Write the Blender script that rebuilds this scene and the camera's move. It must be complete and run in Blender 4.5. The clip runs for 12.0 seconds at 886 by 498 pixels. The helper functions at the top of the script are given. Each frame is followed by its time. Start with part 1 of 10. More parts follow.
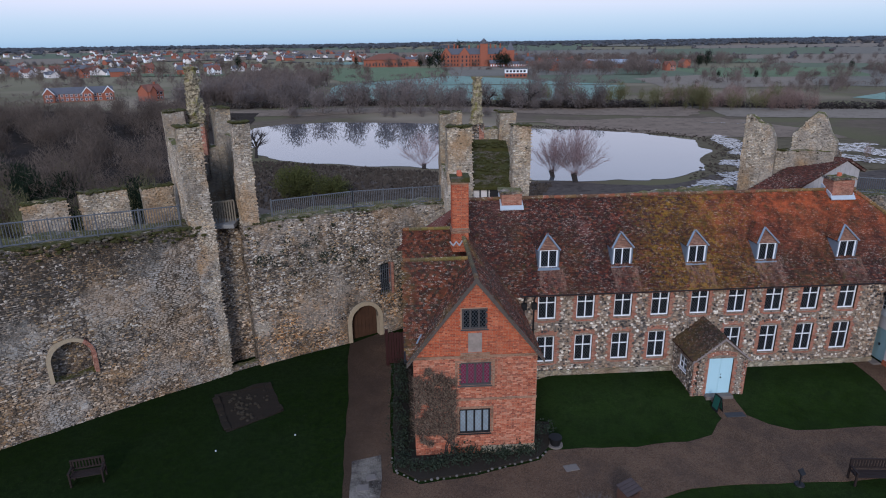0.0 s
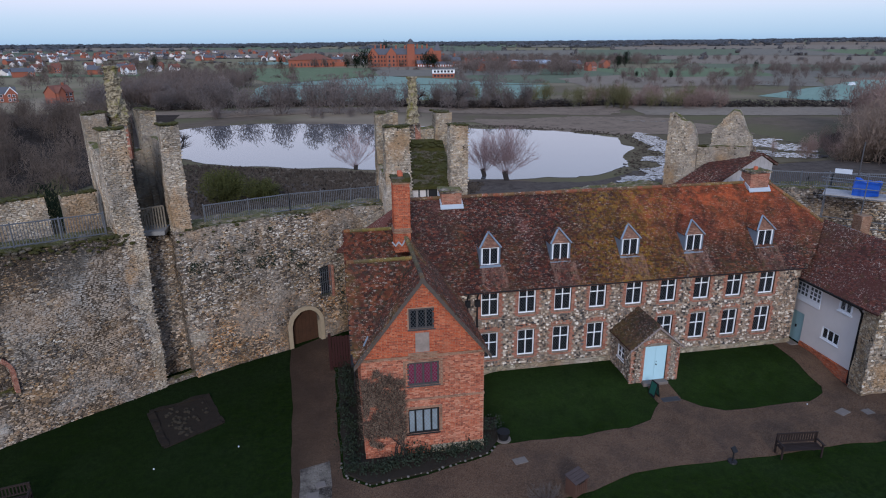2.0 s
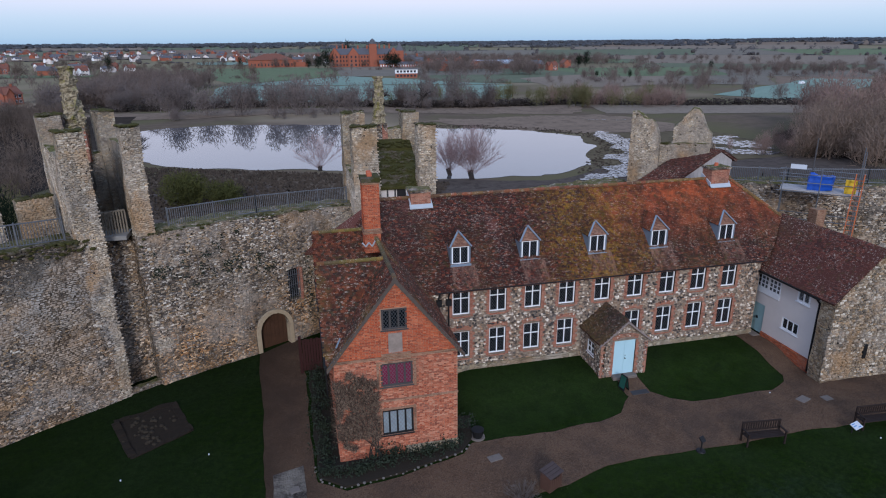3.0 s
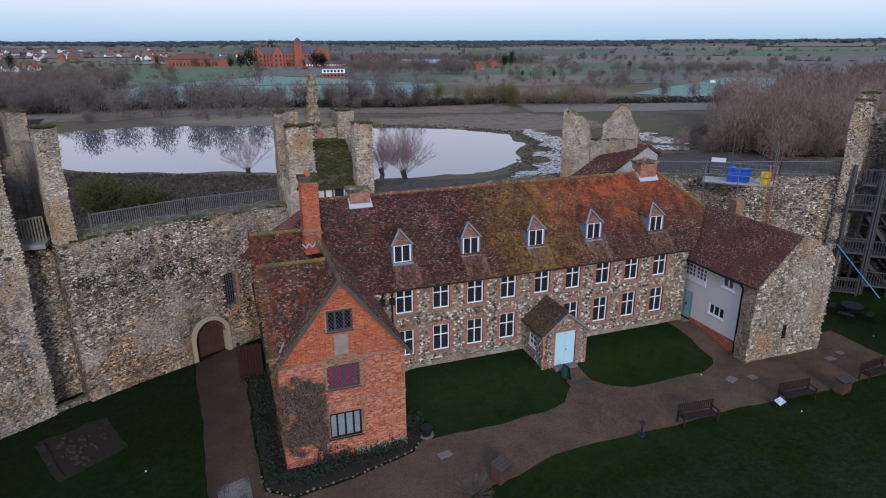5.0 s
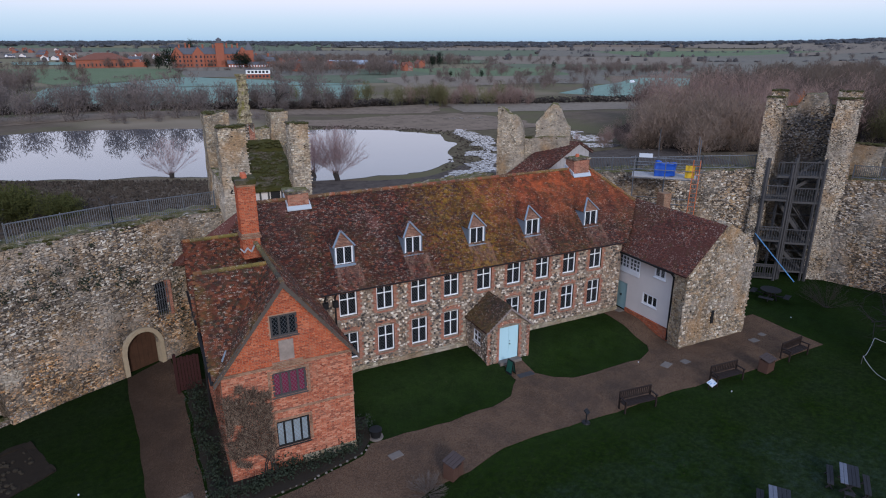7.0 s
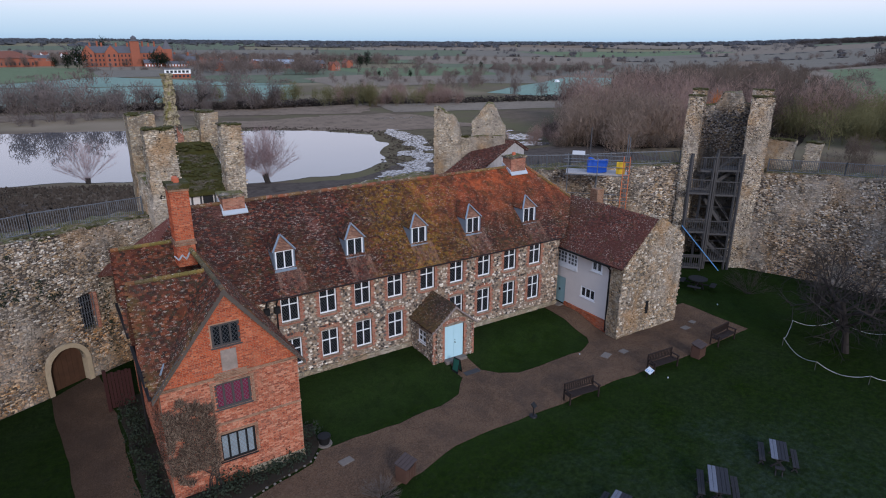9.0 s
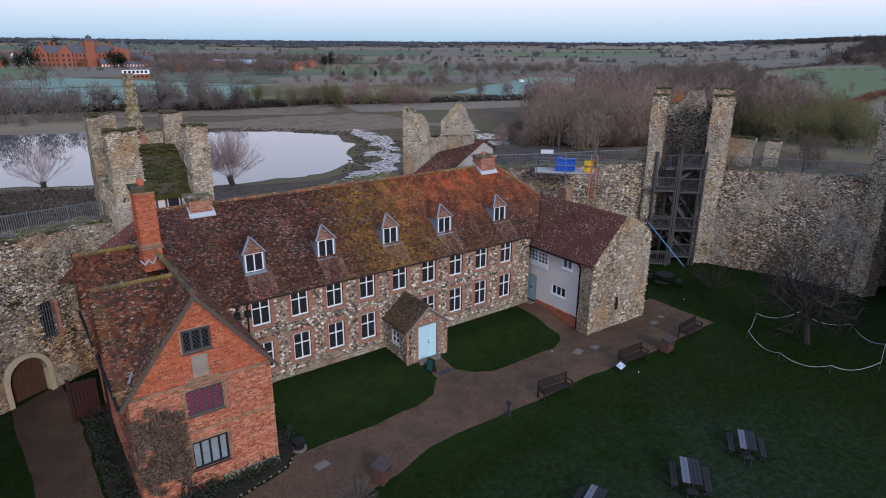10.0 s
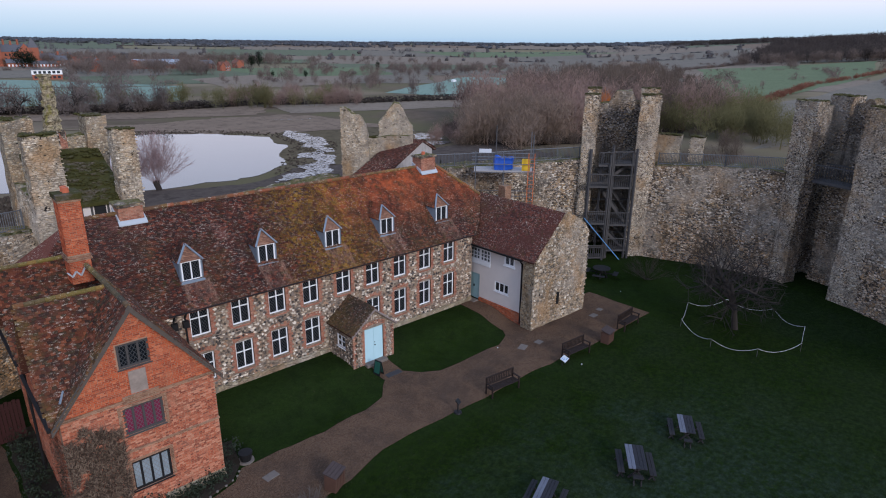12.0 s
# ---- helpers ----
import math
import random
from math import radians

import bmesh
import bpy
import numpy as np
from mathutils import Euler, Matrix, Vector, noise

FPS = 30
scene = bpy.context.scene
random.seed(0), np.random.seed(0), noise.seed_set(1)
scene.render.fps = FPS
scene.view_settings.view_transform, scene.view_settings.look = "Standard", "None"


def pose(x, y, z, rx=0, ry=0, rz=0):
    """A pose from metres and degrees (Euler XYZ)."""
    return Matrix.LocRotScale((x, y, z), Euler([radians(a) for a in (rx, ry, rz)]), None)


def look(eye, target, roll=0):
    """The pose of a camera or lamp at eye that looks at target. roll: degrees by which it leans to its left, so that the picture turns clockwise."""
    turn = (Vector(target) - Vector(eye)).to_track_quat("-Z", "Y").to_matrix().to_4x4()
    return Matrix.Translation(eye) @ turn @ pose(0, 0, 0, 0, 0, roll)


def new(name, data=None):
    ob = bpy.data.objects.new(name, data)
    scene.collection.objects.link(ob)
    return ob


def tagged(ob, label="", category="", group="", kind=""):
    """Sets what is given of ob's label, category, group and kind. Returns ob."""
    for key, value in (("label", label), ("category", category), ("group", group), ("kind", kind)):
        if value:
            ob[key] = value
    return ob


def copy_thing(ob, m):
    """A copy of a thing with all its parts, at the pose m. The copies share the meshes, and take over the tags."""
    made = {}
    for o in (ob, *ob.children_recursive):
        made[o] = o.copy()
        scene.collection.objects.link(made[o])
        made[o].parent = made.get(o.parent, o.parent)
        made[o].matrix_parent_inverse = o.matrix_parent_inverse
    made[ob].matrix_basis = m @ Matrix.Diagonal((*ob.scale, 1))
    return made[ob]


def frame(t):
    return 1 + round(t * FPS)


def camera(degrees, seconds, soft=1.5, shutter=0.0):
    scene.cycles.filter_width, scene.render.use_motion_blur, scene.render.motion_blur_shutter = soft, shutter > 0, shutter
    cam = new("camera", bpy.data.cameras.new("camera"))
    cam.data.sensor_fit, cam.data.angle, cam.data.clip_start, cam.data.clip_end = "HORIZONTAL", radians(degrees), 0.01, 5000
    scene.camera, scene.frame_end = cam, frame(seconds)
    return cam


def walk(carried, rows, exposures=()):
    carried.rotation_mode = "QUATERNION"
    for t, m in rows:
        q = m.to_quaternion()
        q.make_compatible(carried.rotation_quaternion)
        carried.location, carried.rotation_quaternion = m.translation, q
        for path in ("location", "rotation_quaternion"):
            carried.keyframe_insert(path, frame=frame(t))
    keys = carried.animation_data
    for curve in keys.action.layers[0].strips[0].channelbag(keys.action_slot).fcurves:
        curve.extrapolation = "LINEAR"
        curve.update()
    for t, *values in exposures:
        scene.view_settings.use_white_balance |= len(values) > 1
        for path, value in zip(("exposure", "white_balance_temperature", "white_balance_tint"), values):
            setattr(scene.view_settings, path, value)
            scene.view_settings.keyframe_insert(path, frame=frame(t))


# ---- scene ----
cam = camera(71.8, 12.0, 1.08)
PATH = [
    (0, (-6.45, -27.663, 16.798), (-6.339, -25.77, 16.165), -0.8),
    (0.5, (-6.556, -27.641, 16.793), (-6.391, -25.751, 16.16), -0.8),
    (1, (-6.676, -27.627, 16.793), (-6.456, -25.743, 16.158), -0.7),
    (1.5, (-6.795, -27.614, 16.787), (-6.52, -25.737, 16.151), -0.6),
    (2, (-6.915, -27.587, 16.78), (-6.586, -25.719, 16.145), -0.5),
    (2.5, (-7.036, -27.575, 16.775), (-6.651, -25.718, 16.139), -0.5),
    (3, (-7.13, -27.526, 16.754), (-6.692, -25.681, 16.118), -0.5),
    (5, (-7.541, -27.36, 16.656), (-6.894, -25.578, 16.018), -0.2),
    (5.5, (-7.641, -27.317, 16.626), (-6.944, -25.554, 15.989), -0.1),
    (6, (-7.752, -27.252, 16.599), (-7.003, -25.51, 15.963), -0.0),
    (6.5, (-7.839, -27.192, 16.578), (-7.042, -25.472, 15.941), 0.0),
    (7, (-7.946, -27.17, 16.568), (-7.1, -25.473, 15.932), 0.0),
    (9, (-8.316, -26.844, 16.545), (-7.282, -25.255, 15.909), 0.3),
    (9.5, (-8.412, -26.769, 16.546), (-7.334, -25.209, 15.91), 0.4),
    (10, (-8.492, -26.673, 16.522), (-7.371, -25.144, 15.887), 0.4),
    (10.5, (-8.582, -26.583, 16.526), (-7.418, -25.085, 15.891), 0.5),
    (11, (-8.633, -26.5, 16.509), (-7.429, -25.034, 15.875), 0.5),
    (11.5, (-8.701, -26.411, 16.517), (-7.457, -24.98, 15.883), 0.6),
    (12, (-8.743, -26.401, 16.529), (-7.462, -25.001, 15.895), 0.6),
]
walk(cam, [(t, look(eye, target, roll)) for t, eye, target, roll in PATH], [(0, 0.06, 5860, 9), (6, 0.13, 6030, 9), (12, 0.20, 6215, 10)])

# ---- light ----
world = bpy.data.worlds.new("dusk_sky")
scene.world = world
world.use_nodes = True
wt = world.node_tree
wt.nodes.clear()
w_out = wt.nodes.new("ShaderNodeOutputWorld")
w_bg = wt.nodes.new("ShaderNodeBackground")
w_sky = wt.nodes.new("ShaderNodeTexSky")
w_sky.sky_type = "NISHITA"
w_sky.sun_disc = False
w_sky.sun_elevation = radians(4)
w_sky.sun_rotation = radians(207)
w_sky.dust_density = 2.0
w_geo = wt.nodes.new("ShaderNodeTexCoord")
w_sep = wt.nodes.new("ShaderNodeSeparateXYZ")
w_ramp = wt.nodes.new("ShaderNodeValToRGB")
w_mix = wt.nodes.new("ShaderNodeMixRGB")
w_gain = wt.nodes.new("ShaderNodeMixRGB")
w_gain.blend_type = "MULTIPLY"
w_gain.inputs[0].default_value = 1.0
w_gain.inputs[2].default_value = (0.10, 0.10, 0.10, 1)
wt.links.new(w_geo.outputs["Generated"], w_sep.inputs[0])
wt.links.new(w_sep.outputs["Z"], w_ramp.inputs[0])
er = w_ramp.color_ramp
er.elements[0].position, er.elements[0].color = 0.0, (0.39, 0.56, 0.76, 1)
er.elements[1].position, er.elements[1].color = 1.0, (0.46, 0.64, 1.02, 1)
for p, c in ((0.012, (0.50, 0.66, 0.82, 1)), (0.036, (0.64, 0.76, 0.90, 1)), (0.066, (0.88, 0.86, 1.00, 1)), (0.14, (0.92, 0.90, 1.05, 1)), (0.4, (0.74, 0.87, 1.20, 1))):
    el = er.elements.new(p)
    el.color = c
wt.links.new(w_sky.outputs[0], w_gain.inputs[1])
wt.links.new(w_ramp.outputs[0], w_mix.inputs[1])
wt.links.new(w_gain.outputs[0], w_mix.inputs[2])
w_mix.inputs[0].default_value = 0.12
wt.links.new(w_mix.outputs[0], w_bg.inputs[0])
w_bg.inputs[1].default_value = 1.0
wt.links.new(w_bg.outputs[0], w_out.inputs[0])

sun_data = bpy.data.lights.new("sun", "SUN")
sun_data.energy, sun_data.angle, sun_data.color = 1.95, radians(14), (1.0, 0.93, 0.88)
sun = new("sun", sun_data)
sun.matrix_world = look((-8, -50, 21), (0, 0, 0))

# ---- material helpers ----


class Nodes:
    """A small wrapper round a material's node tree."""

    def __init__(self, name, rough=0.85, metal=0.0, spec=0.3):
        self.m = bpy.data.materials.new(name)
        self.m.use_nodes = True
        self.t = self.m.node_tree
        self.b = self.t.nodes["Principled BSDF"]
        self.b.inputs["Roughness"].default_value = rough
        self.b.inputs["Metallic"].default_value = metal
        self.b.inputs["Specular IOR Level"].default_value = spec
        self.pos = self.t.nodes.new("ShaderNodeNewGeometry").outputs["Position"]

    def add(self, kind, **sets):
        n = self.t.nodes.new(kind)
        for k, v in sets.items():
            n.inputs[k.replace("_", " ")].default_value = v
        return n

    def link(self, a, b):
        self.t.links.new(a, b)

    def scaled(self, sx, sy, sz, src=None):
        n = self.t.nodes.new("ShaderNodeMapping")
        n.inputs["Scale"].default_value = (sx, sy, sz)
        self.link(src or self.pos, n.inputs["Vector"])
        return n.outputs[0]

    def noise(self, scale, detail=4.0, rough=0.55, src=None):
        n = self.add("ShaderNodeTexNoise", Scale=scale, Detail=detail, Roughness=rough)
        self.link(src or self.pos, n.inputs["Vector"])
        return n.outputs["Fac"]

    def ramp(self, fac, *stops, constant=False):
        n = self.t.nodes.new("ShaderNodeValToRGB")
        if constant:
            n.color_ramp.interpolation = "CONSTANT"
        e = n.color_ramp.elements
        while len(e) < len(stops):
            e.new(0.5)
        for k, (p, c) in zip(e, stops):
            k.position = p
            k.color = (*c, 1) if len(c) == 3 else c
        self.link(fac, n.inputs[0])
        return n.outputs[0]

    def mix(self, fac, a, b, mode="MIX"):
        n = self.t.nodes.new("ShaderNodeMixRGB")
        n.blend_type = mode
        for sock, v in zip(n.inputs, (fac, a, b)):
            if isinstance(v, (int, float)):
                sock.default_value = v
            elif isinstance(v, tuple):
                sock.default_value = (*v, 1)
            else:
                self.link(v, sock)
        return n.outputs[0]

    def math(self, op, a, b=0.0):
        n = self.t.nodes.new("ShaderNodeMath")
        n.operation = op
        for sock, v in zip(n.inputs, (a, b)):
            if isinstance(v, (int, float)):
                sock.default_value = v
            else:
                self.link(v, sock)
        return n.outputs[0]

    def island(self):
        return self.t.nodes.new("ShaderNodeNewGeometry").outputs["Random Per Island"]

    def per_object(self):
        return self.t.nodes.new("ShaderNodeObjectInfo").outputs["Random"]

    def bump(self, height, strength=0.5, dist=0.03):
        n = self.add("ShaderNodeBump", Strength=strength, Distance=dist)
        self.link(height, n.inputs["Height"])
        self.link(n.outputs[0], self.b.inputs["Normal"])

    def color(self, c):
        if isinstance(c, tuple):
            self.b.inputs["Base Color"].default_value = (*c, 1)
        else:
            self.link(c, self.b.inputs["Base Color"])
        return self.m


def voronoi(n, vec, feature="F1", scale=1.0, rand=1.0):
    v = n.t.nodes.new("ShaderNodeTexVoronoi")
    v.feature = feature
    v.inputs["Scale"].default_value = scale
    v.inputs["Randomness"].default_value = rand
    n.link(vec, v.inputs["Vector"])
    return v


def weather(n, col, grain, stain, ochre, algae=0.0, lime=0.62):
    """Large lime-washed, ochre and dark rain-stained patches; algae creeps down from the wall walk."""
    big = n.noise(0.30, 6, 0.66)
    col = n.mix(n.math("MULTIPLY", n.ramp(big, (0.48, (0, 0, 0)), (0.60, (1, 1, 1))), lime), col, n.mix(grain, (0.54, 0.475, 0.40), (0.205, 0.178, 0.155)) if lime < 0.7 else n.mix(grain, (0.47, 0.445, 0.41), (0.23, 0.215, 0.195)))
    och = n.noise(0.42, 5, 0.64, n.scaled(1.0, 1.0, 0.8))
    col = n.mix(n.math("MULTIPLY", n.ramp(och, (0.50, (0, 0, 0)), (0.63, (1, 1, 1))), ochre), col, n.mix(grain, (0.50, 0.31, 0.15), (0.27, 0.165, 0.088)))
    mott = n.noise(1.7, 6, 0.72)
    col = n.mix(n.math("MULTIPLY", n.ramp(mott, (0.50, (0, 0, 0)), (0.64, (1, 1, 1))), 0.42), col, (0.082, 0.068, 0.057))
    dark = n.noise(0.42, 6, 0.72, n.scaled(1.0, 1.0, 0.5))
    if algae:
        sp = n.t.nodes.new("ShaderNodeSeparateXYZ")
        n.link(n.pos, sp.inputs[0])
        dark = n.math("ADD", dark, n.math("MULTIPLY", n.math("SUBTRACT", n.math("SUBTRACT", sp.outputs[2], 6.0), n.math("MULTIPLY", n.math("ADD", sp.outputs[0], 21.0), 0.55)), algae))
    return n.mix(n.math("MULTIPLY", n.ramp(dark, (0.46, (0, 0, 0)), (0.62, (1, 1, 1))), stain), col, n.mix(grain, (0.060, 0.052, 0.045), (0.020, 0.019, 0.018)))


def stone_material(name, pal, size=0.14, mortar=(0.25, 0.205, 0.165), stain=0.6, moss=0.25, ochre=0.35):
    """Rubble masonry: uneven stones in mortar, with lime-washed, ochre and dark weathered patches."""
    n = Nodes(name, 0.95, 0, 0.04)
    vec = n.scaled(1 / size, 1 / size, 1.55 / size)
    cell = voronoi(n, vec)
    edge = voronoi(n, vec, "DISTANCE_TO_EDGE")
    sep = n.t.nodes.new("ShaderNodeSeparateColor")
    n.link(cell.outputs["Color"], sep.inputs[0])
    stops = [(i / len(pal), c) for i, c in enumerate(pal)]
    stone = n.ramp(sep.outputs[0], *stops, constant=True)
    grain = n.noise(14, 5, 0.7)
    stone = n.mix(0.7, stone, n.ramp(grain, (0.28, (0.35, 0.35, 0.35)), (0.72, (1.25, 1.25, 1.25))), "MULTIPLY")
    joint = n.ramp(edge.outputs["Distance"], (0.02, (1, 1, 1)), (0.12, (0, 0, 0)))
    col = n.mix(joint, stone, n.mix(n.noise(5, 3), mortar, tuple(c * 0.55 for c in mortar)))
    col = weather(n, col, grain, stain, ochre)
    holes = n.noise(3.3, 2, 0.5)
    col = n.mix(n.ramp(holes, (0.27, (1, 1, 1)), (0.33, (0, 0, 0))), col, (0.035, 0.03, 0.028))
    if moss:
        nor = n.t.nodes.new("ShaderNodeNewGeometry").outputs["Normal"]
        sz = n.t.nodes.new("ShaderNodeSeparateXYZ")
        n.link(nor, sz.inputs[0])
        up = n.ramp(sz.outputs["Z"], (0.35, (0, 0, 0)), (0.75, (1, 1, 1)))
        green = n.mix(n.noise(7, 4), (0.05, 0.06, 0.014), (0.16, 0.15, 0.04))
        patchy = n.ramp(n.noise(2.2, 4), (0.36, (0, 0, 0)), (0.52, (1, 1, 1)))
        col = n.mix(n.math("MULTIPLY", n.math("MULTIPLY", up, patchy), min(1.0, moss * 3)), col, green)
    hgt = n.math("ADD", n.math("MULTIPLY", n.ramp(edge.outputs["Distance"], (0.0, (0, 0, 0)), (0.16, (1, 1, 1))), 1.0), n.math("MULTIPLY", grain, 0.7))
    n.bump(hgt, 0.9, 0.06)
    return n.color(col)


RUBBLE = [(0.45, 0.355, 0.27), (0.15, 0.117, 0.095), (0.62, 0.53, 0.44), (0.052, 0.044, 0.041), (0.50, 0.35, 0.20), (0.27, 0.24, 0.225), (0.70, 0.62, 0.54), (0.10, 0.081, 0.071), (0.37, 0.26, 0.165)]
M_RUBBLE = stone_material("rubble_masonry", RUBBLE)
M_RUBBLE_PALE = stone_material("buff_rubble_masonry", [(0.55, 0.46, 0.34), (0.42, 0.34, 0.25), (0.62, 0.55, 0.44), (0.30, 0.245, 0.19), (0.58, 0.44, 0.28)], 0.15, (0.45, 0.375, 0.285), 0.3, 0.3, 0.55)
M_RUBBLE_GABLE = stone_material("buff_gable_masonry", [(0.50, 0.40, 0.28), (0.36, 0.27, 0.18), (0.60, 0.51, 0.39), (0.24, 0.18, 0.125), (0.52, 0.37, 0.22)], 0.14, (0.40, 0.32, 0.235), 0.2, 0.0, 0.6)
M_FLINTBED = stone_material("flint_wall_mortar", [(0.42, 0.33, 0.26), (0.35, 0.27, 0.21), (0.48, 0.39, 0.31), (0.29, 0.225, 0.175)], 0.12, (0.40, 0.285, 0.215), 0.15, 0.0, 0.15)
M_ASHLAR = stone_material("weathered_limestone", [(0.42, 0.35, 0.25), (0.36, 0.29, 0.20), (0.48, 0.42, 0.32), (0.30, 0.25, 0.18)], 0.35, (0.36, 0.31, 0.24), 0.35, 0.1, 0.5)


def brick_material(name, a, b, mortar, stain):
    n = Nodes(name, 0.95, 0, 0.05)
    sp = n.t.nodes.new("ShaderNodeSeparateXYZ")
    n.link(n.pos, sp.inputs[0])
    cb = n.t.nodes.new("ShaderNodeCombineXYZ")
    n.link(n.math("ADD", sp.outputs[0], sp.outputs[1]), cb.inputs[0])
    n.link(sp.outputs[2], cb.inputs[1])
    bt = n.t.nodes.new("ShaderNodeTexBrick")
    bt.offset = 0.5
    for k, v in (("Scale", 1.0), ("Brick Width", 0.225), ("Row Height", 0.068), ("Mortar Size", 0.008), ("Mortar Smooth", 0.3), ("Bias", 0.0)):
        bt.inputs[k].default_value = v
    bt.inputs["Color1"].default_value = (*a, 1)
    bt.inputs["Color2"].default_value = (*b, 1)
    bt.inputs["Mortar"].default_value = (*mortar, 1)
    n.link(cb.outputs[0], bt.inputs["Vector"])
    grain = n.noise(18, 5, 0.7)
    col = n.mix(0.5, bt.outputs["Color"], n.ramp(grain, (0.3, (0.4, 0.4, 0.4)), (0.7, (1.1, 1.1, 1.1))), "MULTIPLY")
    big = n.noise(0.9, 5, 0.65)
    col = n.mix(n.math("MULTIPLY", n.ramp(big, (0.46, (0, 0, 0)), (0.66, (1, 1, 1))), stain), col, (0.30, 0.17, 0.11))
    pale = n.noise(1.7, 4, 0.7)
    col = n.mix(n.math("MULTIPLY", n.ramp(pale, (0.50, (0, 0, 0)), (0.68, (1, 1, 1))), 0.30), col, n.mix(grain, (0.24, 0.12, 0.085), (0.50, 0.34, 0.26)))
    one = n.t.nodes.new("ShaderNodeTexVoronoi")
    one.inputs["Scale"].default_value = 1.0
    mp = n.scaled(6.0, 14.7, 1.0, cb.outputs[0])
    n.link(mp, one.inputs["Vector"])
    osp = n.t.nodes.new("ShaderNodeSeparateColor")
    n.link(one.outputs["Color"], osp.inputs[0])
    col = n.mix(n.math("MULTIPLY", n.ramp(osp.outputs[0], (0.80, (0, 0, 0)), (0.84, (1, 1, 1))), 0.4), col, (0.10, 0.04, 0.03))
    col = n.mix(n.math("MULTIPLY", n.ramp(osp.outputs[1], (0.86, (0, 0, 0)), (0.90, (1, 1, 1))), 0.22), col, (0.50, 0.33, 0.24))
    soot = n.noise(0.6, 5, 0.7, n.scaled(1.3, 1.3, 0.6))
    col = n.mix(n.math("MULTIPLY", n.ramp(soot, (0.56, (0, 0, 0)), (0.75, (1, 1, 1))), 0.5), col, (0.07, 0.05, 0.045))
    n.bump(n.math("ADD", bt.outputs["Fac"], n.math("MULTIPLY", grain, -0.6)), 0.6, -0.012)
    return n.color(col)


M_BRICK = brick_material("orange_red_brick", (0.54, 0.125, 0.05), (0.29, 0.060, 0.030), (0.34, 0.20, 0.13), 0.3)
M_BRICK_OLD = brick_material("worn_red_brick", (0.42, 0.155, 0.105), (0.26, 0.092, 0.062), (0.36, 0.26, 0.20), 0.45)
M_BRICK_BAND = brick_material("weathered_brick_band", (0.27, 0.14, 0.085), (0.20, 0.11, 0.07), (0.30, 0.24, 0.18), 0.8)


def brick_piece(name, pal, mortar_wash=0.25, pale=0.35, soot=0.5):
    """Single bricks: each its own firing, with lime bloom and soot in patches."""
    n = Nodes(name, 0.95, 0, 0.05)
    rnd = n.math("FRACT", n.math("ADD", n.island(), n.per_object()))
    c = n.ramp(rnd, *[(i / len(pal), k) for i, k in enumerate(pal)], constant=True)
    grain = n.noise(24, 5, 0.72)
    c = n.mix(0.7, c, n.ramp(grain, (0.3, (0.45, 0.45, 0.45)), (0.7, (1.2, 1.2, 1.2))), "MULTIPLY")
    bloom = n.ramp(n.noise(1.1, 6, 0.72), (0.46, (0, 0, 0)), (0.62, (1, 1, 1)))
    c = n.mix(n.math("MULTIPLY", bloom, pale), c, n.mix(grain, (0.36, 0.22, 0.15), (0.66, 0.47, 0.36)))
    c = n.mix(n.math("MULTIPLY", n.noise(2.6, 4, 0.7), mortar_wash), c, (0.50, 0.35, 0.25))
    grime = n.ramp(n.noise(0.8, 6, 0.75, n.scaled(1.2, 1.2, 0.7)), (0.53, (0, 0, 0)), (0.68, (1, 1, 1)))
    c = n.mix(n.math("MULTIPLY", grime, soot), c, n.mix(grain, (0.13, 0.075, 0.05), (0.05, 0.035, 0.03)))
    n.bump(grain, 0.5, 0.008)
    return n.color(c)


ORANGE = [(0.43, 0.090, 0.036), (0.36, 0.072, 0.030), (0.48, 0.112, 0.046), (0.26, 0.052, 0.026), (0.45, 0.098, 0.040), (0.40, 0.080, 0.033), (0.54, 0.155, 0.074), (0.32, 0.064, 0.031)]
PINK = [(0.42, 0.120, 0.064), (0.31, 0.076, 0.042), (0.52, 0.205, 0.128), (0.20, 0.050, 0.033), (0.45, 0.142, 0.080), (0.37, 0.096, 0.053), (0.52, 0.235, 0.15), (0.40, 0.110, 0.060), (0.27, 0.066, 0.040)]
M_BR_GABLE = brick_piece("orange_gable_brick", ORANGE, 0.03, 0.07, 0.42)
M_BR_FRONT = brick_piece("pink_weathered_brick", PINK, 0.06, 0.13, 0.50)
M_BR_SIDE = brick_piece("brown_red_side_brick", ORANGE[:4] + PINK[2:5], 0.25, 0.25, 0.65)


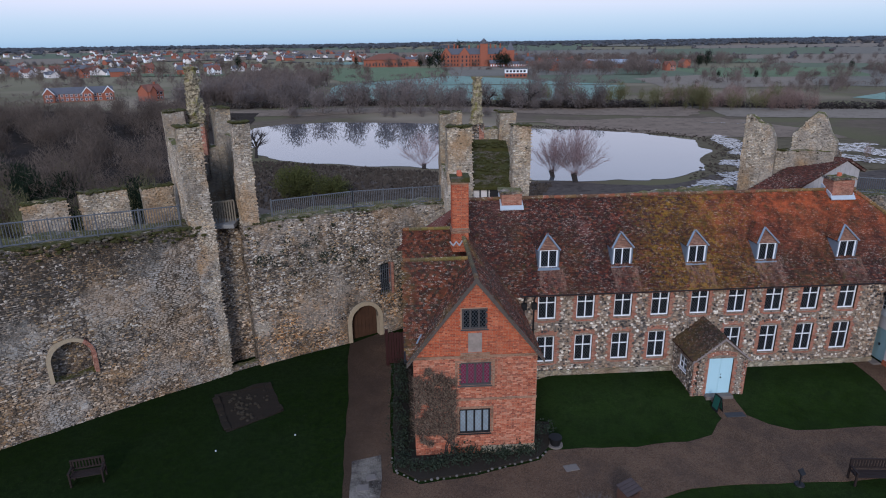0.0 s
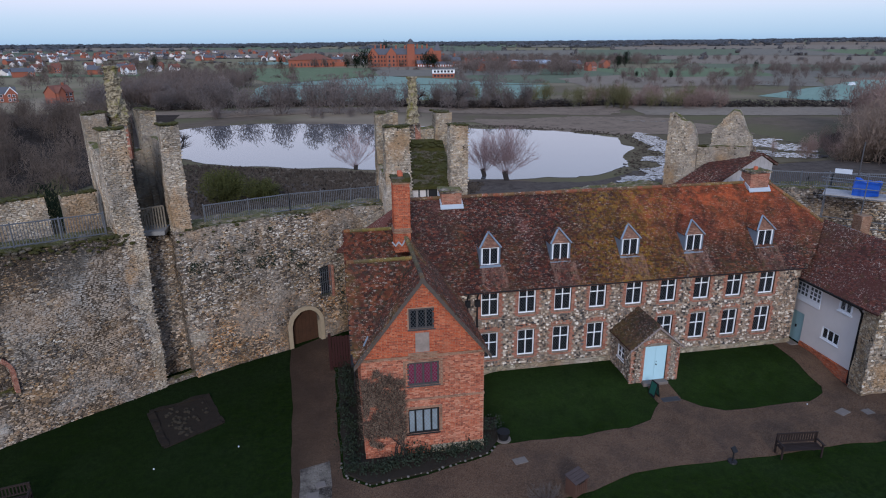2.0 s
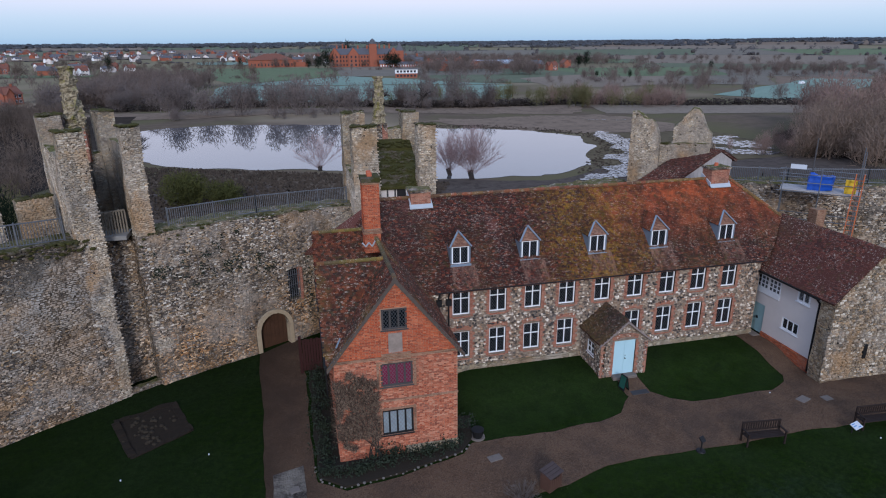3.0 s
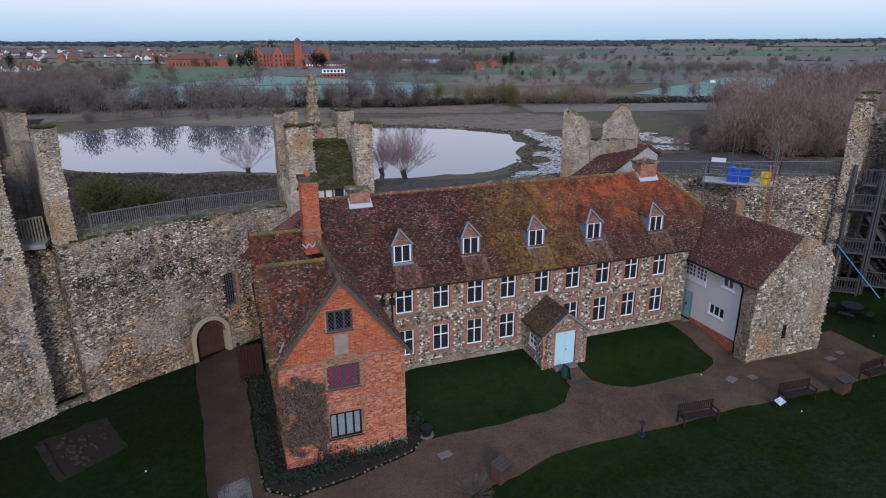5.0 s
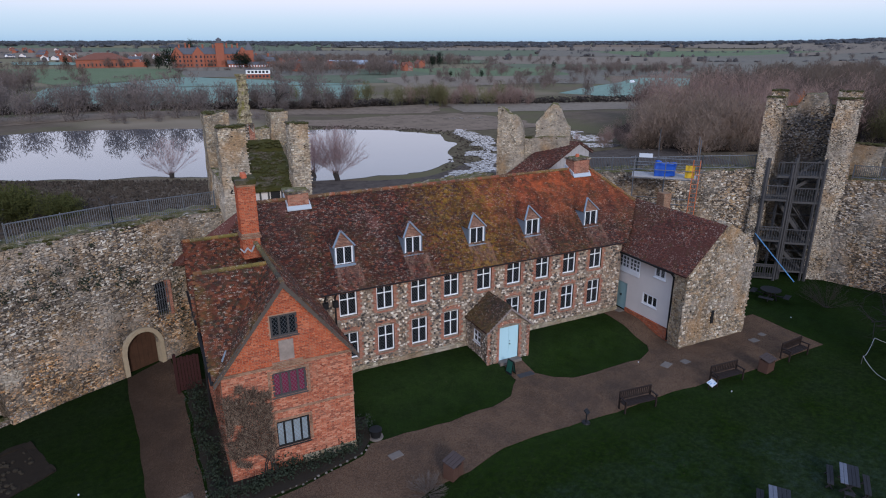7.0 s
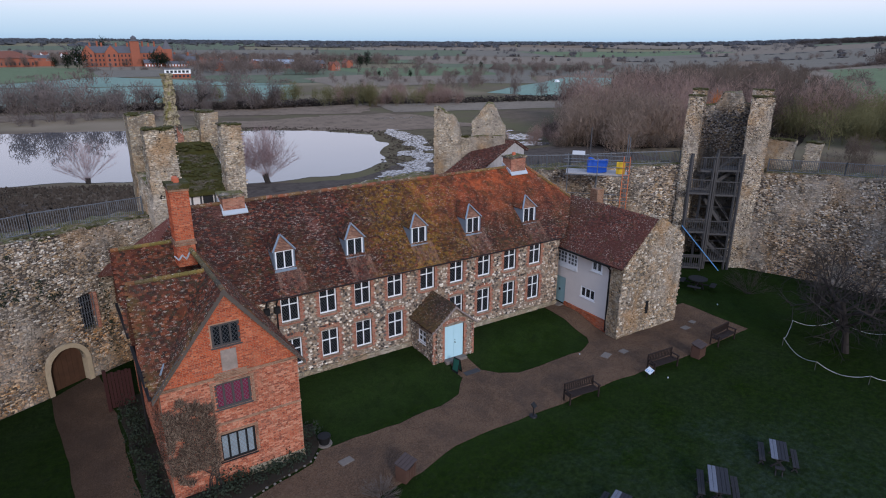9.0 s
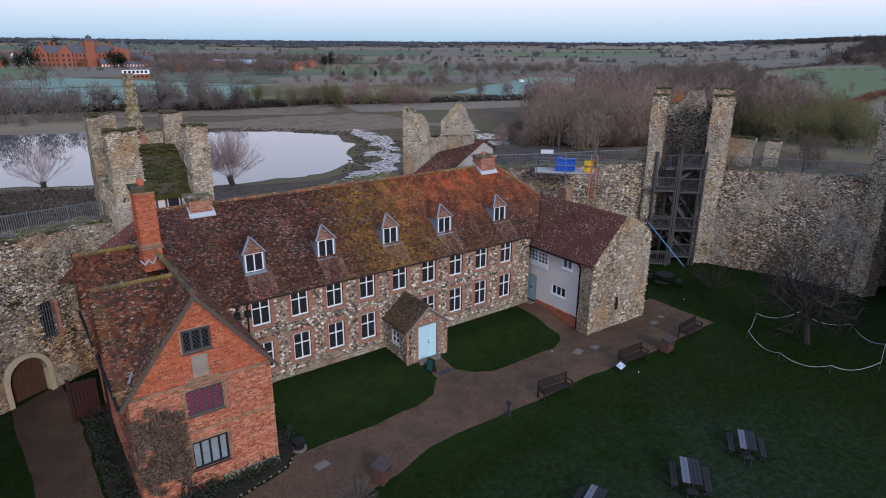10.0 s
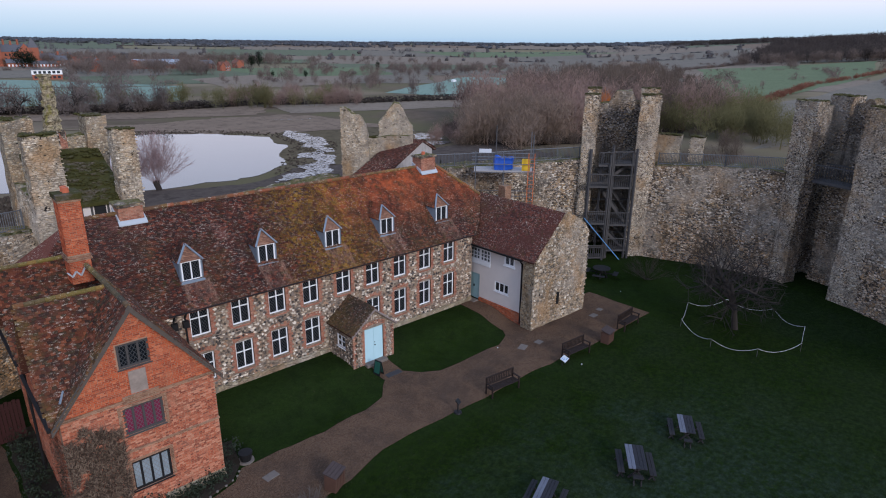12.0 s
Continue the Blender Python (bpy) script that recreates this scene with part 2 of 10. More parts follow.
def tile_material(name, cols, moss=0.5, gold=0.5, long_roof=False):
    n = Nodes(name, 0.92, 0, 0.06)
    stops = [(i / len(cols), c) for i, c in enumerate(cols)]
    base = n.ramp(n.island(), *stops, constant=True)
    grain = n.noise(22, 4, 0.7)
    base = n.mix(0.5, base, n.ramp(grain, (0.3, (0.4, 0.4, 0.4)), (0.7, (1.1, 1.1, 1.1))), "MULTIPLY")
    big = n.noise(0.28, 5, 0.6)
    col = n.mix(n.math("MULTIPLY", n.ramp(big, (0.42, (0, 0, 0)), (0.60, (1, 1, 1))), 0.8), base, n.mix(0.5, base, (0.055, 0.035, 0.03)))
    lich = n.ramp(n.noise(9.0, 4, 0.8, n.scaled(0.7, 1.0, 1.5)), (0.56, (0, 0, 0)), (0.63, (1, 1, 1)))
    patch = n.ramp(n.noise(0.8, 4, 0.65), (0.40, (0.15, 0.15, 0.15)), (0.60, (1, 1, 1)))
    col = n.mix(n.math("MULTIPLY", n.math("MULTIPLY", lich, patch), 0.85), col, (0.46, 0.39, 0.33))
    g = n.math("MULTIPLY", n.ramp(n.noise(0.23, 4, 0.55, n.scaled(1.0, 0.8, 0.6)), (0.50, (0, 0, 0)), (0.64, (1, 1, 1))), n.ramp(n.noise(5, 4, 0.7), (0.35, (0, 0, 0)), (0.6, (1, 1, 1))))
    col = n.mix(n.math("MULTIPLY", g, gold), col, (0.26, 0.17, 0.03))
    if long_roof:
        sp = n.t.nodes.new("ShaderNodeSeparateXYZ")
        n.link(n.pos, sp.inputs[0])
        wob = n.math("MULTIPLY", n.math("SUBTRACT", n.noise(0.35, 4, 0.6), 0.5), 9.0)
        xx = n.math("DIVIDE", n.math("ADD", n.math("ADD", sp.outputs[0], wob), 6.0), 26.0)
        fresh = n.ramp(xx, (0.50, (0, 0, 0)), (0.72, (1, 1, 1)))
        top = n.ramp(n.math("DIVIDE", n.math("SUBTRACT", sp.outputs[2], 5.0), 4.0), (0.25, (0, 0, 0)), (0.85, (1, 1, 1)))
        col = n.mix(n.math("MULTIPLY", n.math("MULTIPLY", fresh, top), n.ramp(n.noise(1.6, 5, 0.7), (0.36, (0.1, 0.1, 0.1)), (0.58, (0.95, 0.95, 0.95)))), col, n.mix(grain, (0.22, 0.042, 0.019), (0.50, 0.125, 0.046)))
        band = n.ramp(xx, (0.38, (0, 0, 0)), (0.50, (1, 1, 1)), (0.58, (1, 1, 1)), (0.72, (0, 0, 0)))
        speck = n.ramp(n.noise(4.5, 4, 0.75), (0.44, (0, 0, 0)), (0.60, (1, 1, 1)))
        col = n.mix(n.math("MULTIPLY", n.math("MULTIPLY", band, speck), 0.8), col, n.mix(grain, (0.12, 0.066, 0.009), (0.36, 0.195, 0.024)))
        col = n.mix(n.math("MULTIPLY", n.ramp(n.noise(1.3, 5, 0.75), (0.44, (0, 0, 0)), (0.60, (1, 1, 1))), 0.62), col, (0.040, 0.019, 0.014))
        col = n.mix(n.math("MULTIPLY", n.ramp(n.noise(8.0, 4, 0.8, n.scaled(0.7, 1.0, 1.5)), (0.60, (0, 0, 0)), (0.66, (1, 1, 1))), 0.55), col, (0.42, 0.33, 0.26))
        wash = None
        for dx in DORMERS:
            off = n.math("ABSOLUTE", n.math("SUBTRACT", sp.outputs[0], dx + 0.12))
            run = n.ramp(off, (0.30, (0.55, 0.55, 0.55)), (0.46, (0.8, 0.8, 0.8)), (0.62, (1, 1, 1)), (0.72, (0, 0, 0)))
            wash = run if wash is None else n.math("MAXIMUM", wash, run)
        low = n.ramp(n.math("DIVIDE", n.math("SUBTRACT", sp.outputs[2], 5.0), 1.4), (0.0, (0.25, 0.25, 0.25)), (0.75, (1, 1, 1)), (0.85, (0, 0, 0)))
        torn = n.ramp(n.noise(7, 5, 0.75, n.scaled(1.0, 0.35, 0.35)), (0.40, (0, 0, 0)), (0.60, (1, 1, 1)))
        col = n.mix(n.math("MULTIPLY", n.math("MULTIPLY", n.math("MULTIPLY", wash, low), torn), 0.7), col, n.mix(grain, (0.24, 0.12, 0.085), (0.42, 0.27, 0.20)))
    ms = n.ramp(n.noise(3.0, 4, 0.7), (0.57, (0, 0, 0)), (0.68, (1, 1, 1)))
    col = n.mix(n.math("MULTIPLY", ms, moss), col, (0.06, 0.055, 0.02))
    n.bump(grain, 0.5, 0.01)
    return n.color(col)


DORMERS = (0.50, 4.24, 8.08, 11.74, 15.98)
TILES = [(0.105, 0.030, 0.021), (0.06, 0.022, 0.018), (0.145, 0.040, 0.025), (0.034, 0.019, 0.018), (0.082, 0.028, 0.022), (0.046, 0.027, 0.025), (0.19, 0.060, 0.036), (0.07, 0.025, 0.02), (0.05, 0.02, 0.017), (0.078, 0.027, 0.02), (0.027, 0.016, 0.015)]
M_TILE = tile_material("lichened_clay_tile", [(0.105, 0.036, 0.021), (0.06, 0.026, 0.018), (0.145, 0.044, 0.025), (0.036, 0.021, 0.017), (0.088, 0.038, 0.022), (0.055, 0.036, 0.023), (0.19, 0.064, 0.034), (0.075, 0.024, 0.017), (0.125, 0.042, 0.025)], 0.5, 0.5)
M_RIDGE_GOLD = tile_material("yellow_lichened_ridge", [(0.22, 0.14, 0.045), (0.17, 0.13, 0.04), (0.22, 0.095, 0.04), (0.13, 0.10, 0.045)], 0.45, 0.6)
M_RIDGE_MOSS = tile_material("mossy_ridge_tile", [(0.115, 0.085, 0.05), (0.085, 0.07, 0.042), (0.15, 0.10, 0.055), (0.07, 0.06, 0.045)], 0.7, 0.5)
M_TILE_PORCH = tile_material("brown_mossy_tile", [(0.075, 0.045, 0.032), (0.05, 0.034, 0.026), (0.10, 0.052, 0.036), (0.042, 0.030, 0.024)], 0.7, 0.2)
M_TILE_LONG = tile_material("long_roof_clay_tile", TILES, 0.5, 0.2, True)
M_TILE_DARK = tile_material("dark_clay_tile", [(0.13, 0.045, 0.032), (0.09, 0.035, 0.028), (0.16, 0.055, 0.04), (0.07, 0.032, 0.028), (0.12, 0.05, 0.04)], 0.4, 0.15)


def plain(name, c, rough=0.7, metal=0.0, var=0.35, scale=6.0, bump=0.15, spec=0.3):
    n = Nodes(name, rough, metal, spec)
    f = n.noise(scale, 5, 0.65)
    g = n.noise(scale * 0.13, 3, 0.6)
    col = n.mix(f, tuple(x * (1 - var) for x in c), tuple(min(1, x * (1 + var * 0.6)) for x in c))
    col = n.mix(n.math("MULTIPLY", g, 0.6), col, tuple(x * (1 - var) for x in c))
    if bump:
        n.bump(f, bump, 0.02)
    return n.color(col)


M_LIME = plain("sandy_lime_mortar", (0.37, 0.215, 0.145), 0.95, 0, 0.45, 9, 0.3)
M_LEAD = plain("blue_grey_lead", (0.21, 0.255, 0.31), 0.55, 0.1, 0.3, 5)
M_LEADPALE = plain("bright_new_lead", (0.42, 0.455, 0.50), 0.5, 0.1, 0.2, 5)
M_WHITE = plain("white_window_paint", (0.74, 0.76, 0.80), 0.5, 0, 0.12, 8, 0.05)
M_GREYWOOD = plain("grey_oak_frame", (0.065, 0.061, 0.062), 0.85, 0, 0.4, 12)
M_VERGE = plain("weathered_bargeboard", (0.10, 0.082, 0.07), 0.85, 0, 0.45, 9)
M_IRON = plain("black_iron", (0.02, 0.02, 0.022), 0.55, 0.4, 0.3, 10)
M_RENDER = plain("off_white_render", (0.64, 0.59, 0.57), 0.9, 0, 0.16, 1.2, 0.08)
M_BLUEDOOR = plain("pale_blue_door_paint", (0.40, 0.60, 0.68), 0.5, 0, 0.10, 2, 0.03)
M_TEALDOOR = plain("pale_green_door_paint", (0.30, 0.45, 0.47), 0.55, 0, 0.12, 2, 0.03)
M_OAKDOOR = plain("dark_brown_oak_door", (0.085, 0.040, 0.022), 0.7, 0, 0.7, 2.2)
M_REDGATE = plain("dark_red_gate_paint", (0.030, 0.0065, 0.0065), 0.6, 0, 0.3, 5)
M_TIMBER = plain("silvered_timber", (0.075, 0.072, 0.075), 0.85, 0, 0.4, 7)
M_BENCHWOOD = plain("weathered_brown_bench_wood", (0.022, 0.013, 0.011), 0.8, 0, 0.4, 9)
M_TABLEWOOD = plain("blue_grey_weathered_planks", (0.019, 0.019, 0.026), 0.7, 0, 0.6, 9)
# the light-blue sheen of the edge planks is put into this colour
M_TABLEPALE = plain("sheen_tinted_plank", (0.125, 0.135, 0.175), 0.6, 0, 0.5, 9)
M_DARKWOOD = plain("dark_damp_planks", (0.020, 0.019, 0.022), 0.8, 0, 0.5, 9)
M_BINWOOD = plain("red_brown_stained_boards", (0.085, 0.044, 0.032), 0.75, 0, 0.35, 8)
M_RAIL = plain("galvanised_rail", (0.15, 0.16, 0.18), 0.5, 0.5, 0.3, 6)
M_SCREEN = plain("grey_mesh_screen", (0.20, 0.21, 0.235), 0.6, 0.2, 0.25, 8)
M_SLAB = plain("pale_stone_slab", (0.165, 0.140, 0.125), 0.9, 0, 0.35, 5)
M_CONCRETE = plain("grey_concrete", (0.24, 0.23, 0.22), 0.9, 0, 0.3, 3)
M_PLASTER = plain("mottled_lime_plaster", (0.33, 0.27, 0.235), 0.95, 0, 0.6, 5, 0.3)
M_BLUE = plain("blue_plastic_sheet", (0.010, 0.075, 0.42), 0.45, 0, 0.35, 4)
M_YELLOW = plain("yellow_plastic", (0.65, 0.42, 0.03), 0.5, 0, 0.2, 4)
M_ORANGE = plain("orange_ladder_paint", (0.45, 0.13, 0.05), 0.55, 0, 0.25, 6)
M_BLUETUBE = plain("blue_painted_tube", (0.10, 0.25, 0.50), 0.5, 0, 0.2, 6)
M_TERRACOTTA = plain("terracotta_pot", (0.45, 0.12, 0.06), 0.8, 0, 0.25, 8)
M_ROPE = plain("white_rope", (0.62, 0.62, 0.64), 0.8, 0, 0.15, 20)
M_SIGNWHITE = plain("white_sign_board", (0.50, 0.54, 0.60), 0.4, 0, 0.1, 3, 0.0)
M_SIGNGREEN = plain("dark_green_sign", (0.02, 0.09, 0.07), 0.5, 0, 0.2, 3, 0.0)
M_BARK = plain("grey_brown_bark", (0.034, 0.028, 0.026), 0.95, 0, 0.4, 6)


M_RIDGE = tile_material("yellow_lichened_ridge_tile", [(0.21, 0.085, 0.045), (0.17, 0.10, 0.045), (0.25, 0.085, 0.045), (0.13, 0.075, 0.045)], 0.4, 0.4)


def board_material():
    n = Nodes("pale_weatherboard", 0.8, 0, 0.2)
    sp = n.t.nodes.new("ShaderNodeSeparateXYZ")
    n.link(n.pos, sp.inputs[0])
    s = n.math("FRACT", n.math("MULTIPLY", n.math("ADD", sp.outputs[0], sp.outputs[1]), 3.2))
    gap = n.ramp(s, (0.0, (0, 0, 0)), (0.08, (1, 1, 1)))
    col = n.mix(gap, (0.16, 0.15, 0.15), n.mix(n.noise(4, 4), (0.25, 0.24, 0.24), (0.37, 0.35, 0.35)))
    n.bump(gap, 0.5, 0.02)
    return n.color(col)


M_BOARD = board_material()


LAID = [(0.36, 0.285, 0.205), (0.19, 0.15, 0.118), (0.47, 0.385, 0.295), (0.062, 0.051, 0.044), (0.40, 0.27, 0.15), (0.27, 0.235, 0.205), (0.62, 0.545, 0.45), (0.11, 0.088, 0.073), (0.31, 0.21, 0.135), (0.034, 0.031, 0.030), (0.42, 0.345, 0.265), (0.75, 0.69, 0.60)]


def loose_stone(name="proud_rubble_stone", pale=0.0, stain=0.7, ochre=0.5, tone=1.0, algae=0.0, brown=0.0, lime=0.62):
    n = Nodes(name, 0.95, 0, 0.04)
    c = n.ramp(n.island(), *[(i / len(LAID), c) for i, c in enumerate(LAID)], constant=True)
    if pale:
        c = n.mix(pale, c, n.mix(n.noise(1.3, 4, 0.65), (0.42, 0.345, 0.25), (0.72, 0.635, 0.52)))
    grain = n.noise(15, 5, 0.72)
    c = n.mix(0.75, c, n.ramp(grain, (0.3, (0.35, 0.35, 0.35)), (0.7, (1.25, 1.25, 1.25))), "MULTIPLY")
    c = n.mix(1.0, c, (tone, tone, tone), "MULTIPLY")
    if brown:
        sp = n.t.nodes.new("ShaderNodeSeparateXYZ")
        n.link(n.pos, sp.inputs[0])
        course = n.math("ADD", n.math("MULTIPLY", n.noise(0.7, 5, 0.65), 4.2), n.math("MULTIPLY", sp.outputs[2], -1.0))
        old = n.ramp(n.math("ADD", n.math("DIVIDE", course, 4.0), 0.72), (0.3, (0, 0, 0)), (0.55, (1, 1, 1)))
        c = n.mix(n.math("MULTIPLY", old, brown), c, n.mix(1.0, c, (1.15, 0.83, 0.55), "MULTIPLY"))
    c = weather(n, c, grain, stain, ochre, algae, lime)
    pock = n.ramp(n.noise(5.5, 2, 0.5), (0.30, (1, 1, 1)), (0.36, (0, 0, 0)))
    c = n.mix(pock, c, (0.035, 0.030, 0.027))
    n.bump(n.noise(20, 3), 0.6, 0.015)
    return n.color(c)


M_RSTONE = loose_stone()
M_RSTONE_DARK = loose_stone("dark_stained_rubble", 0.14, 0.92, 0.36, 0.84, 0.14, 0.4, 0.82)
M_RSTONE_BUFF = loose_stone("buff_patched_rubble", 0.10, 0.45, 0.55, 1.0, 0.0, 0.9)
M_RSTONE_PALE = loose_stone("pale_limewashed_rubble", 0.55, 0.32, 0.8, 1.2)
M_RSTONE_GREY = loose_stone("grey_flint_rubble", 0.05, 0.30, 0.45, 1.12, 0.0, 0.45)
M_RSTONE_GABLE = loose_stone("warm_gable_rubble", 0.2, 0.2, 0.75, 1.1)


def glass_material(name, lattice=0.13, tint=(0.008, 0.010, 0.014), lead=(0.045, 0.048, 0.052)):
    """Old leaded glass: dark panes in a diamond net of lead."""
    n = Nodes(name, 0.12, 0, 0.5)
    sp = n.t.nodes.new("ShaderNodeSeparateXYZ")
    n.link(n.pos, sp.inputs[0])
    h = n.math("ADD", sp.outputs[0], sp.outputs[1])
    z = n.math("MULTIPLY", sp.outputs[2], 0.72)
    net = None
    for sgn in ("ADD", "SUBTRACT"):
        s = n.math("FRACT", n.math("DIVIDE", n.math(sgn, h, z), lattice))
        d = n.math("ABSOLUTE", n.math("SUBTRACT", s, 0.5))
        line = n.math("GREATER_THAN", d, 0.41)
        net = line if net is None else n.math("MAXIMUM", net, line)
    col = n.mix(net, n.mix(n.noise(3, 2), tint, tuple(c * 2.0 for c in tint)), lead)
    n.link(n.mix(net, (0.18, 0.18, 0.18), (0.7, 0.7, 0.7)), n.b.inputs["Roughness"])
    n.b.inputs["Specular IOR Level"].default_value = 0.25
    n.b.inputs["Transmission Weight"].default_value = 0.35
    n.bump(n.math("ADD", n.noise(5, 2), net), 0.15, 0.01)
    return n.color(col)


M_GLASS = glass_material("leaded_window_glass")
M_GLASS_PINK = glass_material("leaded_glass_with_crimson_blind", 0.13, (0.16, 0.02, 0.055), (0.10, 0.09, 0.10))
M_GLASS_GREY = glass_material("dull_grey_window_glass", 0.3, (0.075, 0.085, 0.10), (0.10, 0.11, 0.12))
M_GLASS_PALE = glass_material("leaded_glass_with_pale_blind", 0.15, (0.24, 0.29, 0.33), (0.12, 0.13, 0.14))


def ground_material():
    """Close-mown dark winter grass inside the walls, rough brown pasture, mud and reed outside."""
    n = Nodes("winter_grass", 1.0, 0, 0.0)
    fine = n.noise(9, 6, 0.7)
    mid = n.noise(0.8, 5, 0.65)
    blade = n.ramp(n.noise(30, 5, 0.8), (0.32, (0, 0, 0)), (0.68, (1, 1, 1)))
    lawn = n.mix(blade, (0.0022, 0.0058, 0.0012), (0.0195, 0.0375, 0.0060))
    lawn = n.mix(n.ramp(mid, (0.35, (0, 0, 0)), (0.7, (1, 1, 1))), lawn, n.mix(blade, (0.004, 0.008, 0.002), (0.021, 0.034, 0.009)))
    lawn = n.mix(n.math("MULTIPLY", n.ramp(n.noise(0.16, 4, 0.6), (0.46, (0, 0, 0)), (0.60, (1, 1, 1))), 0.45), lawn, n.mix(blade, (0.010, 0.016, 0.008), (0.036, 0.048, 0.026)))
    lawn = n.mix(n.math("MULTIPLY", n.ramp(n.noise(1.3, 6, 0.8), (0.42, (0, 0, 0)), (0.60, (1, 1, 1))), 0.55), lawn, n.mix(blade, (0.008, 0.016, 0.003), (0.030, 0.050, 0.010)))
    lawn = n.mix(n.math("MULTIPLY", n.ramp(n.noise(2.6, 5, 0.75), (0.50, (0, 0, 0)), (0.66, (1, 1, 1))), 0.55), lawn, (0.010, 0.014, 0.009))
    sl = n.t.nodes.new("ShaderNodeSeparateXYZ")
    n.link(n.pos, sl.inputs[0])
    rime = n.ramp(n.math("ADD", n.math("DIVIDE", n.math("SUBTRACT", -9.5, sl.outputs[1]), 9.0), n.math("MULTIPLY", n.math("SUBTRACT", n.noise(0.22, 5, 0.65), 0.5), 2.2)), (0.25, (0, 0, 0)), (0.85, (1, 1, 1)))
    rime = n.math("MULTIPLY", rime, n.ramp(n.noise(2.2, 6, 0.8), (0.40, (0.15, 0.15, 0.15)), (0.62, (1, 1, 1))))
    rime = n.math("MULTIPLY", rime, n.ramp(n.math("DIVIDE", n.math("ADD", sl.outputs[0], n.math("MULTIPLY", n.noise(0.3, 4), 8.0)), 40.0), (0.42, (1, 1, 1)), (0.66, (0.12, 0.12, 0.12))))
    lawn = n.mix(n.math("MULTIPLY", rime, 0.75), lawn, n.mix(blade, (0.012, 0.022, 0.016), (0.048, 0.066, 0.055)))
    tuft = n.ramp(n.noise(3.6, 5, 0.8), (0.44, (0, 0, 0)), (0.58, (1, 1, 1)))
    lawn = n.mix(n.math("MULTIPLY", tuft, 0.5), lawn, (0.0035, 0.0065, 0.003))
    lawn = n.mix(n.math("MULTIPLY", n.ramp(n.noise(5.5, 3, 0.7), (0.66, (0, 0, 0)), (0.72, (1, 1, 1))), 0.4), lawn, (0.085, 0.075, 0.045))
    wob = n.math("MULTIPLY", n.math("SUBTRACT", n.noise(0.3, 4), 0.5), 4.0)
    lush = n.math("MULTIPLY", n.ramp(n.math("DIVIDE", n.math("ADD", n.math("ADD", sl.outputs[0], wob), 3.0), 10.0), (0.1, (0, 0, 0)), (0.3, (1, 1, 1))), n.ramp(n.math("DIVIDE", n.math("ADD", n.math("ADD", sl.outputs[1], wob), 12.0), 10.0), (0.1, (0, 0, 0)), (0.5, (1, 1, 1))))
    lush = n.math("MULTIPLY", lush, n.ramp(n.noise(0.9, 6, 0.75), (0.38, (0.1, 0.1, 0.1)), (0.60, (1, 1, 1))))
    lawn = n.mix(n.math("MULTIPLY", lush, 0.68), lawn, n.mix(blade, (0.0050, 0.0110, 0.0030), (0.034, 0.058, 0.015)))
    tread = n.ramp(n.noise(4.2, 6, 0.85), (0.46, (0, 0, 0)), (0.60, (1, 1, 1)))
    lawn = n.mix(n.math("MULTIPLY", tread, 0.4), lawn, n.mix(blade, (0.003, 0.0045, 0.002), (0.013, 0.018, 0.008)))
    # the lawn colour darkens towards the west, with a wavering edge
    west_dark = n.ramp(n.math("DIVIDE", n.math("ADD", n.math("ADD", sl.outputs[0], wob), 14.0), 8.0), (0.1, (1, 1, 1)), (0.9, (0, 0, 0)))
    lawn = n.mix(n.math("MULTIPLY", west_dark, 0.45), lawn, n.mix(blade, (0.0020, 0.0042, 0.0016), (0.0135, 0.0225, 0.0075)))
    rough = n.mix(n.noise(0.25, 6, 0.7), (0.055, 0.044, 0.034), (0.17, 0.130, 0.098))
    rough = n.mix(n.ramp(n.noise(0.03, 4, 0.6), (0.42, (0, 0, 0)), (0.58, (1, 1, 1))), rough, n.mix(fine, (0.065, 0.060, 0.035), (0.15, 0.130, 0.078)))
    rough = n.mix(n.ramp(n.noise(0.008, 3, 0.5), (0.5, (0, 0, 0)), (0.62, (1, 1, 1))), rough, (0.24, 0.19, 0.14))
    far = n.mix(n.noise(0.004, 3, 0.6), (0.12, 0.118, 0.068), (0.24, 0.195, 0.14))
    sp = n.t.nodes.new("ShaderNodeSeparateXYZ")
    n.link(n.pos, sp.inputs[0])
    out = n.ramp(n.math("DIVIDE", n.math("ADD", sp.outputs[2], 6.0), 6.0), (0.55, (1, 1, 1)), (0.92, (0, 0, 0)))
    ln = n.t.nodes.new("ShaderNodeVectorMath")
    ln.operation = "LENGTH"
    n.link(n.pos, ln.inputs[0])
    away = n.ramp(n.math("DIVIDE", ln.outputs["Value"], 1000.0), (0.25, (0, 0, 0)), (0.6, (1, 1, 1)))
    near = n.ramp(n.math("DIVIDE", ln.outputs["Value"], 100.0), (0.55, (0, 0, 0)), (0.70, (1, 1, 1)))
    outside = n.math("MAXIMUM", out, near)
    col = n.mix(outside, lawn, n.mix(away, rough, far))
    n.bump(fine, 0.6, 0.04)
    return n.color(col)


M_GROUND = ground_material()


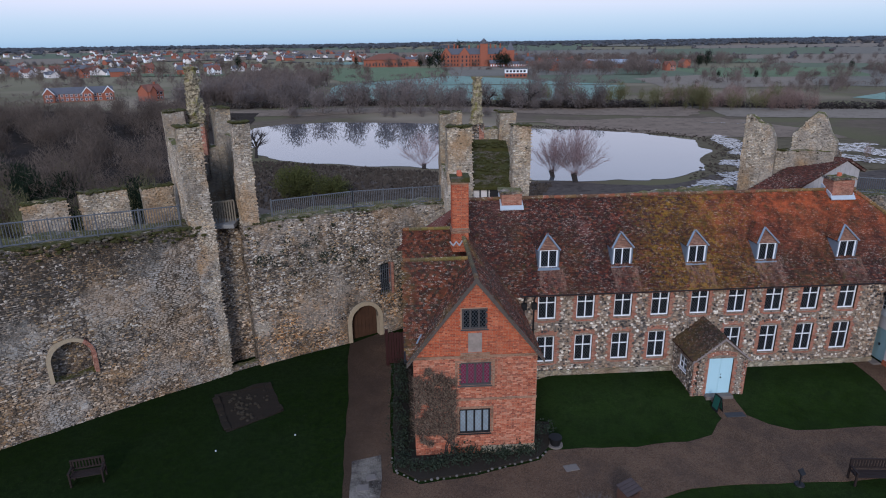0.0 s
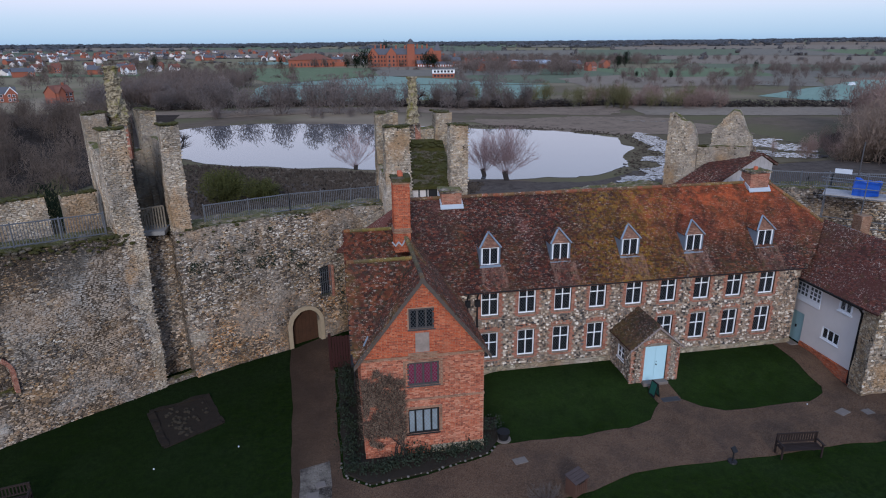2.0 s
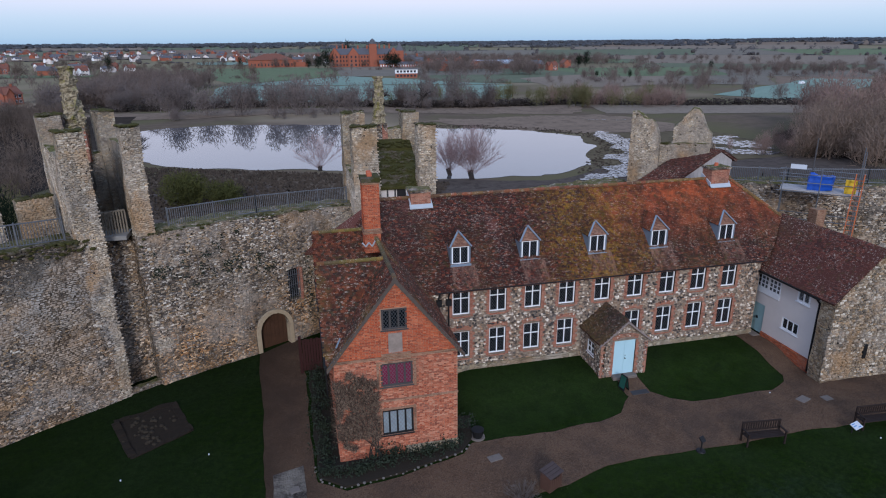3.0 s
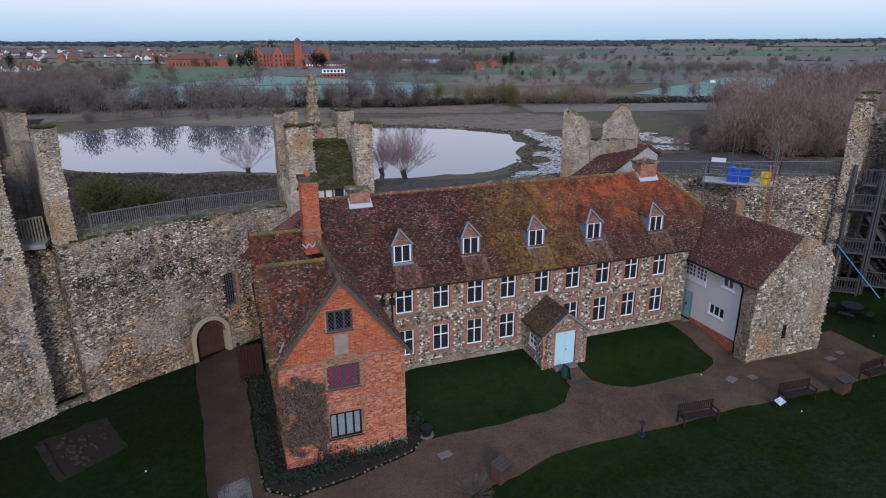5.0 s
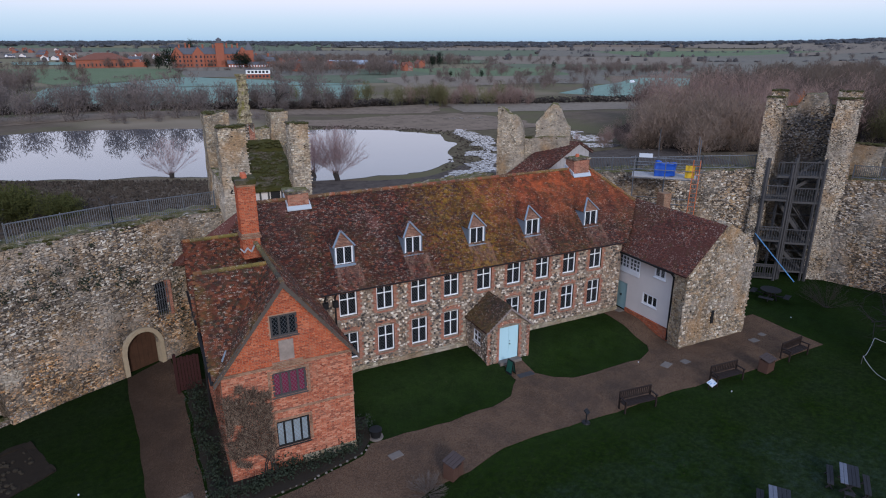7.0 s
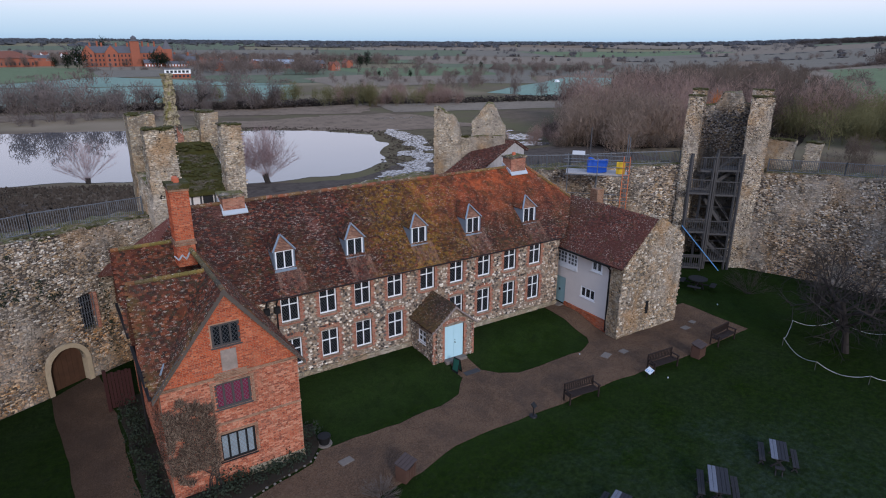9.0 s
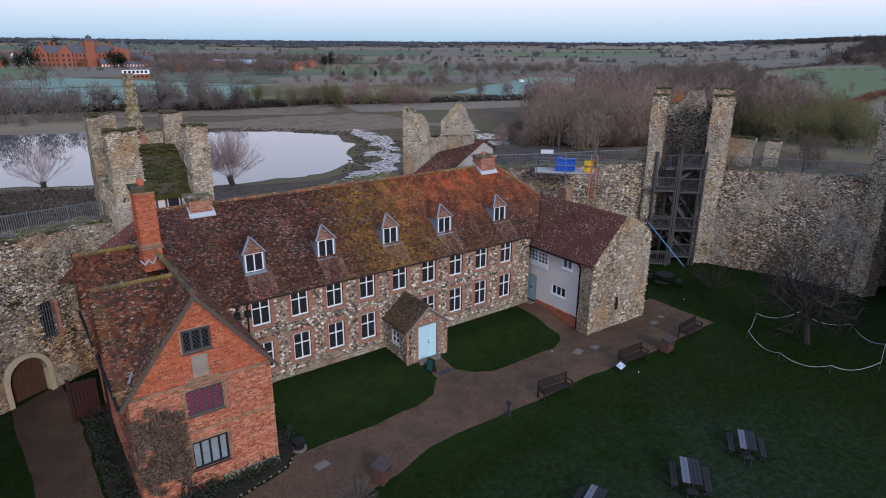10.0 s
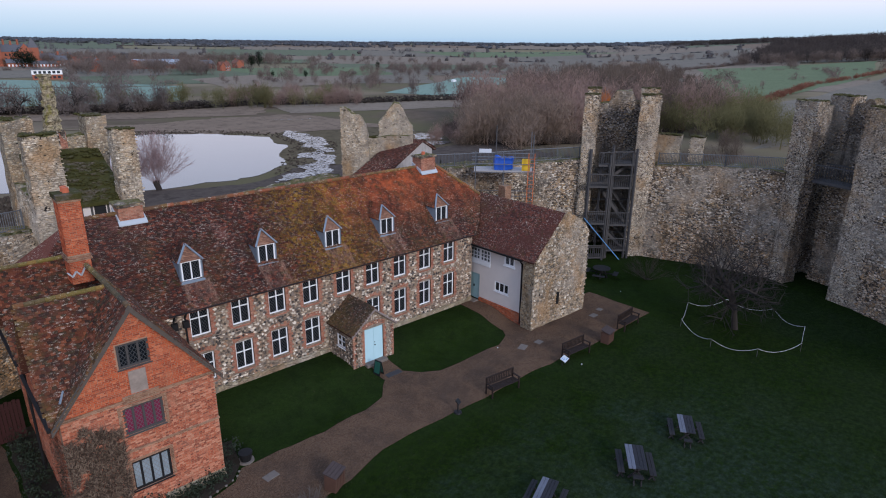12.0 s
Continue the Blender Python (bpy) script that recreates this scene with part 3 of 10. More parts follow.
def gravel():
    n = Nodes("brown_gravel_path", 0.95, 0, 0.03)
    f = n.ramp(n.noise(26, 6, 0.8), (0.33, (0, 0, 0)), (0.67, (1, 1, 1)))
    g = n.noise(0.7, 5, 0.65)
    col = n.mix(f, (0.054, 0.032, 0.021), (0.195, 0.121, 0.078))
    col = n.mix(n.math("MULTIPLY", n.ramp(g, (0.4, (0, 0, 0)), (0.65, (1, 1, 1))), 0.55), col, n.mix(f, (0.034, 0.020, 0.013), (0.110, 0.069, 0.046)))
    peb = voronoi(n, n.scaled(44, 44, 44))
    ps = n.t.nodes.new("ShaderNodeSeparateColor")
    n.link(peb.outputs["Color"], ps.inputs[0])
    col = n.mix(n.math("MULTIPLY", n.ramp(ps.outputs[0], (0.84, (0, 0, 0)), (0.87, (1, 1, 1))), 0.35), col, (0.22, 0.17, 0.135))
    col = n.mix(n.math("MULTIPLY", n.ramp(ps.outputs[1], (0.80, (0, 0, 0)), (0.84, (1, 1, 1))), 0.6), col, (0.018, 0.014, 0.013))
    col = n.mix(n.math("MULTIPLY", n.ramp(n.noise(2.1, 5, 0.7), (0.56, (0, 0, 0)), (0.68, (1, 1, 1))), 0.45), col, (0.125, 0.082, 0.062))
    wet = n.ramp(n.noise(0.28, 5, 0.7), (0.47, (0, 0, 0)), (0.62, (1, 1, 1)))
    col = n.mix(n.math("MULTIPLY", wet, 0.5), col, n.mix(f, (0.027, 0.020, 0.017), (0.078, 0.057, 0.047)))
    gx = n.t.nodes.new("ShaderNodeSeparateXYZ")
    n.link(n.pos, gx.inputs[0])
    # the gravel colour darkens west of about x = -7, with a ragged edge
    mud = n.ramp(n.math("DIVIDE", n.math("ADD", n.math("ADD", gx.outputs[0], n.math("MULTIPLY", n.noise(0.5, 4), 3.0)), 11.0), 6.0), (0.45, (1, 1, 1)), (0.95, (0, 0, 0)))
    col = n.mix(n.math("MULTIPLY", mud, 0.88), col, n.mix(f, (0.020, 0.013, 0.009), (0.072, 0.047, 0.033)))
    n.bump(f, 0.7, 0.02)
    return n.color(col)


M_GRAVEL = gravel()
M_ARCH = plain("cream_arch_stone", (0.40, 0.32, 0.22), 0.95, 0, 0.4, 5, 0.4)
M_COBBLE = stone_material("grey_cobbles", [(0.10, 0.086, 0.076), (0.125, 0.11, 0.10), (0.07, 0.060, 0.053), (0.105, 0.09, 0.08)], 0.11, (0.045, 0.034, 0.028), 0.2, 0.0, 0.0)
M_SOIL = plain("dark_bare_soil", (0.024, 0.018, 0.012), 0.95, 0, 0.5, 7, 0.5)
mn = Nodes("green_brown_moss", 0.95, 0, 0.15)
mc = mn.mix(mn.noise(4, 6, 0.75), (0.008, 0.009, 0.003), (0.075, 0.070, 0.020))
mc = mn.mix(mn.ramp(mn.noise(1.6, 5, 0.7, mn.scaled(0.6, 1.2, 1.0)), (0.52, (0, 0, 0)), (0.62, (1, 1, 1))), mc, mn.mix(mn.noise(9, 4), (0.035, 0.027, 0.02), (0.15, 0.125, 0.095)))
mn.bump(mn.noise(7, 4), 0.7, 0.04)
M_MOSS = mn.color(mc)
dn_ = Nodes("brown_dry_creeper", 0.95, 0, 0.05)
M_DRYLEAF = dn_.color(dn_.ramp(dn_.island(), (0.0, (0.075, 0.052, 0.040)), (0.3, (0.13, 0.093, 0.070)), (0.55, (0.040, 0.028, 0.022)), (0.8, (0.185, 0.14, 0.108)), constant=True))
M_LEAF = plain("dark_evergreen_leaves", (0.017, 0.026, 0.013), 0.8, 0, 0.5, 3, 0.0)

# ---- mesh helpers ----
WM = {}


def part(name, shape, material, parent=None, label="", m=None):
    """One mesh object. Shapes are in world metres, or local to m where m is given."""
    if isinstance(shape, bmesh.types.BMesh):
        me = bpy.data.meshes.new(name)
        shape.to_mesh(me)
        shape.free()
    else:
        me = shape
    if material is not None and not me.materials:
        me.materials.append(material)
    ob = new(name, me)
    base = WM[parent.name] if parent else Matrix.Identity(4)
    if m is None:
        me.transform(base.inverted())
        WM[ob.name] = base
    else:
        ob.matrix_basis = base.inverted() @ m
        WM[ob.name] = m
    if parent:
        ob.parent = parent
    if label:
        ob["label"] = label
    return ob


def thing(name, at, label, category, group="", kind="", rz=0):
    ob = new(name)
    ob.matrix_basis = pose(*at, 0, 0, rz)
    WM[ob.name] = ob.matrix_basis.copy()
    return tagged(ob, label, category, group, kind)


def solid(name, shape, material, label, category, group="", kind="", m=None):
    """A thing of one mesh."""
    return tagged(part(name, shape, material, None, label, m), label, category, group, kind)


def shaped(verts, faces, name="mesh"):
    me = bpy.data.meshes.new(name)
    me.from_pydata([tuple(v) for v in verts], [], [tuple(f) for f in faces])
    me.update()
    return me


def box(bm, x0, x1, y0, y1, z0, z1, m=None):
    v = [bm.verts.new((x, y, z)) for z in (z0, z1) for y in (y0, y1) for x in (x0, x1)]
    for f in ((0, 2, 3, 1), (4, 5, 7, 6), (0, 1, 5, 4), (2, 6, 7, 3), (0, 4, 6, 2), (1, 3, 7, 5)):
        bm.faces.new([v[i] for i in f])
    if m is not None:
        bmesh.ops.transform(bm, matrix=m, verts=v)
    return v


def boxed(x0, x1, y0, y1, z0, z1, bevel=0.0, m=None):
    bm = bmesh.new()
    box(bm, x0, x1, y0, y1, z0, z1, m)
    if bevel:
        bmesh.ops.bevel(bm, geom=bm.edges[:], offset=bevel, segments=1, affect="EDGES")
    return bm


def tube(bm, a, b, r0, r1=None, sides=8, caps=True):
    a, b = Vector(a), Vector(b)
    r1 = r0 if r1 is None else r1
    q = (b - a).to_track_quat("Z", "Y").to_matrix()
    rings = []
    for p, r in ((a, r0), (b, r1)):
        rings.append([bm.verts.new(p + q @ Vector((r * math.cos(k * math.tau / sides), r * math.sin(k * math.tau / sides), 0))) for k in range(sides)])
    for k in range(sides):
        bm.faces.new((rings[0][k], rings[0][(k + 1) % sides], rings[1][(k + 1) % sides], rings[1][k]))
    if caps:
        bm.faces.new(rings[0][::-1])
        bm.faces.new(rings[1])


def prism(bm, pts, off):
    """A flat polygon pushed along a vector."""
    off = Vector(off)
    lo = [bm.verts.new(p) for p in pts]
    hi = [bm.verts.new(Vector(p) + off) for p in pts]
    bm.faces.new(lo[::-1])
    bm.faces.new(hi)
    for i in range(len(pts)):
        j = (i + 1) % len(pts)
        bm.faces.new((lo[i], lo[j], hi[j], hi[i]))
    bmesh.ops.recalc_face_normals(bm, faces=bm.faces[:])


def beam(bm, a, b, w, d):
    """A square-cut bar from a to b."""
    a, b = Vector(a), Vector(b)
    ln = (b - a).length
    m = Matrix.Translation(a) @ (b - a).to_track_quat("Z", "Y").to_matrix().to_4x4()
    box(bm, -w / 2, w / 2, -d / 2, d / 2, 0, ln, m)


def rubble(bm, quad, z0, top, seg=0.55, rough=0.07, seed=0.0):
    """A block of uneven masonry on four ground points. top: a height, or a function of (u, v) from 0 to 1."""
    a, b, c, d = (Vector((p[0], p[1])) for p in quad)
    nu = max(1, round(max((b - a).length, (c - d).length) / seg))
    nv = max(1, round(max((d - a).length, (c - b).length) / seg))
    fn = top if callable(top) else (lambda u, v: top)
    nz = max(2, round((fn(0.5, 0.5) - z0) / seg))
    grid = {}

    def vert(i, j, k):
        if (i, j, k) not in grid:
            u, v, w = i / nu, j / nv, k / nz
            p = (a * (1 - u) + b * u) * (1 - v) + (d * (1 - u) + c * u) * v
            q = Vector((p.x, p.y, z0 + (fn(u, v) - z0) * w))
            s = noise.noise_vector(q * 1.1 + Vector((seed, 0, 0))) * rough + noise.noise_vector(q * 0.35 + Vector((0, seed, 0))) * rough * 1.2
            if k == nz:
                s.z += noise.noise(q * 2.3 + Vector((0, 0, seed))) * rough * 1.6
            grid[(i, j, k)] = bm.verts.new(q + s)
        return grid[(i, j, k)]

    def quadface(p, q, r, s):
        bm.faces.new((vert(*p), vert(*q), vert(*r), vert(*s)))

    for k in range(nz):
        for i in range(nu):
            quadface((i, 0, k), (i + 1, 0, k), (i + 1, 0, k + 1), (i, 0, k + 1))
            quadface((i + 1, nv, k), (i, nv, k), (i, nv, k + 1), (i + 1, nv, k + 1))
        for j in range(nv):
            quadface((0, j + 1, k), (0, j, k), (0, j, k + 1), (0, j + 1, k + 1))
            quadface((nu, j, k), (nu, j + 1, k), (nu, j + 1, k + 1), (nu, j, k + 1))
    for i in range(nu):
        for j in range(nv):
            quadface((i, j, nz), (i + 1, j, nz), (i + 1, j + 1, nz), (i, j + 1, nz))
    return bm


def cell_wall(u0, u1, z0, top, thick, holes, m, cuts=(), woven=False):
    """A wall with real openings, in (u, depth, z); its outer face lies at depth 0. top: height, or a function of u."""
    fn = top if callable(top) else (lambda u: top)
    us = sorted({u0, u1, *cuts, *(h[0] for h in holes), *(h[1] for h in holes)})
    bm = bmesh.new()
    for a, b in zip(us, us[1:]):
        mid = (a + b) / 2
        hs = sorted((h[2], h[3]) for h in holes if h[0] < mid < h[1])
        z = z0
        spans = []
        levels = sorted({zz for h in holes for zz in (h[2], h[3])}) if woven else []
        for lo, hi in hs:
            if lo > z:
                spans.append((z, lo, lo))
            z = hi
        if fn(a) > z + 1e-4 or fn(b) > z + 1e-4:
            spans.append((z, max(z, fn(a)), max(z, fn(b))))
        cut = []
        for lo, ta, tb in spans:
            for zz in levels:
                if lo + 1e-3 < zz < min(ta, tb) - 1e-3:
                    cut.append((lo, zz, zz))
                    lo = zz
            cut.append((lo, ta, tb))
        for lo, ta, tb in cut:
            p = [(a, 0, lo), (b, 0, lo), (b, 0, tb), (a, 0, ta)]
            v = [bm.verts.new(m @ Vector((x, y + dy, zz))) for dy in (0, thick) for x, y, zz in p]
            for f in ((0, 1, 2, 3), (7, 6, 5, 4), (0, 4, 5, 1), (1, 5, 6, 2), (2, 6, 7, 3), (3, 7, 4, 0)):
                bm.faces.new([v[i] for i in f])
    bmesh.ops.remove_doubles(bm, verts=bm.verts[:], dist=0.0005)
    return bm


def inside(poly, x, y):
    hit = False
    for (x1, y1), (x2, y2) in zip(poly, poly[1:] + poly[:1]):
        if (y1 > y) != (y2 > y) and x < (x2 - x1) * (y - y1) / (y2 - y1) + x1:
            hit = not hit
    return hit


def tiles(origin, along, up, poly, seed=1, w=0.155, gauge=0.10, lift=0.012):
    """Overlapping clay tiles on a roof plane, inside a polygon of (along, up) metres; each tile sits a little unevenly."""
    rng = random.Random(seed)
    o, a, u = Vector(origin), Vector(along).normalized(), Vector(up).normalized()
    n = a.cross(u).normalized()
    if n.z < 0:
        n = -n
    verts, faces = [], []
    hi_v, hi_a, lo_a, lo_v = max(p[1] for p in poly), max(p[0] for p in poly), min(p[0] for p in poly), min(p[1] for p in poly)
    row = 0
    v = lo_v
    while v < hi_v:
        x = lo_a - (w / 2 if row % 2 else 0)
        while x < hi_a:
            if inside(poly, x + w / 2, v + gauge / 2):
                sag = 0.05 * noise.noise((o + a * x + u * v) * 0.35) + 0.02 * noise.noise((o + a * x + u * v) * 1.3)
                l0 = lift + 0.022 + rng.uniform(0, 0.012) + (rng.random() < 0.04) * 0.03 + sag
                l1 = lift + sag
                j, k = rng.uniform(-0.008, 0.008), rng.uniform(-0.012, 0.012)
                g = 0.006
                p = [o + a * (x + g) + u * (v + k) + n * (l0 + j), o + a * (x + w - g) + u * (v + k + j) + n * (l0 - j),
                     o + a * (x + w - g) + u * (v + gauge * 1.5) + n * l1, o + a * (x + g) + u * (v + gauge * 1.5) + n * l1]
                q = [p[0] - n * 0.03, p[1] - n * 0.03]
                b = len(verts)
                verts += p + q
                faces += [(b, b + 1, b + 2, b + 3), (b + 4, b + 5, b + 1, b), (b + 4, b, b + 3), (b + 1, b + 5, b + 2)]
            x += w
        v += gauge
        row += 1
    return verts, faces


ICO = bmesh.new()
bmesh.ops.create_icosphere(ICO, subdivisions=1, radius=1.0)
ICO_V = [v.co.copy() for v in ICO.verts]
ICO_F = [[v.index for v in f.verts] for f in ICO.faces]
ICO.free()
KNAP_V = [Vector((math.cos(k * math.tau / 5), math.sin(k * math.tau / 5), -0.4)) for k in range(5)] + [Vector((0.62 * math.cos(0.3 + k * math.tau / 5), 0.62 * math.sin(0.3 + k * math.tau / 5), 0.9)) for k in range(5)]
KNAP_F = [[k, (k + 1) % 5, 5 + (k + 1) % 5, 5 + k] for k in range(5)] + [[5, 6, 7, 8, 9]]
# a split block, for laid masonry
BLOCK_V = [Vector((x, y, -0.4)) for x, y in ((-1, -1), (1, -1), (1, 1), (-1, 1))] + [Vector((0.72 * x, 0.70 * y, 0.9)) for x, y in ((-1, -1), (1, -1), (1, 1), (-1, 1))]
BLOCK_F = [[k, (k + 1) % 4, 4 + (k + 1) % 4, 4 + k] for k in range(4)] + [[4, 5, 6, 7]]


def stones(origin, along, width, height, keep, seed=1, sx=0.15, sz=0.115, depth=0.03, size=1.0, disp=None, laid=False):
    """Irregular knapped stones set in a wall face, proud of the mortar; keep(u, z) says where."""
    rng = random.Random(seed)
    o, a = Vector(origin), Vector(along).normalized()
    up = Vector((0, 0, 1))
    n = a.cross(up)

    def shift(q):
        if not disp:
            return Vector((0, 0, 0))
        r, sd = disp
        return noise.noise_vector(q * 1.1 + Vector((sd, 0, 0))) * r + noise.noise_vector(q * 0.35 + Vector((0, sd, 0))) * r * 1.2

    verts, faces = [], []
    z, row = sz / 2, 0
    while z < height:
        u = sx * (0.25 if row % 2 else 0.6)
        while u < width:
            cu, cz = u + rng.uniform(-0.3, 0.3) * sx, z + rng.uniform(-0.3, 0.3) * sz * (0.45 if laid else 1.0)
            if keep(cu, cz):
                ru, rz, rn = sx * rng.choice((0.26, 0.34, 0.42, 0.5, 0.66)) * rng.uniform(0.9, 1.1) * size, sz * rng.choice((0.28, 0.38, 0.48, 0.62)) * rng.uniform(0.9, 1.1) * size, depth * rng.uniform(0.6, 1.5)
                t = rng.gauss(0, 0.12) if laid else rng.uniform(0, math.tau)
                if laid:
                    ru, rz = sx * rng.choice((0.24, 0.34, 0.40, 0.46, 0.58)) * size, sz * rng.choice((0.26, 0.36, 0.42, 0.50)) * size
                c, s = math.cos(t), math.sin(t)
                b = len(verts)
                mid = o + a * cu + up * cz
                mid = mid + shift(mid)
                for p in BLOCK_V if laid else KNAP_V:
                    k = rng.uniform(0.72, 1.2)
                    x, y = p.x * k, p.y * k
                    verts.append(mid + a * ((x * c - y * s) * ru) + up * ((x * s + y * c) * rz) + n * (p.z * rn))
                faces += [[b + i for i in f] for f in (BLOCK_F if laid else KNAP_F)]
            u += sx
        z += sz
        row += 1
    return verts, faces

def bricks(origin, along, width, height, keep, seed=1, proud=0.010, gauge=0.066, length=0.215):
    """Brick faces in alternating header and stretcher courses, each a little uneven; keep(u, z) says where."""
    rng = random.Random(seed)
    o, a, up = Vector(origin), Vector(along).normalized(), Vector((0, 0, 1))
    n = a.cross(up)
    verts, faces = [], []
    z, row = 0.0, 0
    while z + gauge <= height + 0.001:
        ln = length if row % 2 else length / 2
        u = -(length / 4 if row % 4 == 1 else 0.0)
        while u < width:
            lo, hi = max(u, 0.0) + 0.005, min(u + ln, width) - 0.005
            if hi - lo > 0.04 and keep((lo + hi) / 2, z + gauge / 2):
                p = proud + rng.uniform(-0.004, 0.005)
                z0, z1 = z + 0.006 + rng.uniform(-0.002, 0.002), z + gauge - 0.005
                b = len(verts)
                for d, e in ((-0.02, 0.0), (p, 0.003)):
                    verts += [o + a * (lo + e) + up * (z0 + e) + n * d, o + a * (hi - e) + up * (z0 + e) + n * d, o + a * (hi - e) + up * (z1 - e) + n * d, o + a * (lo + e) + up * (z1 - e) + n * d]
                faces += [(b + 4, b + 5, b + 6, b + 7), (b, b + 1, b + 5, b + 4), (b + 1, b + 2, b + 6, b + 5), (b + 2, b + 3, b + 7, b + 6), (b + 3, b, b + 4, b + 7)]
            u += ln
        z += gauge
        row += 1
    return verts, faces

# ---- ground ----
RING = [(-44, -16), (-27.5, -2.6), (-21.5, 8.5), (-17, 10.5), (-4.5, 13.5), (2, 13.5), (16, 15), (22, 13), (32, 7.5), (40, 3), (44, -10), (44, -18), (38, -27), (22, -48), (-20, -52), (-46, -36)]


def smooth(a, b, x):
    k = min(1.0, max(0.0, (x - a) / (b - a)))
    return k * k * (3 - 2 * k)


def ring_distance(x, y):
    """Metres outside the curtain wall; 0 within."""
    if inside(RING, x, y):
        return 0.0
    best = 1e9
    for (x1, y1), (x2, y2) in zip(RING, RING[1:] + RING[:1]):
        dx, dy = x2 - x1, y2 - y1
        k = min(1.0, max(0.0, ((x - x1) * dx + (y - y1) * dy) / (dx * dx + dy * dy)))
        best = min(best, math.hypot(x - x1 - k * dx, y - y1 - k * dy))
    return best


def ground_z(x, y):
    """The castle stands on a mound in a flat valley; the land lifts slowly to the skyline, sooner in the east."""
    r = math.hypot(x + 8, y + 27)
    d = ring_distance(x, y) if r < 140 else 99.0
    z = -9.6 * smooth(0.5, 17.0, d)
    if d == 0.0:
        z += 0.48 * smooth(-3.8, -1.4, y) * smooth(-1.2, 0.8, x) * (1 - smooth(18.6, 20.5, x)) * (1 - smooth(4.0, 7.0, y))
    if r > 200:
        az = math.degrees(math.atan2(x + 8, y + 27))
        z += 27 * smooth(800, 3400, r) + 46 * smooth(50, 84, az) * smooth(300, 1700, r)
        z += 5.0 * noise.noise((x * 0.0016, y * 0.0016, 0)) * smooth(500, 1500, r)
    return z


radii = [0.0]
while radii[-1] < 4700:
    radii.append(radii[-1] + max(0.8 if radii[-1] < 26 else 2.0, radii[-1] * 0.045))
SEG = 200
gv, gf = [(0, -8, 0)], []
for r in radii[1:]:
    for k in range(SEG):
        x, y = r * math.sin(k * math.tau / SEG), -8 + r * math.cos(k * math.tau / SEG)
        gv.append((x, y, ground_z(x, y)))
for k in range(SEG):
    gf.append((0, 1 + (k + 1) % SEG, 1 + k))
for i in range(len(radii) - 2):
    for k in range(SEG):
        a, b = 1 + i * SEG + k, 1 + i * SEG + (k + 1) % SEG
        gf.append((a, b, b + SEG, a + SEG))
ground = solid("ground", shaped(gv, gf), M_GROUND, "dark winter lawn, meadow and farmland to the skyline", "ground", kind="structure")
for p in ground.data.polygons:
    p.use_smooth = True


def sheet(name, pts, z, material, label, category, kind="structure", thick=0.05, parent=None):
    """A flat patch with a soft uneven rim."""
    bm = bmesh.new()
    dense = []
    for (x1, y1), (x2, y2) in zip(pts, pts[1:] + pts[:1]):
        n = max(1, int(math.hypot(x2 - x1, y2 - y1) / 0.7))
        for k in range(n):
            x, y = x1 + (x2 - x1) * k / n, y1 + (y2 - y1) * k / n
            j = noise.noise_vector((x * 0.8, y * 0.8, 3)) * 0.14
            dense.append((x + j.x, y + j.y, z - thick))
    prism(bm, dense, (0, 0, thick))
    if parent:
        return part(name, bm, material, parent, label)
    return solid(name, bm, material, label, category, kind=kind)


PATH_EDGE = [(-10.2, 5.3), (-9.8, 0), (-9.35, -7.8), (-9.2, -16), (-2.0, -16), (-1.4, -10), (0.5, -9.3), (2.4, -9.0), (4.4, -8.35), (6.5, -8.25), (10.7, -8.4), (13.5, -8.3), (18.7, -8.6),
             (26.1, -8.4), (26.0, -3.7), (18.6, -3.9), (16.9, -3.95), (16.5, -4.5), (15.2, -5.05), (10.8, -5.0), (9.8, -4.5), (9.25, -3.75),
             (8.0, -3.75), (7.5, -4.2), (6.9, -5.0), (5.5, -5.4), (2.5, -5.55), (-0.6, -5.5), (-1.2, -6.1), (-4.0, -6.9), (-6.3, -7.3), (-7.5, -6.4), (-7.6, -1.0), (-7.7, 3.7), (-8.0, 7.0)]
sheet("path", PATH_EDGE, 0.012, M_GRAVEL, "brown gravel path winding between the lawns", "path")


def rising(name, x0, x1, y0, y1, lift, material, label, category):
    """A strip of path that follows the bank up to a door."""
    bm = bmesh.new()
    rows = []
    for j in range(13):
        y = y0 + (y1 - y0) * j / 12
        rows.append([bm.verts.new((x + 0.10 * noise.noise((x, y, 5)), y, ground_z(x, y) + lift)) for x in (x0, x0 * 0.67 + x1 * 0.33, x0 * 0.33 + x1 * 0.67, x1)])
    for a, b in zip(rows, rows[1:]):
        for k in range(3):
            bm.faces.new((a[k], a[k + 1], b[k + 1], b[k]))
    return solid(name, bm, material, label, category, kind="structure")


rising("path", 16.85, 18.22, -4.1, 0.2, 0.02, M_GRAVEL, "brown gravel path rising to the green door", "path")
rising("path", 7.95, 9.15, -3.9, -2.3, 0.025, M_GRAVEL, "worn brown ramp rising to the porch door", "path")
sheet("cobble_strip", [(-9.1, -5.6), (-9.1, -9.5), (-7.9, -9.5), (-7.9, -5.3)], 0.022, M_COBBLE, "grey cobbled strip set in the path", "paving")
sheet("soil_bed", [(-7.5, 3.4), (-7.4, -6.2), (-6.3, -7.1), (-4.0, -6.75), (-1.3, -6.0), (-0.5, -5.2), (-0.2, -3.5), (-1.2, -3.4), (-1.2, -5.3), (-6.3, -5.3), (-6.3, 3.4)], 0.09, M_SOIL, "bare soil planting bed along the brick house", "flower bed", thick=0.12)
M_FOOT = plain("dirty_footing_stone", (0.040, 0.030, 0.019), 0.95, 0, 0.6, 6, 0.5)
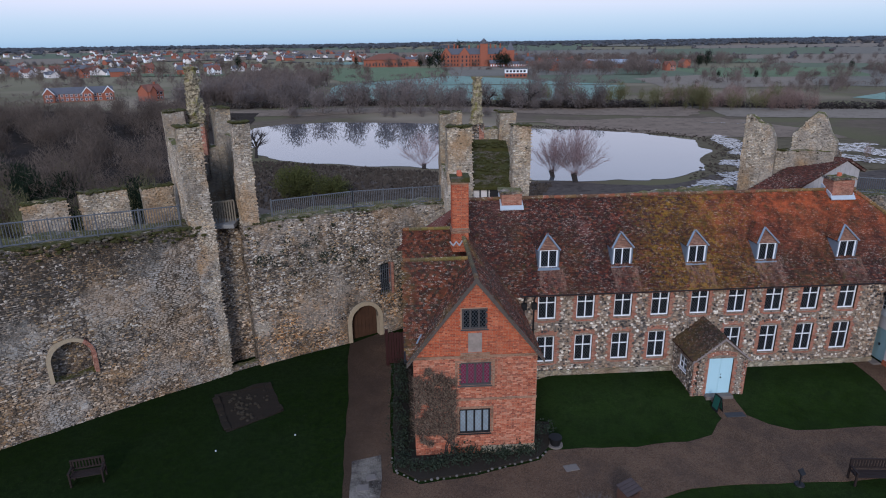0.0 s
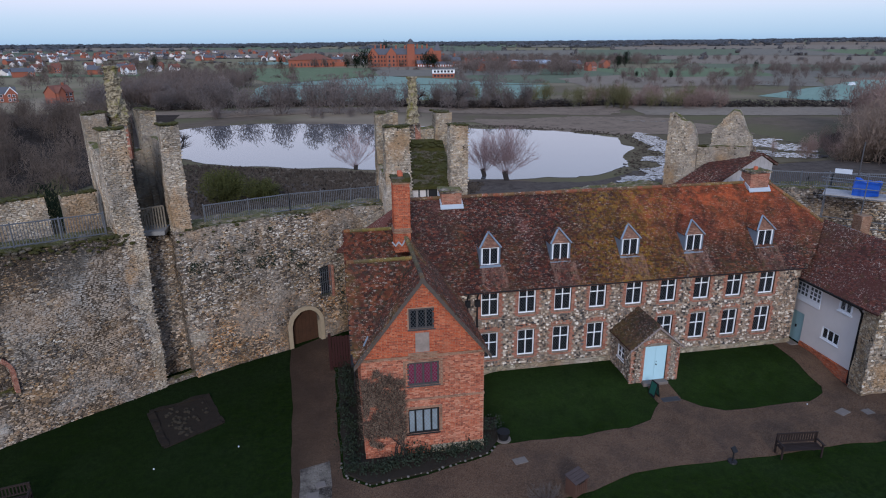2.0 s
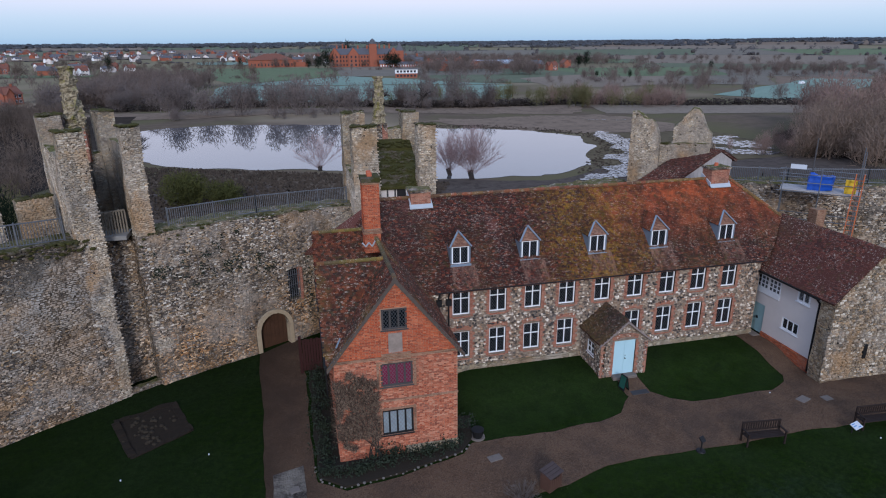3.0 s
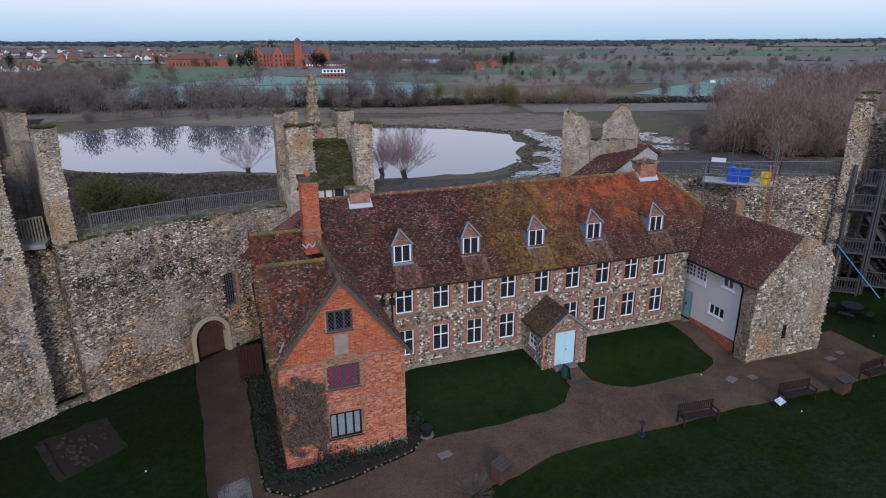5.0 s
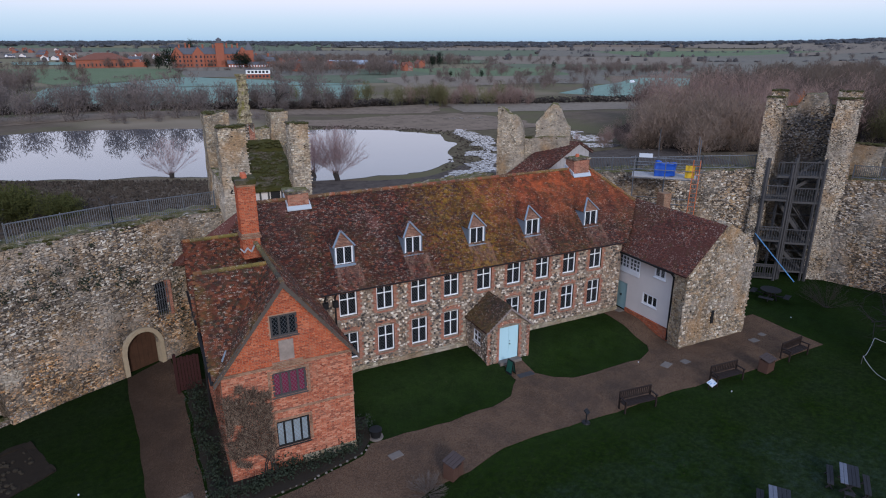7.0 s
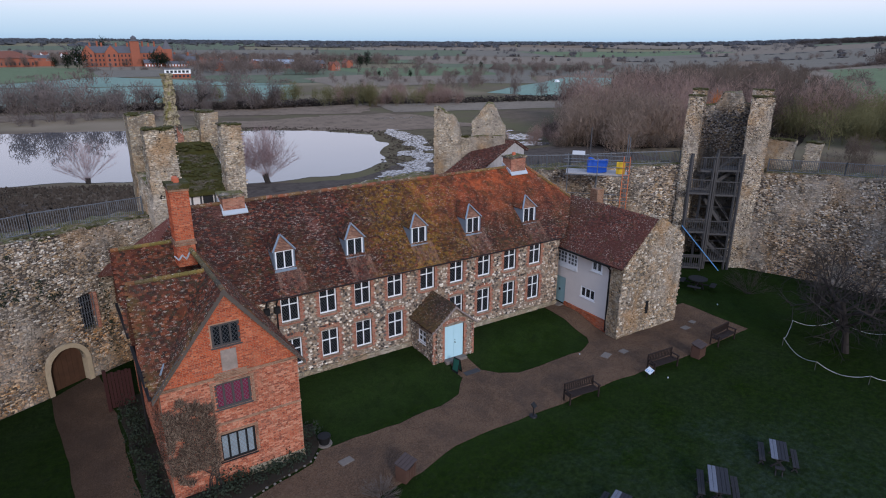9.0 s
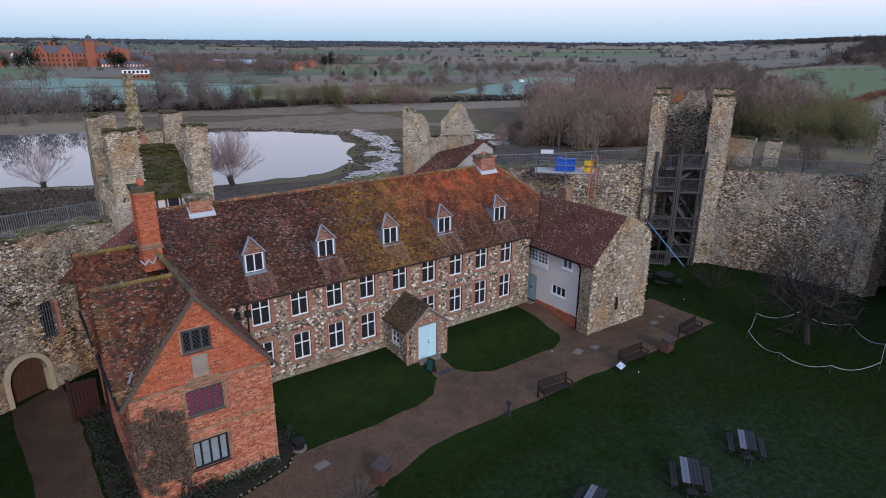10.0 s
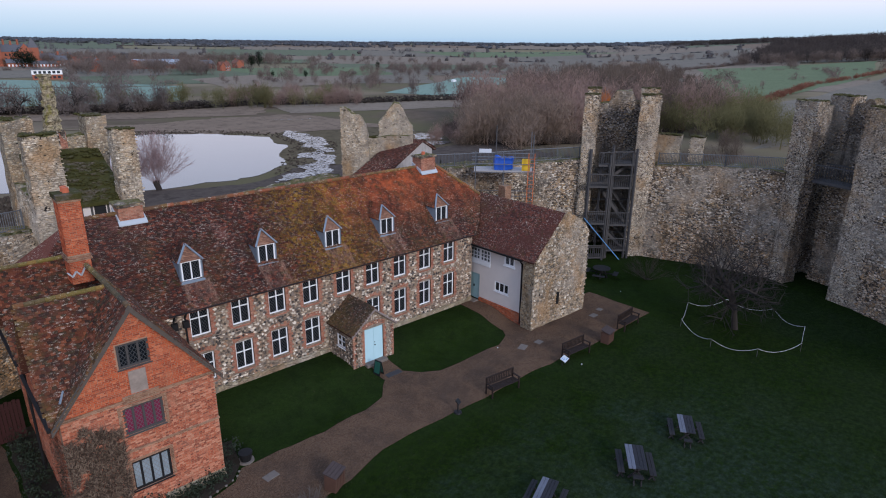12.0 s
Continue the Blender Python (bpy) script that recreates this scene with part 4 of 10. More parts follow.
M_EARTH = plain("trodden_brown_earth", (0.019, 0.012, 0.0065), 0.95, 0, 0.6, 5, 0.6)
dig = sheet("excavation_plot", [(-16.6, 0.2), (-14.0, 1.3), (-12.8, -1.5), (-15.1, -3.0)], 0.02, M_EARTH, "bare rectangular ruin outline sunk in the lawn", "ruin")
er_ = random.Random(12)
for a, b in (((-16.5, 0.1), (-14.1, 1.15)), ((-14.1, 1.15), (-12.95, -1.45)), ((-12.95, -1.45), (-15.1, -2.85)), ((-15.1, -2.85), (-16.5, 0.1))):
    bm = bmesh.new()
    d = Vector((b[0] - a[0], b[1] - a[1])).normalized() * 0.16
    n = Vector((-d.y, d.x))
    rubble(bm, [(a[0] - n.x, a[1] - n.y), (b[0] - n.x, b[1] - n.y), (b[0] + n.x, b[1] + n.y), (a[0] + n.x, a[1] + n.y)], 0.0, 0.05, 0.22, 0.06, a[0])
    part("footing_edge", bm, M_EARTH, dig, "low worn earth edge")
for k in range(60):
    if k < 40:
        q = er_.random()
        x, y = -15.5 + 1.1 * q + er_.gauss(0, 0.22), 0.1 - 2.3 * q + er_.gauss(0, 0.2)
    else:
        x, y = er_.uniform(-15.9, -13.4), er_.uniform(-2.0, 0.6)
    sz_ = er_.uniform(0.05, 0.13)
    part("footing_stone", shaped([(p.x * sz_ * er_.uniform(0.8, 1.5), p.y * sz_, p.z * sz_ * 0.6) for p in ICO_V], ICO_F), M_FOOT, dig, "", pose(x, y, 0.03, 0, 0, er_.uniform(0, 180)))

# ---- curtain walls and towers ----


def wall_run(name, pts, tops, thick, label, seed, gaps=(), z0=-2.0, faced=(), mossy=0, face=None, course=(0.175, 0.095)):
    """A stretch of curtain wall along its inner face; outwards is to the left of the way. gaps: openings by stretch, as (low, high, depth of the back)."""
    bm = bmesh.new()
    sv, sf = [], []
    for i, (p, q, ta, tb) in enumerate(zip(pts, pts[1:], tops, tops[1:])):
        d = Vector((q[0] - p[0], q[1] - p[1])).normalized()
        n = Vector((-d.y, d.x))
        ln = math.hypot(q[0] - p[0], q[1] - p[1])

        def quad(a, b):
            return [(p[0] + n.x * a, p[1] + n.y * a), (q[0] + n.x * a, q[1] + n.y * a), (q[0] + n.x * b, q[1] + n.y * b), (p[0] + n.x * b, p[1] + n.y * b)]

        top = lambda u, v: ta + (tb - ta) * u
        hole = dict(gaps).get(i)
        if hole:
            lo, hi, back = hole
            if lo > 0:
                rubble(bm, quad(0, thick), z0, lo, 0.4, 0.07, seed)
            rubble(bm, quad(0, thick), hi, top, 0.5, 0.09, seed)
            rubble(bm, quad(back, thick), lo - 0.1, hi + 0.1, 0.5, 0.05, seed)
        else:
            rubble(bm, quad(0, thick), z0, top, 0.5, 0.09, seed)
        if i in faced:
            v, f = stones((p[0], p[1], 0), (d.x, d.y, 0), ln, max(ta, tb), lambda u, z: z < ta + (tb - ta) * u / ln - 0.1 and not (hole and hole[0] - 0.15 < z < hole[1] + 0.15), seed * 7 + i, course[0], course[1], 0.02, 1.0, (0.09, seed), True)
            sf += [[k + len(sv) for k in face] for face in f]
            sv += v
    w = solid(name, bm, M_RUBBLE, label, "castle wall", kind="structure")
    if mossy:
        mr = random.Random(int(seed * 10))
        mv, mf = [], []
        for p, q, ta, tb in zip(pts, pts[1:], tops, tops[1:]):
            ln = math.hypot(q[0] - p[0], q[1] - p[1])
            d = Vector((q[0] - p[0], q[1] - p[1])) / ln
            n = Vector((-d.y, d.x))
            for _ in range(int(ln * mossy)):
                k = mr.random()
                c = mr.uniform(-0.14, 0.40)
                drop = max(0.0, -c) * mr.uniform(0, 6.0)
                x, y, z = p[0] + d.x * ln * k + n.x * c, p[1] + d.y * ln * k + n.y * c, ta + (tb - ta) * k + 0.04 - drop
                s0 = mr.uniform(0.05, 0.15)
                b = len(mv)
                mv += [(x + (v.x) * s0, y + v.y * s0, z + v.z * s0 * 0.55) for v in ICO_V]
                mf += [[i + b for i in f] for f in ICO_F]
        tagged(part("moss_cushion", shaped(mv, mf), M_MOSS, w, "dark green moss cushions along the wall top"), kind="stuff")
    if sv:
        tagged(part("rubble_facing", shaped(sv, sf), face or M_RSTONE, w, "uneven flint and rubble facing stones"), kind="stuff")
    return w


WALL_L = [(-36.0, -11.3), (-24.88, -3.48), (-22.8, -2.05), (-21.35, -1.06), (-16.6, 2.2)]
WALL_R = [(-14.9, 3.1), (-10.15, 5.52), (-8.25, 6.5), (-7.6, 6.84), (-3.6, 8.9)]
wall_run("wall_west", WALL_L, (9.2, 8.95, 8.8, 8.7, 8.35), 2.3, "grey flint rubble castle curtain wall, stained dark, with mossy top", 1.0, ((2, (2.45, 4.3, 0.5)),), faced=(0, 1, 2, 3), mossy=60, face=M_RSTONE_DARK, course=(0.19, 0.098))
wall_run("wall_north_west", WALL_R, (8.1, 8.0, 7.9, 7.85, 7.5), 2.2, "buff and grey rubble curtain wall with a patched face", 2.0, ((1, (0.0, 2.4, 0.6)), (2, (2.7, 4.5, 0.45))), faced=(0, 1, 2, 3), mossy=5, face=M_RSTONE_BUFF, course=(0.19, 0.10))
wall_run("wall_north", [(0.8, 8.0), (9, 10), (15.8, 11.4)], (7.2, 7.2, 7.2), 2.0, "rubble curtain wall behind the tiled house", 3.0)
wall_run("wall_north_east", [(19.6, 8.2), (24.2, 5.6), (28.6, 3.6), (32.0, 1.6)], (7.72, 7.78, 7.88, 7.98), 2.1, "grey rubble curtain wall with a railed walk on top", 4.0, faced=(0, 1, 2), face=M_RSTONE_GREY, course=(0.23, 0.125))
wall_run("wall_east", [(36.0, -2.0), (37.8, -6.8), (38.6, -10.9)], (7.65, 7.9, 8.15), 2.2, "tall grey flint rubble curtain wall facing the lawn", 5.0, faced=(0, 1), face=M_RSTONE_GREY, course=(0.23, 0.125))
wall_run("wall_south_east", [(36.8, -17.2), (33.4, -23.5), (27, -32)], (8.6, 8.6, 8.6), 2.2, "grey flint rubble curtain wall beyond the open tower", 6.0, faced=(0,), face=M_RSTONE_GREY, course=(0.23, 0.125))


def moss_top(parent, quad, z, n, seed, label=""):
    """Moss cushions strewn over a flat wall head."""
    r = random.Random(seed)
    mv, mf = [], []
    for _ in range(n):
        k, l = r.random(), r.random()
        x = (quad[0][0] * (1 - k) + quad[1][0] * k) * (1 - l) + (quad[3][0] * (1 - k) + quad[2][0] * k) * l
        y = (quad[0][1] * (1 - k) + quad[1][1] * k) * (1 - l) + (quad[3][1] * (1 - k) + quad[2][1] * k) * l
        s0, b = r.uniform(0.06, 0.17), len(mv)
        mv += [(x + p.x * s0, y + p.y * s0, z + 0.02 + p.z * s0 * 0.5) for p in ICO_V]
        mf += [[i + b for i in f] for f in ICO_F]
    tagged(part("moss_cushion", shaped(mv, mf), M_MOSS, parent, label), kind="stuff")


def tower(name, fl, fr, depth, wl, wr, zt, label, back_top, seed, dip=1.1, out=None, z0=-2.0, face=None, body=None, pd=1.4):
    """An open-backed mural tower: two side walls that end in front piers, corner turrets and a lower outer wall."""
    fl, fr = Vector(fl), Vector(fr)
    u = (fr - fl).normalized()
    v = Vector(out).normalized() if out else Vector((-u.y, u.x))
    w = (fr - fl).length
    t = thing(name, (fl.x, fl.y, 0), label, "castle tower", "open towers of the curtain wall")

    def q(a, b, c, d):
        return [tuple(fl + u * a + v * c), tuple(fl + u * b + v * c), tuple(fl + u * b + v * d), tuple(fl + u * a + v * d)]

    def side(uu, vv):
        d = vv * depth
        if d < 1.5:
            return zt
        if d < depth - 1.5:
            return zt - dip
        return zt + 0.25

    thin = 0.5
    for a, b, s in ((0, wl, 0), (w - wr, w, 3)):
        lo, hi = (0, thin) if s == 0 else (w - thin, w)
        bm = bmesh.new()
        rubble(bm, q(a, b, 0, pd), z0, zt, 0.42, 0.075, seed + s)
        rubble(bm, q(lo, hi, pd - 0.05, depth - 1.45), z0, zt - dip, 0.42, 0.06, seed + s + 1)
        rubble(bm, q(a, b, depth - 1.5, depth), z0, zt + 0.25, 0.42, 0.075, seed + s + 2)
        sw = part("side_wall", bm, body or M_RUBBLE, t)
        moss_top(sw, q(a, b, 0, pd), zt + 0.03, 45, int(seed) + s)
        moss_top(sw, q(a, b, depth - 1.5, depth), zt + 0.28, 40, int(seed) + s + 50)
        o = fl + u * a
        sv, sf = stones((o.x, o.y, 0), (u.x, u.y, 0), b - a, zt - 0.1, lambda uu, z: True, int(seed + s), 0.175, 0.095, 0.016, 1.0, (0.075, seed + s), True)
        if s == 3:
            o = fl + u * a + v * (pd - 0.02)
            extra, ef = stones((o.x, o.y, 0), (-v.x, -v.y, 0), pd - 0.04, zt - 0.1, lambda uu, z: True, int(seed + s + 1), 0.175, 0.095, 0.016, 1.0, (0.075, seed + s), True)
        else:
            o = fl + v * (depth - 0.1)
            extra, ef = stones((o.x, o.y, 0), (-v.x, -v.y, 0), depth - 0.1, zt - dip - 0.1, lambda uu, z: z > 6, int(seed + s + 1), 0.175, 0.095, 0.016, 1.0, (0.075, seed + s), True)
        sf += [[k + len(sv) for k in face] for face in ef]
        sv += extra
        tagged(part("rubble_facing", shaped(sv, sf), face or M_RSTONE, sw), kind="stuff")
    bm = bmesh.new()
    rubble(bm, q(wl - 0.1, w - wr + 0.1, depth - 1.1, depth - 0.05), z0, back_top, 0.42, 0.08, seed + 7)
    part("outer_wall", bm, body or M_RUBBLE, t)
    return t, fl, u, v, w


def spire(t, base, z0, z1, r, seed):
    """A tall twisted brick chimney stack, lichened."""
    verts, faces = [], []
    n, sides = 34, 10
    for i in range(n + 1):
        k = i / n
        z = z0 + (z1 - z0) * k
        rad = r * (1.45 - 1.0 * k if k < 0.35 else 1.08 - 0.30 * (k - 0.35)) * (1.0 + 0.07 * (i % 3 == 0))
        if k > 0.95:
            rad *= 1.18
        for s in range(sides):
            a = s * math.tau / sides + k * 2.6
            q = rad * (1.0 + 0.16 * (s % 2)) * (1 + 0.42 * noise.noise((s * 1.3, z * 3.4, seed)) + 0.10 * (1 if (i + s) % 3 == 0 else 0))
            lean = 0.16 * noise.noise((z * 0.45, seed, 0))
            verts.append((base[0] + math.cos(a) * q + lean, base[1] + math.sin(a) * q, z))
    for i in range(n):
        for s in range(sides):
            a, b = i * sides + s, i * sides + (s + 1) % sides
            faces.append((a, b, b + sides, a + sides))
    faces.append(tuple(range(n * sides, n * sides + sides)))
    part("chimney_shaft", shaped(verts, faces), M_SPIRE, t, "twisted lichen-covered brick chimney stack")
    bm = bmesh.new()
    rubble(bm, [(base[0] - r * 1.5, base[1] - r * 1.2), (base[0] + r * 1.5, base[1] - r * 1.2), (base[0] + r * 1.5, base[1] + r), (base[0] - r * 1.5, base[1] + r)], z0 - 3.2, z0 + 0.1, 0.3, 0.06, seed)
    part("chimney_base", bm, M_RUBBLE, t)
    bm = bmesh.new()
    box(bm, base[0] + r * 0.4, base[0] + r * 1.62, base[1] - r * 1.35, base[1] - r * 0.4, z0 - 1.7, z0 - 0.1)
    part("brick_patch", bm, M_BRICK_OLD, t, "worn red brick patch")


M_BENCHPALE = plain("pale_weathered_timber", (0.20, 0.17, 0.13), 0.85, 0, 0.4, 7)
sn = Nodes("lichened_stack_brick", 0.95, 0, 0.2)
sc = sn.mix(sn.ramp(sn.noise(7, 5, 0.75), (0.35, (0, 0, 0)), (0.62, (1, 1, 1))), (0.045, 0.037, 0.027), (0.36, 0.30, 0.20))
sc = sn.mix(sn.ramp(sn.noise(2.4, 4, 0.6), (0.52, (0, 0, 0)), (0.64, (0.8, 0.8, 0.8))), sc, (0.17, 0.155, 0.04))
sn.bump(sn.noise(11, 4), 0.7, 0.04)
M_SPIRE = sn.color(sc)

t1, fl, u, v, w = tower("open_tower", (-17.13, 1.87), (-14.13, 3.62), 6.9, 1.1, 0.85, 13.25, "tall roofless flint tower with two slender front piers", lambda a, b: 11.4, 11.0, 1.1, (-0.42, 0.91), face=M_RSTONE_PALE, body=M_RUBBLE_PALE, pd=1.0)
bm = bmesh.new()
rubble(bm, [tuple(fl + u * 0.2 + v * 1.25), tuple(fl + u * (w - 0.3) + v * 1.25), tuple(fl + u * (w - 0.3) + v * 1.9), tuple(fl + u * 0.2 + v * 1.9)], -2.0, 7.7, 0.45, 0.08, 13)
rubble(bm, [tuple(fl + u * 0.3 + v * 0.1), tuple(fl + u * (w - 0.5) + v * 0.1), tuple(fl + u * (w - 0.5) + v * 0.42), tuple(fl + u * 0.3 + v * 0.42)], -0.5, 0.28, 0.3, 0.07, 14)
inner = part("inner_wall", bm, M_RUBBLE, t1, "dark recessed rubble wall under the footbridge")
o = fl + u * 0.2 + v * 1.25
sv, sf = stones((o.x, o.y, 0), (u.x, u.y, 0), w - 0.5, 7.6, lambda a_, z_: True, 77, 0.175, 0.095, 0.016, 1.0, (0.08, 13), True)
tagged(part("rubble_facing", shaped(sv, sf), M_RSTONE_GREY, inner), kind="stuff")
spire(t1, tuple(fl + u * 1.72 + v * 6.2), 12.7, 15.85, 0.33, 1.0)
bm = bmesh.new()
a, b = fl + u * 1.0 + v * 1.1, fl + u * 2.4 + v * 1.1
box(bm, a.x - 0.1, b.x + 0.1, a.y - 0.1, a.y + 1.2, 7.95, 8.15)
part("bridge_deck", bm, M_CONCRETE, t1, "pale footbridge edge across the tower gap")
for k in range(12):
    p = a + (b - a) * (k / 11)
    part("paling", boxed(p.x - 0.035, p.x + 0.035, p.y - 0.02, p.y + 0.02, 8.15, 9.25), M_BENCHPALE, t1, "pale weathered paling")
bm = bmesh.new()
beam(bm, (a.x, a.y, 9.25), (b.x, b.y, 9.25), 0.07, 0.07)
part("handrail", bm, M_BENCHPALE, t1)

t2, fl, u, v, w = tower("open_tower", (-4.12, 7.2), (0.66, 6.9), 6.3, 1.45, 1.0, 12.35, "roofless flint tower with a mossy pitched roof inside", lambda a, b: 10.9 if a < 0.5 else 11.6, 21.0, 2.9, (-0.02, 1.0), face=M_RSTONE_PALE, body=M_RUBBLE_PALE, pd=0.9)
spire(t2, tuple(fl + u * 2.45 + v * 5.4), 11.9, 14.85, 0.27, 2.0)
P = lambda a, c, z: (*(fl + u * a + v * c), z)
bm = bmesh.new()
prism(bm, [P(0.55, 0.25, 8.86), P(w - 0.55, 0.25, 8.86), P(w - 0.55, 3.9, 10.35), P(0.55, 3.9, 10.35)], (0, 0, -0.18))
prism(bm, [P(0.55, 3.95, 10.30), P(w - 0.55, 3.95, 10.30), P(w - 0.55, 4.9, 10.75), P(0.55, 4.9, 10.75)], (0, 0, 0.2))
inner_roof = part("inner_roof", bm, M_MOSS, t2, "moss-covered tiled roof")
mr = random.Random(9)
mv, mf = [], []
for k in range(420):
    a, c = mr.uniform(0.7, w - 0.7), mr.uniform(0.35, 4.65)
    x, y, z = P(a, c, 8.88 + (c - 0.25) * 0.41 + (0.2 if c > 3.95 else 0.0))
    s0, b = mr.uniform(0.05, 0.17), len(mv)
    mv += [(x + p.x * s0, y + p.y * s0, z + p.z * s0 * 0.5) for p in ICO_V]
    mf += [[i + b for i in f] for f in ICO_F]
tagged(part("moss_cushion", shaped(mv, mf), M_MOSS, inner_roof), kind="stuff")
bm = bmesh.new()
prism(bm, [P(1.15, 0.5, 6.0), P(w - 0.9, 0.5, 6.0), P(w - 0.9, 0.5, 8.84), P(1.15, 0.5, 8.84)], (v.x * 0.2, v.y * 0.2, 0))
part("infill_wall", bm, M_RENDER, t2, "pale plastered infill wall")
for a in (1.5, 1.95, 2.4, 3.15, 3.6):
    bm = bmesh.new()
    prism(bm, [P(a, 0.46, 6.2), P(a + 0.10, 0.46, 6.2), P(a + 0.10, 0.46, 8.82), P(a, 0.46, 8.82)], (v.x * 0.05, v.y * 0.05, 0))
    part("timber_stud", bm, M_TIMBER, t2, "grey timber stud")
bm = bmesh.new()
prism(bm, [P(2.56, 0.44, 8.0), P(3.08, 0.44, 8.0), P(3.08, 0.44, 8.66), P(2.56, 0.44, 8.66)], (v.x * 0.1, v.y * 0.1, 0))
part("window_opening", bm, M_IRON, t2, "small dark window")

# ruined tower
t3 = thing("ruined_tower", (15.7, 11.4, 0), "ruined flint tower with two jagged stubs", "castle tower")
RU = Vector((0.78, -0.62)).normalized()
RV = Vector((-RU.y, RU.x))
RP = lambda a, c: (15.4 + RU.x * a + RV.x * c, 10.5 + RU.y * a + RV.y * c)


def ragged_wall(a0, a1, c0, c1, prof, seed, label="", moss=0):
    """A broken wall along the front of the ruin; prof: heights by metres along it."""
    def top(u_, v_):
        x = a0 + (a1 - a0) * u_
        for (x0, z0), (x1, z1) in zip(prof, prof[1:]):
            if x0 <= x <= x1:
                return z0 + (z1 - z0) * (x - x0) / (x1 - x0)
        return prof[-1][1]

    bm_ = bmesh.new()
    rubble(bm_, [RP(a0, c0), RP(a1, c0), RP(a1, c1), RP(a0, c1)], -2, top, 0.16, 0.06, seed)
    ob = part("broken_wall", bm_, M_RUBBLE_PALE, t3, label)
    o_ = RP(a0, c0)
    sv_, sf_ = stones((o_[0], o_[1], 6.5), (RU.x, RU.y, 0), a1 - a0, 6.5, lambda u_, z_: z_ + 6.5 < top(u_ / (a1 - a0), 0) - 0.06, seed, 0.175, 0.095, 0.016, 1.0, (0.06, seed), True)
    tagged(part("rubble_facing", shaped(sv_, sf_), M_RSTONE_PALE, ob), kind="stuff")
    if moss:
        moss_top(ob, [RP(a0, c0), RP(a1, c0), RP(a1, c1), RP(a0, c1)], prof[0][1] + 0.05, moss, seed)


ragged_wall(-0.2, 1.75, 0.0, 0.9, [(-0.2, 12.35), (0.1, 12.38), (0.35, 12.2), (0.7, 11.95), (0.85, 11.85), (1.2, 11.78), (1.4, 11.4), (1.6, 10.95), (1.75, 10.2)], 31, "tall broken stub with a curved top")
ragged_wall(1.0, 4.85, 0.55, 1.3, [(1.0, 10.1), (3.0, 10.2), (4.85, 10.3)], 33, "low broken wall with a mossy top", 60)
ragged_wall(2.45, 4.9, 0.95, 1.75, [(2.45, 11.2), (2.7, 11.45), (2.95, 11.7), (3.2, 12.15), (3.55, 12.55), (3.95, 12.55), (4.2, 12.1), (4.4, 11.55), (4.6, 11.2), (4.8, 11.05), (4.9, 10.9)], 35, "pointed broken stub")
bm = bmesh.new()
rubble(bm, [RP(-0.15, 0.85), RP(0.75, 0.85), RP(0.9, 5.2), RP(0.0, 5.2)], -2, lambda a, b: 11.7 - 2.2 * b, 0.4, 0.1, 36)
rubble(bm, [RP(4.1, 1.7), RP(4.9, 1.7), RP(5.2, 5.0), RP(4.4, 5.0)], -2, lambda a, b: 10.4 - b, 0.4, 0.1, 37)
part("side_wall", bm, M_RUBBLE, t3)

t4, fl4, u4, v4, w4 = tower("open_tower", (31.5, 1.7), (36.15, -2.1), 5.0, 1.05, 1.6, 13.0, "roofless grey flint tower holding a timber staircase", lambda a, b: 12.1 if a < 0.3 else 13.1 if a < 0.85 else 12.2, 41.0, 0.5, (0.85, 0.53), face=M_RSTONE_PALE, pd=1.1)
t5, fl5, u5, v5, w5 = tower("open_tower", (38.75, -10.7), (36.8, -17.3), 5.2, 1.6, 2.0, 13.1, "broad roofless flint tower with a bridged gap", lambda a, b: 13.3 if 0.15 < a % 0.5 < 0.38 else 12.4, 51.0, 0.4, face=M_RSTONE_PALE, pd=1.2)

bm = bmesh.new()
Q5 = lambda a, c: tuple(fl5 + u5 * a + v5 * c)
rubble(bm, [Q5(1.6, 2.6), Q5(w5 - 1.7, 2.6), Q5(w5 - 1.7, 3.2), Q5(1.6, 3.2)], -2.0, 7.6, 0.45, 0.08, 57)
inner = part("inner_wall", bm, M_RUBBLE, t5, "dark recessed rubble wall under the footbridge")
o = fl5 + u5 * 1.6 + v5 * 2.6
sv, sf = stones((o.x, o.y, 0), (u5.x, u5.y, 0), w5 - 3.3, 7.5, lambda a_, z_: True, 78, 0.175, 0.095, 0.016, 1.0, (0.08, 57), True)
tagged(part("rubble_facing", shaped(sv, sf), M_RSTONE_GREY, inner), kind="stuff")

# merlons of the parapet
def merlon(a, b, z0, z1, label="moss-capped flint merlon of the parapet"):
    d = Vector((b[0] - a[0], b[1] - a[1])).normalized()
    n = Vector((-d.y, d.x)) * 0.75
    bm = bmesh.new()
    rubble(bm, [a, b, (b[0] + n.x, b[1] + n.y), (a[0] + n.x, a[1] + n.y)], z0, z1, 0.3, 0.08, a[0])
    mer = solid("merlon", bm, M_RUBBLE_PALE, label, "parapet", "parapet merlons")
    sv_, sf_ = stones((a[0], a[1], z0 + 1.0), (d.x, d.y, 0), math.hypot(b[0] - a[0], b[1] - a[1]), z1 - z0 - 1.0, lambda u_, z_: True, int(abs(a[0]) * 7), 0.175, 0.095, 0.016, 1.0, (0.08, a[0]), True)
    tagged(part("rubble_facing", shaped(sv_, sf_), M_RSTONE_PALE, mer), kind="stuff")
    moss_top(mer, [a, b, (b[0] + n.x, b[1] + n.y), (a[0] + n.x, a[1] + n.y)], z1 + 0.04, 70, int(abs(a[0]) * 10), "dark green moss cap")


